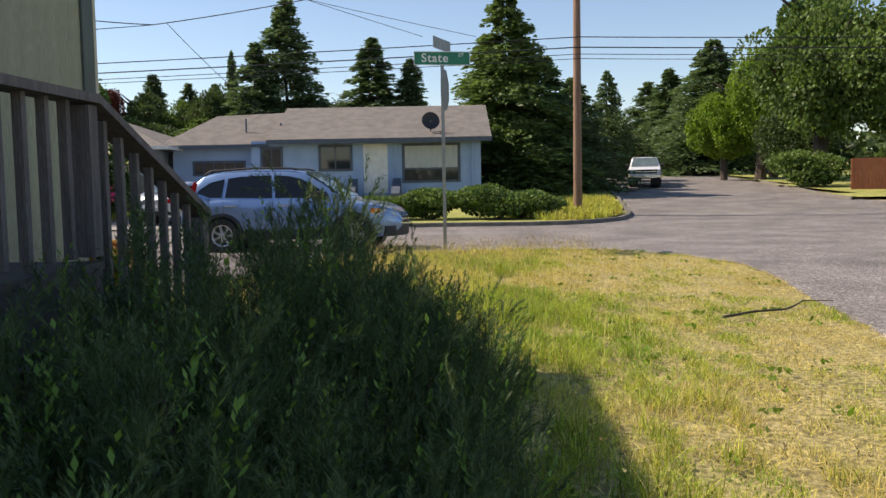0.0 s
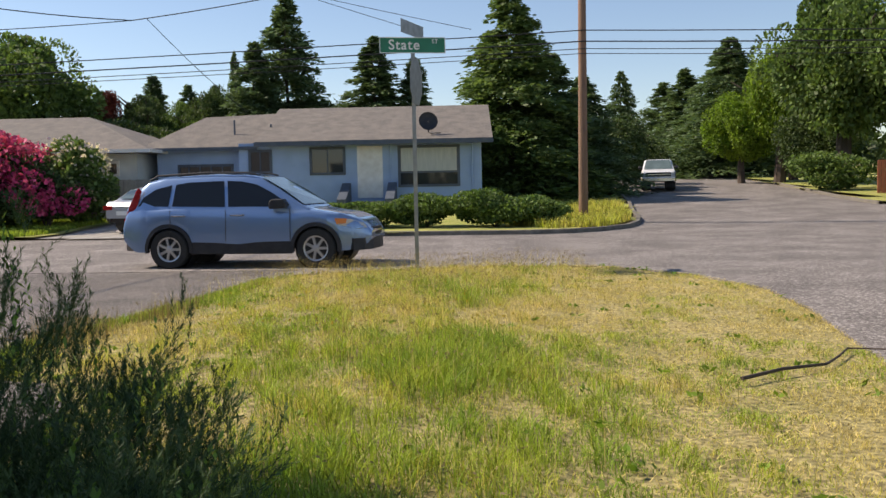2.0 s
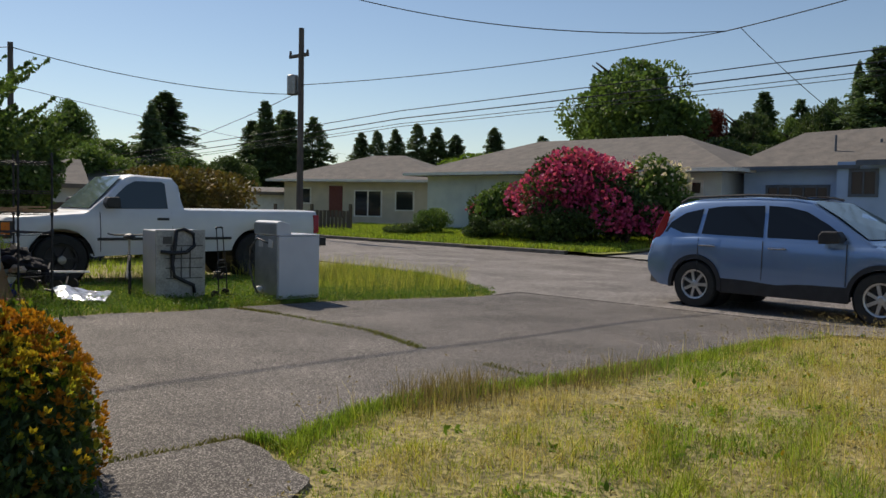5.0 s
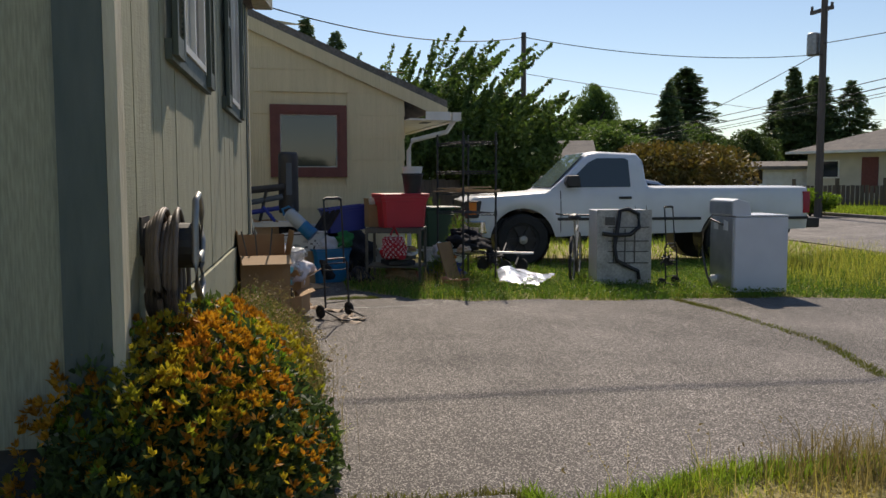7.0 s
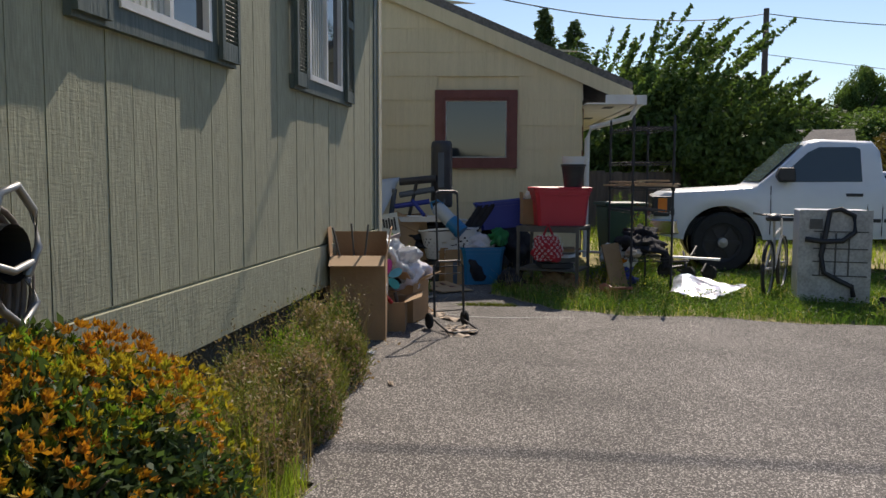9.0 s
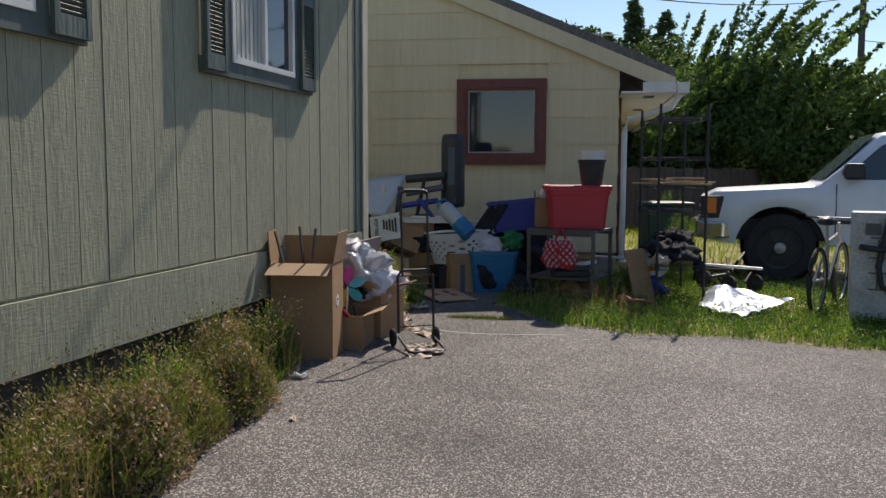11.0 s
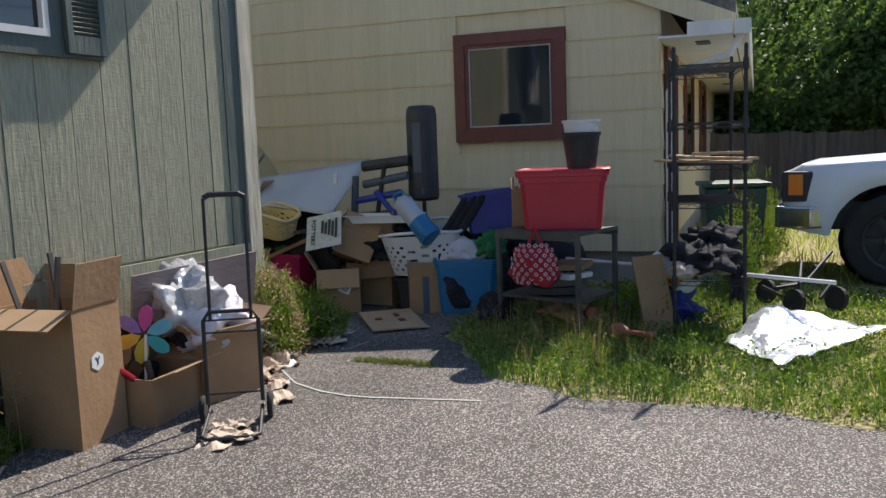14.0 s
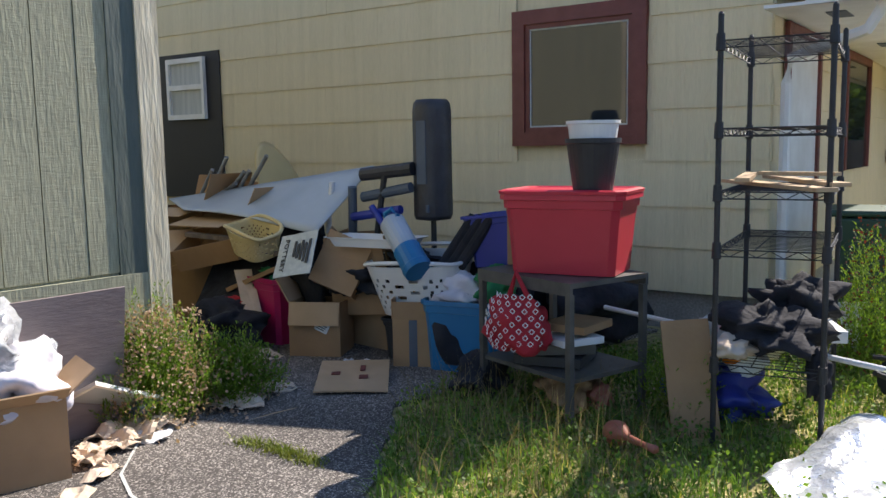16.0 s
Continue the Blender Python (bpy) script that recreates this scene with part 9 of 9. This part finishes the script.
# clear film on the grass, gourd, bottle
t = thing("plastic_film", "crumpled sheet of clear plastic film lying on grass", "plastic sheet", at=(-9.62, 9.76, 0.17))


def film_fn(u, v):
    x, y = -0.60 + 1.25 * u, -0.40 + 0.75 * v
    k = noise.noise(Vector((u * 4, v * 3, 2))) + 0.5 * noise.noise(Vector((u * 11, v * 8, 5)))
    return (x * (0.7 + 0.3 * v), y * (1 - 0.3 * u) + 0.2 * u, 0.04 + 0.035 * k + 0.10 * math.exp(-((u - 0.25) ** 2 + (v - 0.2) ** 2) * 9))


bm = patch_grid(film_fn, 36, 26)
bm.transform(pose(0.1, 0.1, 0, 0, 0, -35))
part("film", bm, M["film_clear"], t, smooth=True)
t = thing("clay_vase", "terracotta-coloured long-necked vase lying in grass", "vase", at=(-8.95, 8.75, 0.2))
t.matrix_world = pose(-9.33, 8.90, 0.22, 0, 84, 52) @ Matrix.Scale(0.72, 4)
bm = bm_new()
lathe(bm, [(0.02, -0.10), (0.07, -0.07), (0.08, -0.01), (0.06, 0.05), (0.025, 0.10), (0.018, 0.3), (0.025, 0.42)], 20)
part("vase", bm, M["orange"], t, smooth=True)
crumpled("broken_pot", -9.75, 8.62, 0.18, 0.09, 0.06, 0.07, M["orange"], "broken orange pot in long grass", "pot", 81)
t = thing("plastic_bottle", "clear plastic drink bottle with a red label standing on a truck", "bottle", at=(-12.0, 12.4, 1.20))
bm = bm_new()
lathe(bm, [(0.04, 0), (0.045, 0.02), (0.045, 0.15), (0.03, 0.2), (0.015, 0.23), (0.015, 0.26)], 16)
part("bottle", bm, M["film"], t)
bm = bm_new()
lathe(bm, [(0.046, 0.06), (0.046, 0.12)], 16, close=False)
part("label", bm, M["orange"], t)
# stick on the lawn
t = thing("fallen_branch", "thin crooked dead branch lying on dry lawn", "branch", at=(3.2, 8.2, 0.03))
bm = bm_new()
pts = [(2.54, 7.68), (2.91, 7.93), (3.29, 8.14), (3.5, 8.42), (3.68, 8.68), (3.94, 8.56)]
tube(bm, [(x - 3.2, y - 8.2, G0(x, y) - 0.03 + 0.035 + 0.01 * math.sin(5 * x)) for x, y in pts], 0.014, 6, 0.006)
part("limb", bm, M["bark"], t)
t = thing("white_paint_line", "thin curved chalk line on the asphalt", "marking", at=(-7.9, 7.9, 0.16))
bm = bm_new()
L_ = [(-8.27, 7.02), (-7.97, 7.31), (-7.86, 7.53), (-7.82, 7.7), (-7.82, 7.84), (-7.86, 8.11), (-7.91, 8.42)]
vs = []
for x, y in L_:
    vs.append((bm.verts.new((x + 7.9, y - 7.9, G0(x, y) + 0.004 - 0.16)), bm.verts.new((x + 7.9 + 0.016, y - 7.9, G0(x, y) + 0.004 - 0.16))))
for a, b in zip(vs, vs[1:]):
    bm.faces.new([a[0], a[1], b[1], b[0]])
part("line", bm, M["curtain"], t)
t = thing("fallen_twig", "long thin dry plant stem lying on the asphalt", "twig", at=(-8.78, 7.25, 0.15))
bm = bm_new()
tube(bm, [(-0.27, 0.05, 0.004), (-0.1, 0.01, 0.012), (0.08, -0.03, 0.006), (0.27, -0.06, 0.004)], 0.005, 5, 0.002)
part("twig", bm, M["board_wood"], t)

# ---- grass and weeds ----


def blades(name, xy, h, w, material, label="", lean=0.35, z_off=-0.01, seg=2):
    """Grass blades: each a strip that narrows and bends to a tip."""
    r = np.random.default_rng(len(xy))
    n = len(xy)
    x, y = xy[:, 0], xy[:, 1]
    z = gz(x, y) + z_off
    h = h * r.uniform(0.5, 1.35, n)
    a = r.uniform(0, 2 * math.pi, n)
    t = r.uniform(0, 2 * math.pi, n)
    ln = np.abs(r.normal(0, lean, n)) * h
    wx, wy = np.cos(a) * w / 2, np.sin(a) * w / 2
    lx, ly = np.cos(t) * ln, np.sin(t) * ln
    b0 = np.stack([x - wx, y - wy, z], 1)
    b1 = np.stack([x + wx, y + wy, z], 1)
    m0 = np.stack([x - wx * 0.8 + lx * 0.3, y - wy * 0.8 + ly * 0.3, z + h * 0.55], 1)
    m1 = np.stack([x + wx * 0.8 + lx * 0.3, y + wy * 0.8 + ly * 0.3, z + h * 0.55], 1)
    tp = np.stack([x + lx, y + ly, z + h * 0.97], 1)
    v = np.stack([b0, b1, m1, m0, tp], 1).reshape(-1, 3)
    k = np.arange(n)[:, None] * 5
    q = np.concatenate([k + np.array([0, 1, 2]), k + np.array([0, 2, 3]), k + np.array([3, 2, 4])])
    return link_mesh(name, np_mesh(name, v, q), material, None, label, "stuff")


def inside(x, y, poly):
    c = np.zeros(len(x), bool)
    n = len(poly)
    j = n - 1
    for i in range(n):
        xi, yi, xj, yj = *poly[i], *poly[j]
        cond = ((yi > y) != (yj > y)) & (x < (xj - xi) * (y - yi) / (yj - yi + 1e-12) + xi)
        c ^= cond
        j = i
    return c


def scatter(r, n, poly):
    xs, ys = [p[0] for p in poly], [p[1] for p in poly]
    x, y = r.uniform(min(xs), max(xs), n), r.uniform(min(ys), max(ys), n)
    k = inside(x, y, poly)
    return np.stack([x[k], y[k]], 1)


def smooth_noise(xy, s, seed):
    """Cheap value noise from a few sines."""
    r = np.random.default_rng(seed)
    v = np.zeros(len(xy))
    for k in range(7):
        a, f = r.uniform(0, 6.28), s * r.uniform(0.5, 2.4)
        v += np.sin((xy[:, 0] * math.cos(a) + xy[:, 1] * math.sin(a)) * f + r.uniform(0, 6.28)) / 7
    return v * 1.6


lawn = lawn_edge + drive_east + [(-2.42, 7.5), (-1.85, 7.35), (-1.45, 6.5), (-1.45, 5.6), (-1.7, 4.2), (-2.6, 3.0), (-2.6, -1.0), (3.2, -1.0), (3.3, 2.0), (3.5, 6.5)]
r = np.random.default_rng(100)
near = scatter(r, 430000, [(p[0], p[1]) for p in lawn])
dist = np.hypot(near[:, 0] - 0.9, np.maximum(0, near[:, 1] - 5.5))
near = near[r.uniform(0, 1, len(near)) < np.clip(1.25 - dist / 11, 0.35, 1)]
patch = smooth_noise(near, 1.3, 4)
# the right side near the road is short and dry, the middle tall and green
tall = np.exp(-(((near[:, 0] - 0.2) / 1.3) ** 2)) * 0.75 + 0.3 * (near[:, 1] > 11)
dryness = patch * 0.75 + 0.45 * np.clip((near[:, 0] - 1.0) / 2.5, 0, 1) + 0.55 * smooth_noise(near, 6.0, 21) + 0.35 * smooth_noise(near, 17.0, 22) + 0.05 - 0.2 * np.exp(-(((near[:, 0] - 0.4) / 0.6) ** 2 + ((near[:, 1] - 8.0) / 0.9) ** 2)) + 0.3 * (near[:, 1] > 9.5) + r.normal(0, 0.22, len(near))
H = 0.045 + 0.055 * np.clip(tall, 0, 1) + 0.03 * np.clip(smooth_noise(near, 2.2, 8), 0, 1)
H = np.where(near[:, 0] > 1.8, H * 0.65, H)
H = H * np.clip(0.75 + 1.1 * smooth_noise(near, 9.0, 31), 0.25, 2.0)
keep = smooth_noise(near, 13.0, 33) + r.uniform(-0.5, 0.5, len(near)) > -0.62
keep &= smooth_noise(near, 24.0, 35) + r.uniform(-0.5, 0.5, len(near)) > -0.55
near, H, dryness = near[keep], H[keep], dryness[keep]
g1 = dryness < 0.1
g2 = (dryness >= 0.1) & (dryness < 0.55)
g3 = dryness >= 0.55
blades("lawn_green", near[g1], H[g1] * 1.1, 0.005, M["grass_green"], "green blades of the lawn", 0.95)
blades("lawn_mixed", near[g2], H[g2], 0.0045, M["grass"], "yellow-green blades of the lawn", 1.0)
blades("lawn_dry", near[g3], H[g3] * 0.75, 0.004, M["grass_dry"], "dry straw-coloured blades of the lawn", 1.5)
thatch = scatter(r, 80000, [(p[0], p[1]) for p in lawn])
thatch = thatch[smooth_noise(thatch, 4.0, 55) + 0.35 * np.clip(thatch[:, 0], -1, 2) + r.normal(0, 0.4, len(thatch)) > 0.1]
blades("lawn_thatch", thatch, 0.02, 0.005, M["grass_dry"], "dead straw lying in the lawn", 3.2, 0.012)
# taller stalks with seed heads towards the crest
crest = scatter(r, 16000, [(p[0], p[1]) for p in lawn])
pr_ = 0.10 + 0.9 * np.exp(-(((crest[:, 1] - 14.6) / 2.2) ** 2)) + 0.5 * np.exp(-(((crest[:, 0] - 0.0) / 0.9) ** 2)) * (crest[:, 1] > 7)
crest = crest[(r.uniform(0, 1, len(crest)) < pr_) & (crest[:, 0] < 2.6)]
blades("tall_stalks", crest, 0.24, 0.0035, M["grass_dry"], "tall dry grass stalks", 0.28)
hd = r.uniform(0.5, 1.35, len(crest)) * 0.23
sc = np.stack([crest[:, 0] + r.normal(0, 0.03, len(crest)), crest[:, 1] + r.normal(0, 0.03, len(crest)), gz(crest[:, 0], crest[:, 1]) + hd], 1)
sc = np.repeat(sc, 4, 0) + r.normal(0, 0.012, (len(sc) * 4, 3))
link_mesh("seed_heads", leaves_mesh("seed_heads", sc, 0.008, 2.4), M["seed"], None, "brown grass seed heads", "stuff")
# lush green tuft in the middle of the lawn
tuft = np.concatenate([r.normal((0.62, 7.9), (0.28, 0.34), (4200, 2)), r.normal((0.75, 8.9), (0.2, 0.25), (1500, 2)), r.normal((0.0, 5.6), (0.3, 0.4), (1800, 2))])
blades("lush_tuft", tuft, 0.13, 0.006, M["grass_green"], "lush long grass tuft in the lawn", 0.8)
# edge growth along drive and slab
edge = []
for a, b in zip(drive_east, drive_east[1:]):
    n = int(1100 * math.dist(a, b))
    u = r.uniform(0, 1, (n, 1))
    edge.append(np.array(a) * (1 - u) + np.array(b) * u + np.abs(r.normal(0, 0.09, (n, 1))) * np.array([1, 0]) + r.normal(0, 0.02, (n, 2)))
edge = np.concatenate(edge)
blades("drive_edge_grass", edge, 0.075, 0.006, M["grass_green"], "ragged grass at the edge of the drive", 0.6)
dark = np.concatenate([r.normal((-2.62, 9.2), (0.15, 0.28), (800, 2)), r.normal((-2.25, 10.6), (0.10, 0.5), (350, 2))])
blades("seeding_tuft", dark, 0.17, 0.005, M["seed"], "dark seeding grass tuft", 0.4)

# the strip with the appliances
strip = [(-11.7, 8.95), (-11.0, 8.3), (-9.9, 7.75), (-9.3, 7.72), (-8.9, 8.0), (-8.35, 8.3), (-8.1, 8.9), (-8.15, 9.6), (-8.0, 10.5), (-8.0, 11.7), (-7.9, 12.5), (-7.55, 13.6), (-7.25, 15.2), (-7.4, 15.9), (-8.3, 16.4), (-10.5, 17.6), (-13.5, 18.0), (-12.0, 14.0), (-11.5, 11.0), (-11.9, 9.6)]
st = scatter(r, 150000, strip)
st = st[smooth_noise(st, 9, 15) + r.uniform(-0.6, 0.6, len(st)) > -0.45]
blades("strip_grass", st, 0.07 + 0.05 * np.clip(smooth_noise(st, 2, 5), -0.5, 1) + 0.04 * np.clip(smooth_noise(st, 9, 15), -0.6, 1), 0.006, M["grass_lush"], "lush green grass of the strip", 0.95)
st2 = scatter(r, 9000, strip)
blades("strip_grass_pale", st2, 0.10, 0.006, M["grass"], "yellow-green grass of the strip", 0.6)
bro = scatter(r, 90000, strip)
bro = np.column_stack([bro, gz(bro[:, 0], bro[:, 1]) + r.uniform(0.02, 0.10, len(bro))])
link_mesh("clover", leaves_mesh("clover", bro, 0.017, 1.3), M["clover"], None, "broad-leaved weeds in the strip", "stuff")
st3 = scatter(r, 3500, [(-10.2, 7.8), (-9.0, 7.9), (-8.4, 8.5), (-8.6, 9.2), (-9.6, 9.1)])[:600]
blades("strip_stalks", st3, 0.26, 0.003, M["seed"], "tall seeding stalks in the strip", 0.5)
hz = scatter(r, 5000, [(-11.5, 13.5), (-8, 13.2), (-7.5, 15.2), (-9, 17), (-13, 17.6)])
blades("strip_stalks_far", hz[:3000], 0.36, 0.004, M["grass"], "tall dry stalks beyond the washer", 0.4)
hz2 = scatter(r, 26000, [(-22, 20), (-13.4, 17.9), (-12, 10), (-14.5, 8.9), (-22, 8.9), (-30, 20)])
blades("yard_grass_west", hz2, 0.12, 0.012, M["grass_green"], "grass of the yard beyond the pickup", 0.6)
# far lawns
fl = scatter(r, 60000, [(-32, 29.6), (-12.4, 27.4), (-12.4, 34), (-32, 36)])
blades("far_lawn_blades", fl, 0.16, 0.03, M["grass_green"], "mown far lawn", 0.5, 0.1)
fl = scatter(r, 16000, [(3.2, 26.6), (4.8, 27.2), (6.3, 30), (6.9, 34), (7.4, 38), (3, 38), (1.5, 31)])
blades("corner_lawn_blades", fl, 0.28, 0.03, M["grass"], "long grass of the corner by the pole", 0.5, 0.1)

# weeds at the foot of the green wall
foot = scatter(r, 15000, [(-3.3, 6.9), (-3.9, 6.95), (-4.37, 6.6), (-5.5, 6.85), (-6.4, 6.75), (-6.5, 6.45), (-3.3, 6.2)])[:7000]
blades("wall_foot_grass", foot, 0.10, 0.005, M["grass_green"], "long grass at the foot of the wall", 0.6)
foot2 = scatter(r, 2600, [(-3.8, 6.8), (-5.2, 6.75), (-5.2, 6.45), (-3.4, 6.25)])
blades("wall_foot_stalks", foot2, 0.30, 0.0035, M["grass_green"], "tall grass stalks at the wall", 0.4)
foot3 = scatter(r, 9000, [(-5.2, 6.8), (-6.35, 6.72), (-6.9, 6.6), (-6.9, 6.42), (-5.2, 6.3)])
blades("wall_foot_weeds", foot3, 0.11, 0.006, M["clover"], "dark low weeds at the wall", 0.8)


def weed(name, x, y, rx, ry, h, n, label, flower="weed_pink", nf=1800, leafm="leaf_bright", seed=1):
    t = thing(name, label, "weed", "weeds at the wall", at=(x, y, G0(x, y)))
    b, d = shrub_shell(seed, n, rx, ry, h, 0.7, 0.25)
    q = np.random.default_rng(seed)
    v, f = sprigs(seed + 1, b, d, q.uniform(0.06, 0.14, n), 0.020, 12, 0.2, 0.35)
    link_mesh("foliage", np_mesh("foliage", v, f), M[leafm], t)
    b, d = shrub_shell(seed + 2, nf, rx * 1.05, ry * 1.05, h * 1.1, 0.7, 0.75)
    link_mesh("blossom", leaves_mesh("blossom", b, 0.014, 1.2), M[flower], t, "dry pinkish flower heads")


weed("dry_weed", -4.6, 6.50, 0.42, 0.20, 0.36, 1500, "bushy weed with dry brown flower heads at the wall", nf=5200, leafm="moss", seed=201)
weed("dry_weed", -5.9, 6.55, 0.30, 0.16, 0.42, 1300, "brown-green weed against the foot of the wall", nf=2600, leafm="moss", seed=241)
weed("dry_weed", -3.85, 6.42, 0.35, 0.16, 0.40, 1300, "tangled weed against the foot of the wall", nf=1600, seed=245)
weed("dry_weed", -5.2, 6.6, 0.35, 0.2, 0.34, 1300, "yellow-green weed with brown heads at the wall", nf=1200, seed=205)
weed("dry_weed", -4.15, 6.68, 0.40, 0.20, 0.30, 1500, "straggling weed with dry brown flower heads at the wall", nf=4200, leafm="moss", seed=261)
weed("dry_weed", -5.0, 6.74, 0.36, 0.18, 0.30, 1300, "straggling yellow-green weed with brown heads at the wall", nf=3000, leafm="moss", seed=265)
weed("dry_weed", -3.5, 6.55, 0.32, 0.22, 0.36, 1300, "bushy weed with brown heads beside an orange-tipped shrub", nf=3200, leafm="moss", seed=269)
weed("dry_weed", -5.55, 6.78, 0.34, 0.18, 0.34, 1400, "straggling weed with dry brown heads beside the driveway", nf=3000, leafm="moss", seed=281)
weed("dry_weed", -4.55, 6.80, 0.34, 0.16, 0.40, 1400, "tall dry weed with pinkish-brown heads beside the driveway", nf=4600, leafm="moss", seed=285)
weed("wall_weed", -6.35, 6.66, 0.22, 0.12, 0.34, 900, "dark green weed beside a tall carton", nf=500, leafm="clover", seed=289)
oats = scatter(r, 900, [(-3.3, 7.0), (-4.4, 6.9), (-6.6, 6.85), (-6.7, 6.5), (-3.3, 6.3)])
blades("wall_oats", oats, 0.42, 0.003, M["seed"], "tall thin seeding grass at the wall", 0.35)
oh = np.repeat(np.column_stack([oats, gz(oats[:, 0], oats[:, 1]) + r.uniform(0.24, 0.5, len(oats))]), 5, 0) + r.normal(0, 0.02, (len(oats) * 5, 3))
link_mesh("oat_heads", leaves_mesh("oat_heads", oh, 0.007, 3.0), M["seed"], None, "drooping seed heads at the wall", "stuff")
weed("corner_weed", -8.55, 6.78, 0.38, 0.28, 0.56, 1700, "bushy yellow-green weed with small pink flowers at the house corner", nf=3600, seed=210)
weed("corner_weed", -8.95, 6.9, 0.28, 0.22, 0.30, 1200, "low yellow-green weed with small pink flowers at the house corner", nf=800, seed=214)
weed("wall_weed", -9.9, 9.0, 0.2, 0.2, 0.3, 500, "leafy weed by the shelf", nf=50, seed=218)
weed("red_weed", -11.3, 9.6, 0.25, 0.2, 0.9, 900, "tall weed with red leaves by the house corner", flower="leaf_red", nf=700, seed=222)
weed("tall_weed", -13.5, 9.7, 0.6, 0.4, 0.9, 2600, "tall green weeds beside the house", nf=300, seed=226)

# growth in the cracks
cr = []
for pts, n in (([(-7.95, 11.15), (-7.2, 11.2), (-5.35, 11.05), (-4.2, 10.6)], 2000), ([(-8.35, 11.2), (-7.95, 12.2)], 1200), ([(-8.5, 7.42), (-8.51, 7.69), (-8.48, 7.92)], 700), ([(-2.82, 6.85), (-2.76, 7.3), (-2.74, 7.58), (-2.5, 7.6)], 700), ([(-3.3, 10.4), (-2.4, 10.2)], 260)):
    for a, b in zip(pts, pts[1:]):
        m = n // (len(pts) - 1)
        u = r.uniform(0, 1, (m, 1)) ** 1.0
        cr.append(np.array(a) * (1 - u) + np.array(b) * u + r.normal(0, 0.03, (m, 2)))
cr = np.concatenate(cr)
blades("crack_moss", cr, 0.035, 0.007, M["moss"], "moss and grass in the cracks of the drive", 0.8)
# litter of dead leaves along the wall
dl = np.column_stack([r.uniform(-8.8, -3.4, 240), np.zeros(240)])
dl[:, 1] = WY(dl[:, 0]) + 0.35 + np.abs(r.normal(0, 0.12, 240))
dl = np.column_stack([dl, gz(dl[:, 0], dl[:, 1]) + 0.008])
link_mesh("leaf_litter", leaves_mesh("leaf_litter", dl, 0.018, 1.4, np.tile([0.2, 0.1, 0.0], (len(dl), 1)), 0.3), M["weed_pink"], None, "dead leaves along the wall", "stuff")
# broad weeds and dandelions on the lawn
wd = scatter(r, 260, [(p[0], p[1]) for p in lawn])
rows = []
for x, y in wd:
    k = r.integers(5, 11)
    a = r.uniform(0, 6.28, k)
    L = r.uniform(0.03, 0.075, k)
    rows.append(np.stack([x + np.cos(a) * L, y + np.sin(a) * L, np.full(k, float(gz(x, y)) + 0.035)], 1))
rows = np.concatenate(rows)
link_mesh("lawn_weeds", leaves_mesh("lawn_weeds", rows, 0.026, 2.2), M["leaf_bright"], None, "rosettes of broad-leaved weeds", "stuff")
ylw = scatter(r, 150, [(-2, 9), (1.6, 8), (2.2, 14), (-1.8, 14)])
ylw = np.column_stack([ylw, gz(ylw[:, 0], ylw[:, 1]) + r.uniform(0.06, 0.18, len(ylw))])
link_mesh("dandelions", leaves_mesh("dandelions", np.repeat(ylw, 5, 0) + r.normal(0, 0.004, (len(ylw) * 5, 3)), 0.018, 1.0), M["flame_yellow"], None, "small yellow flowers", "stuff")
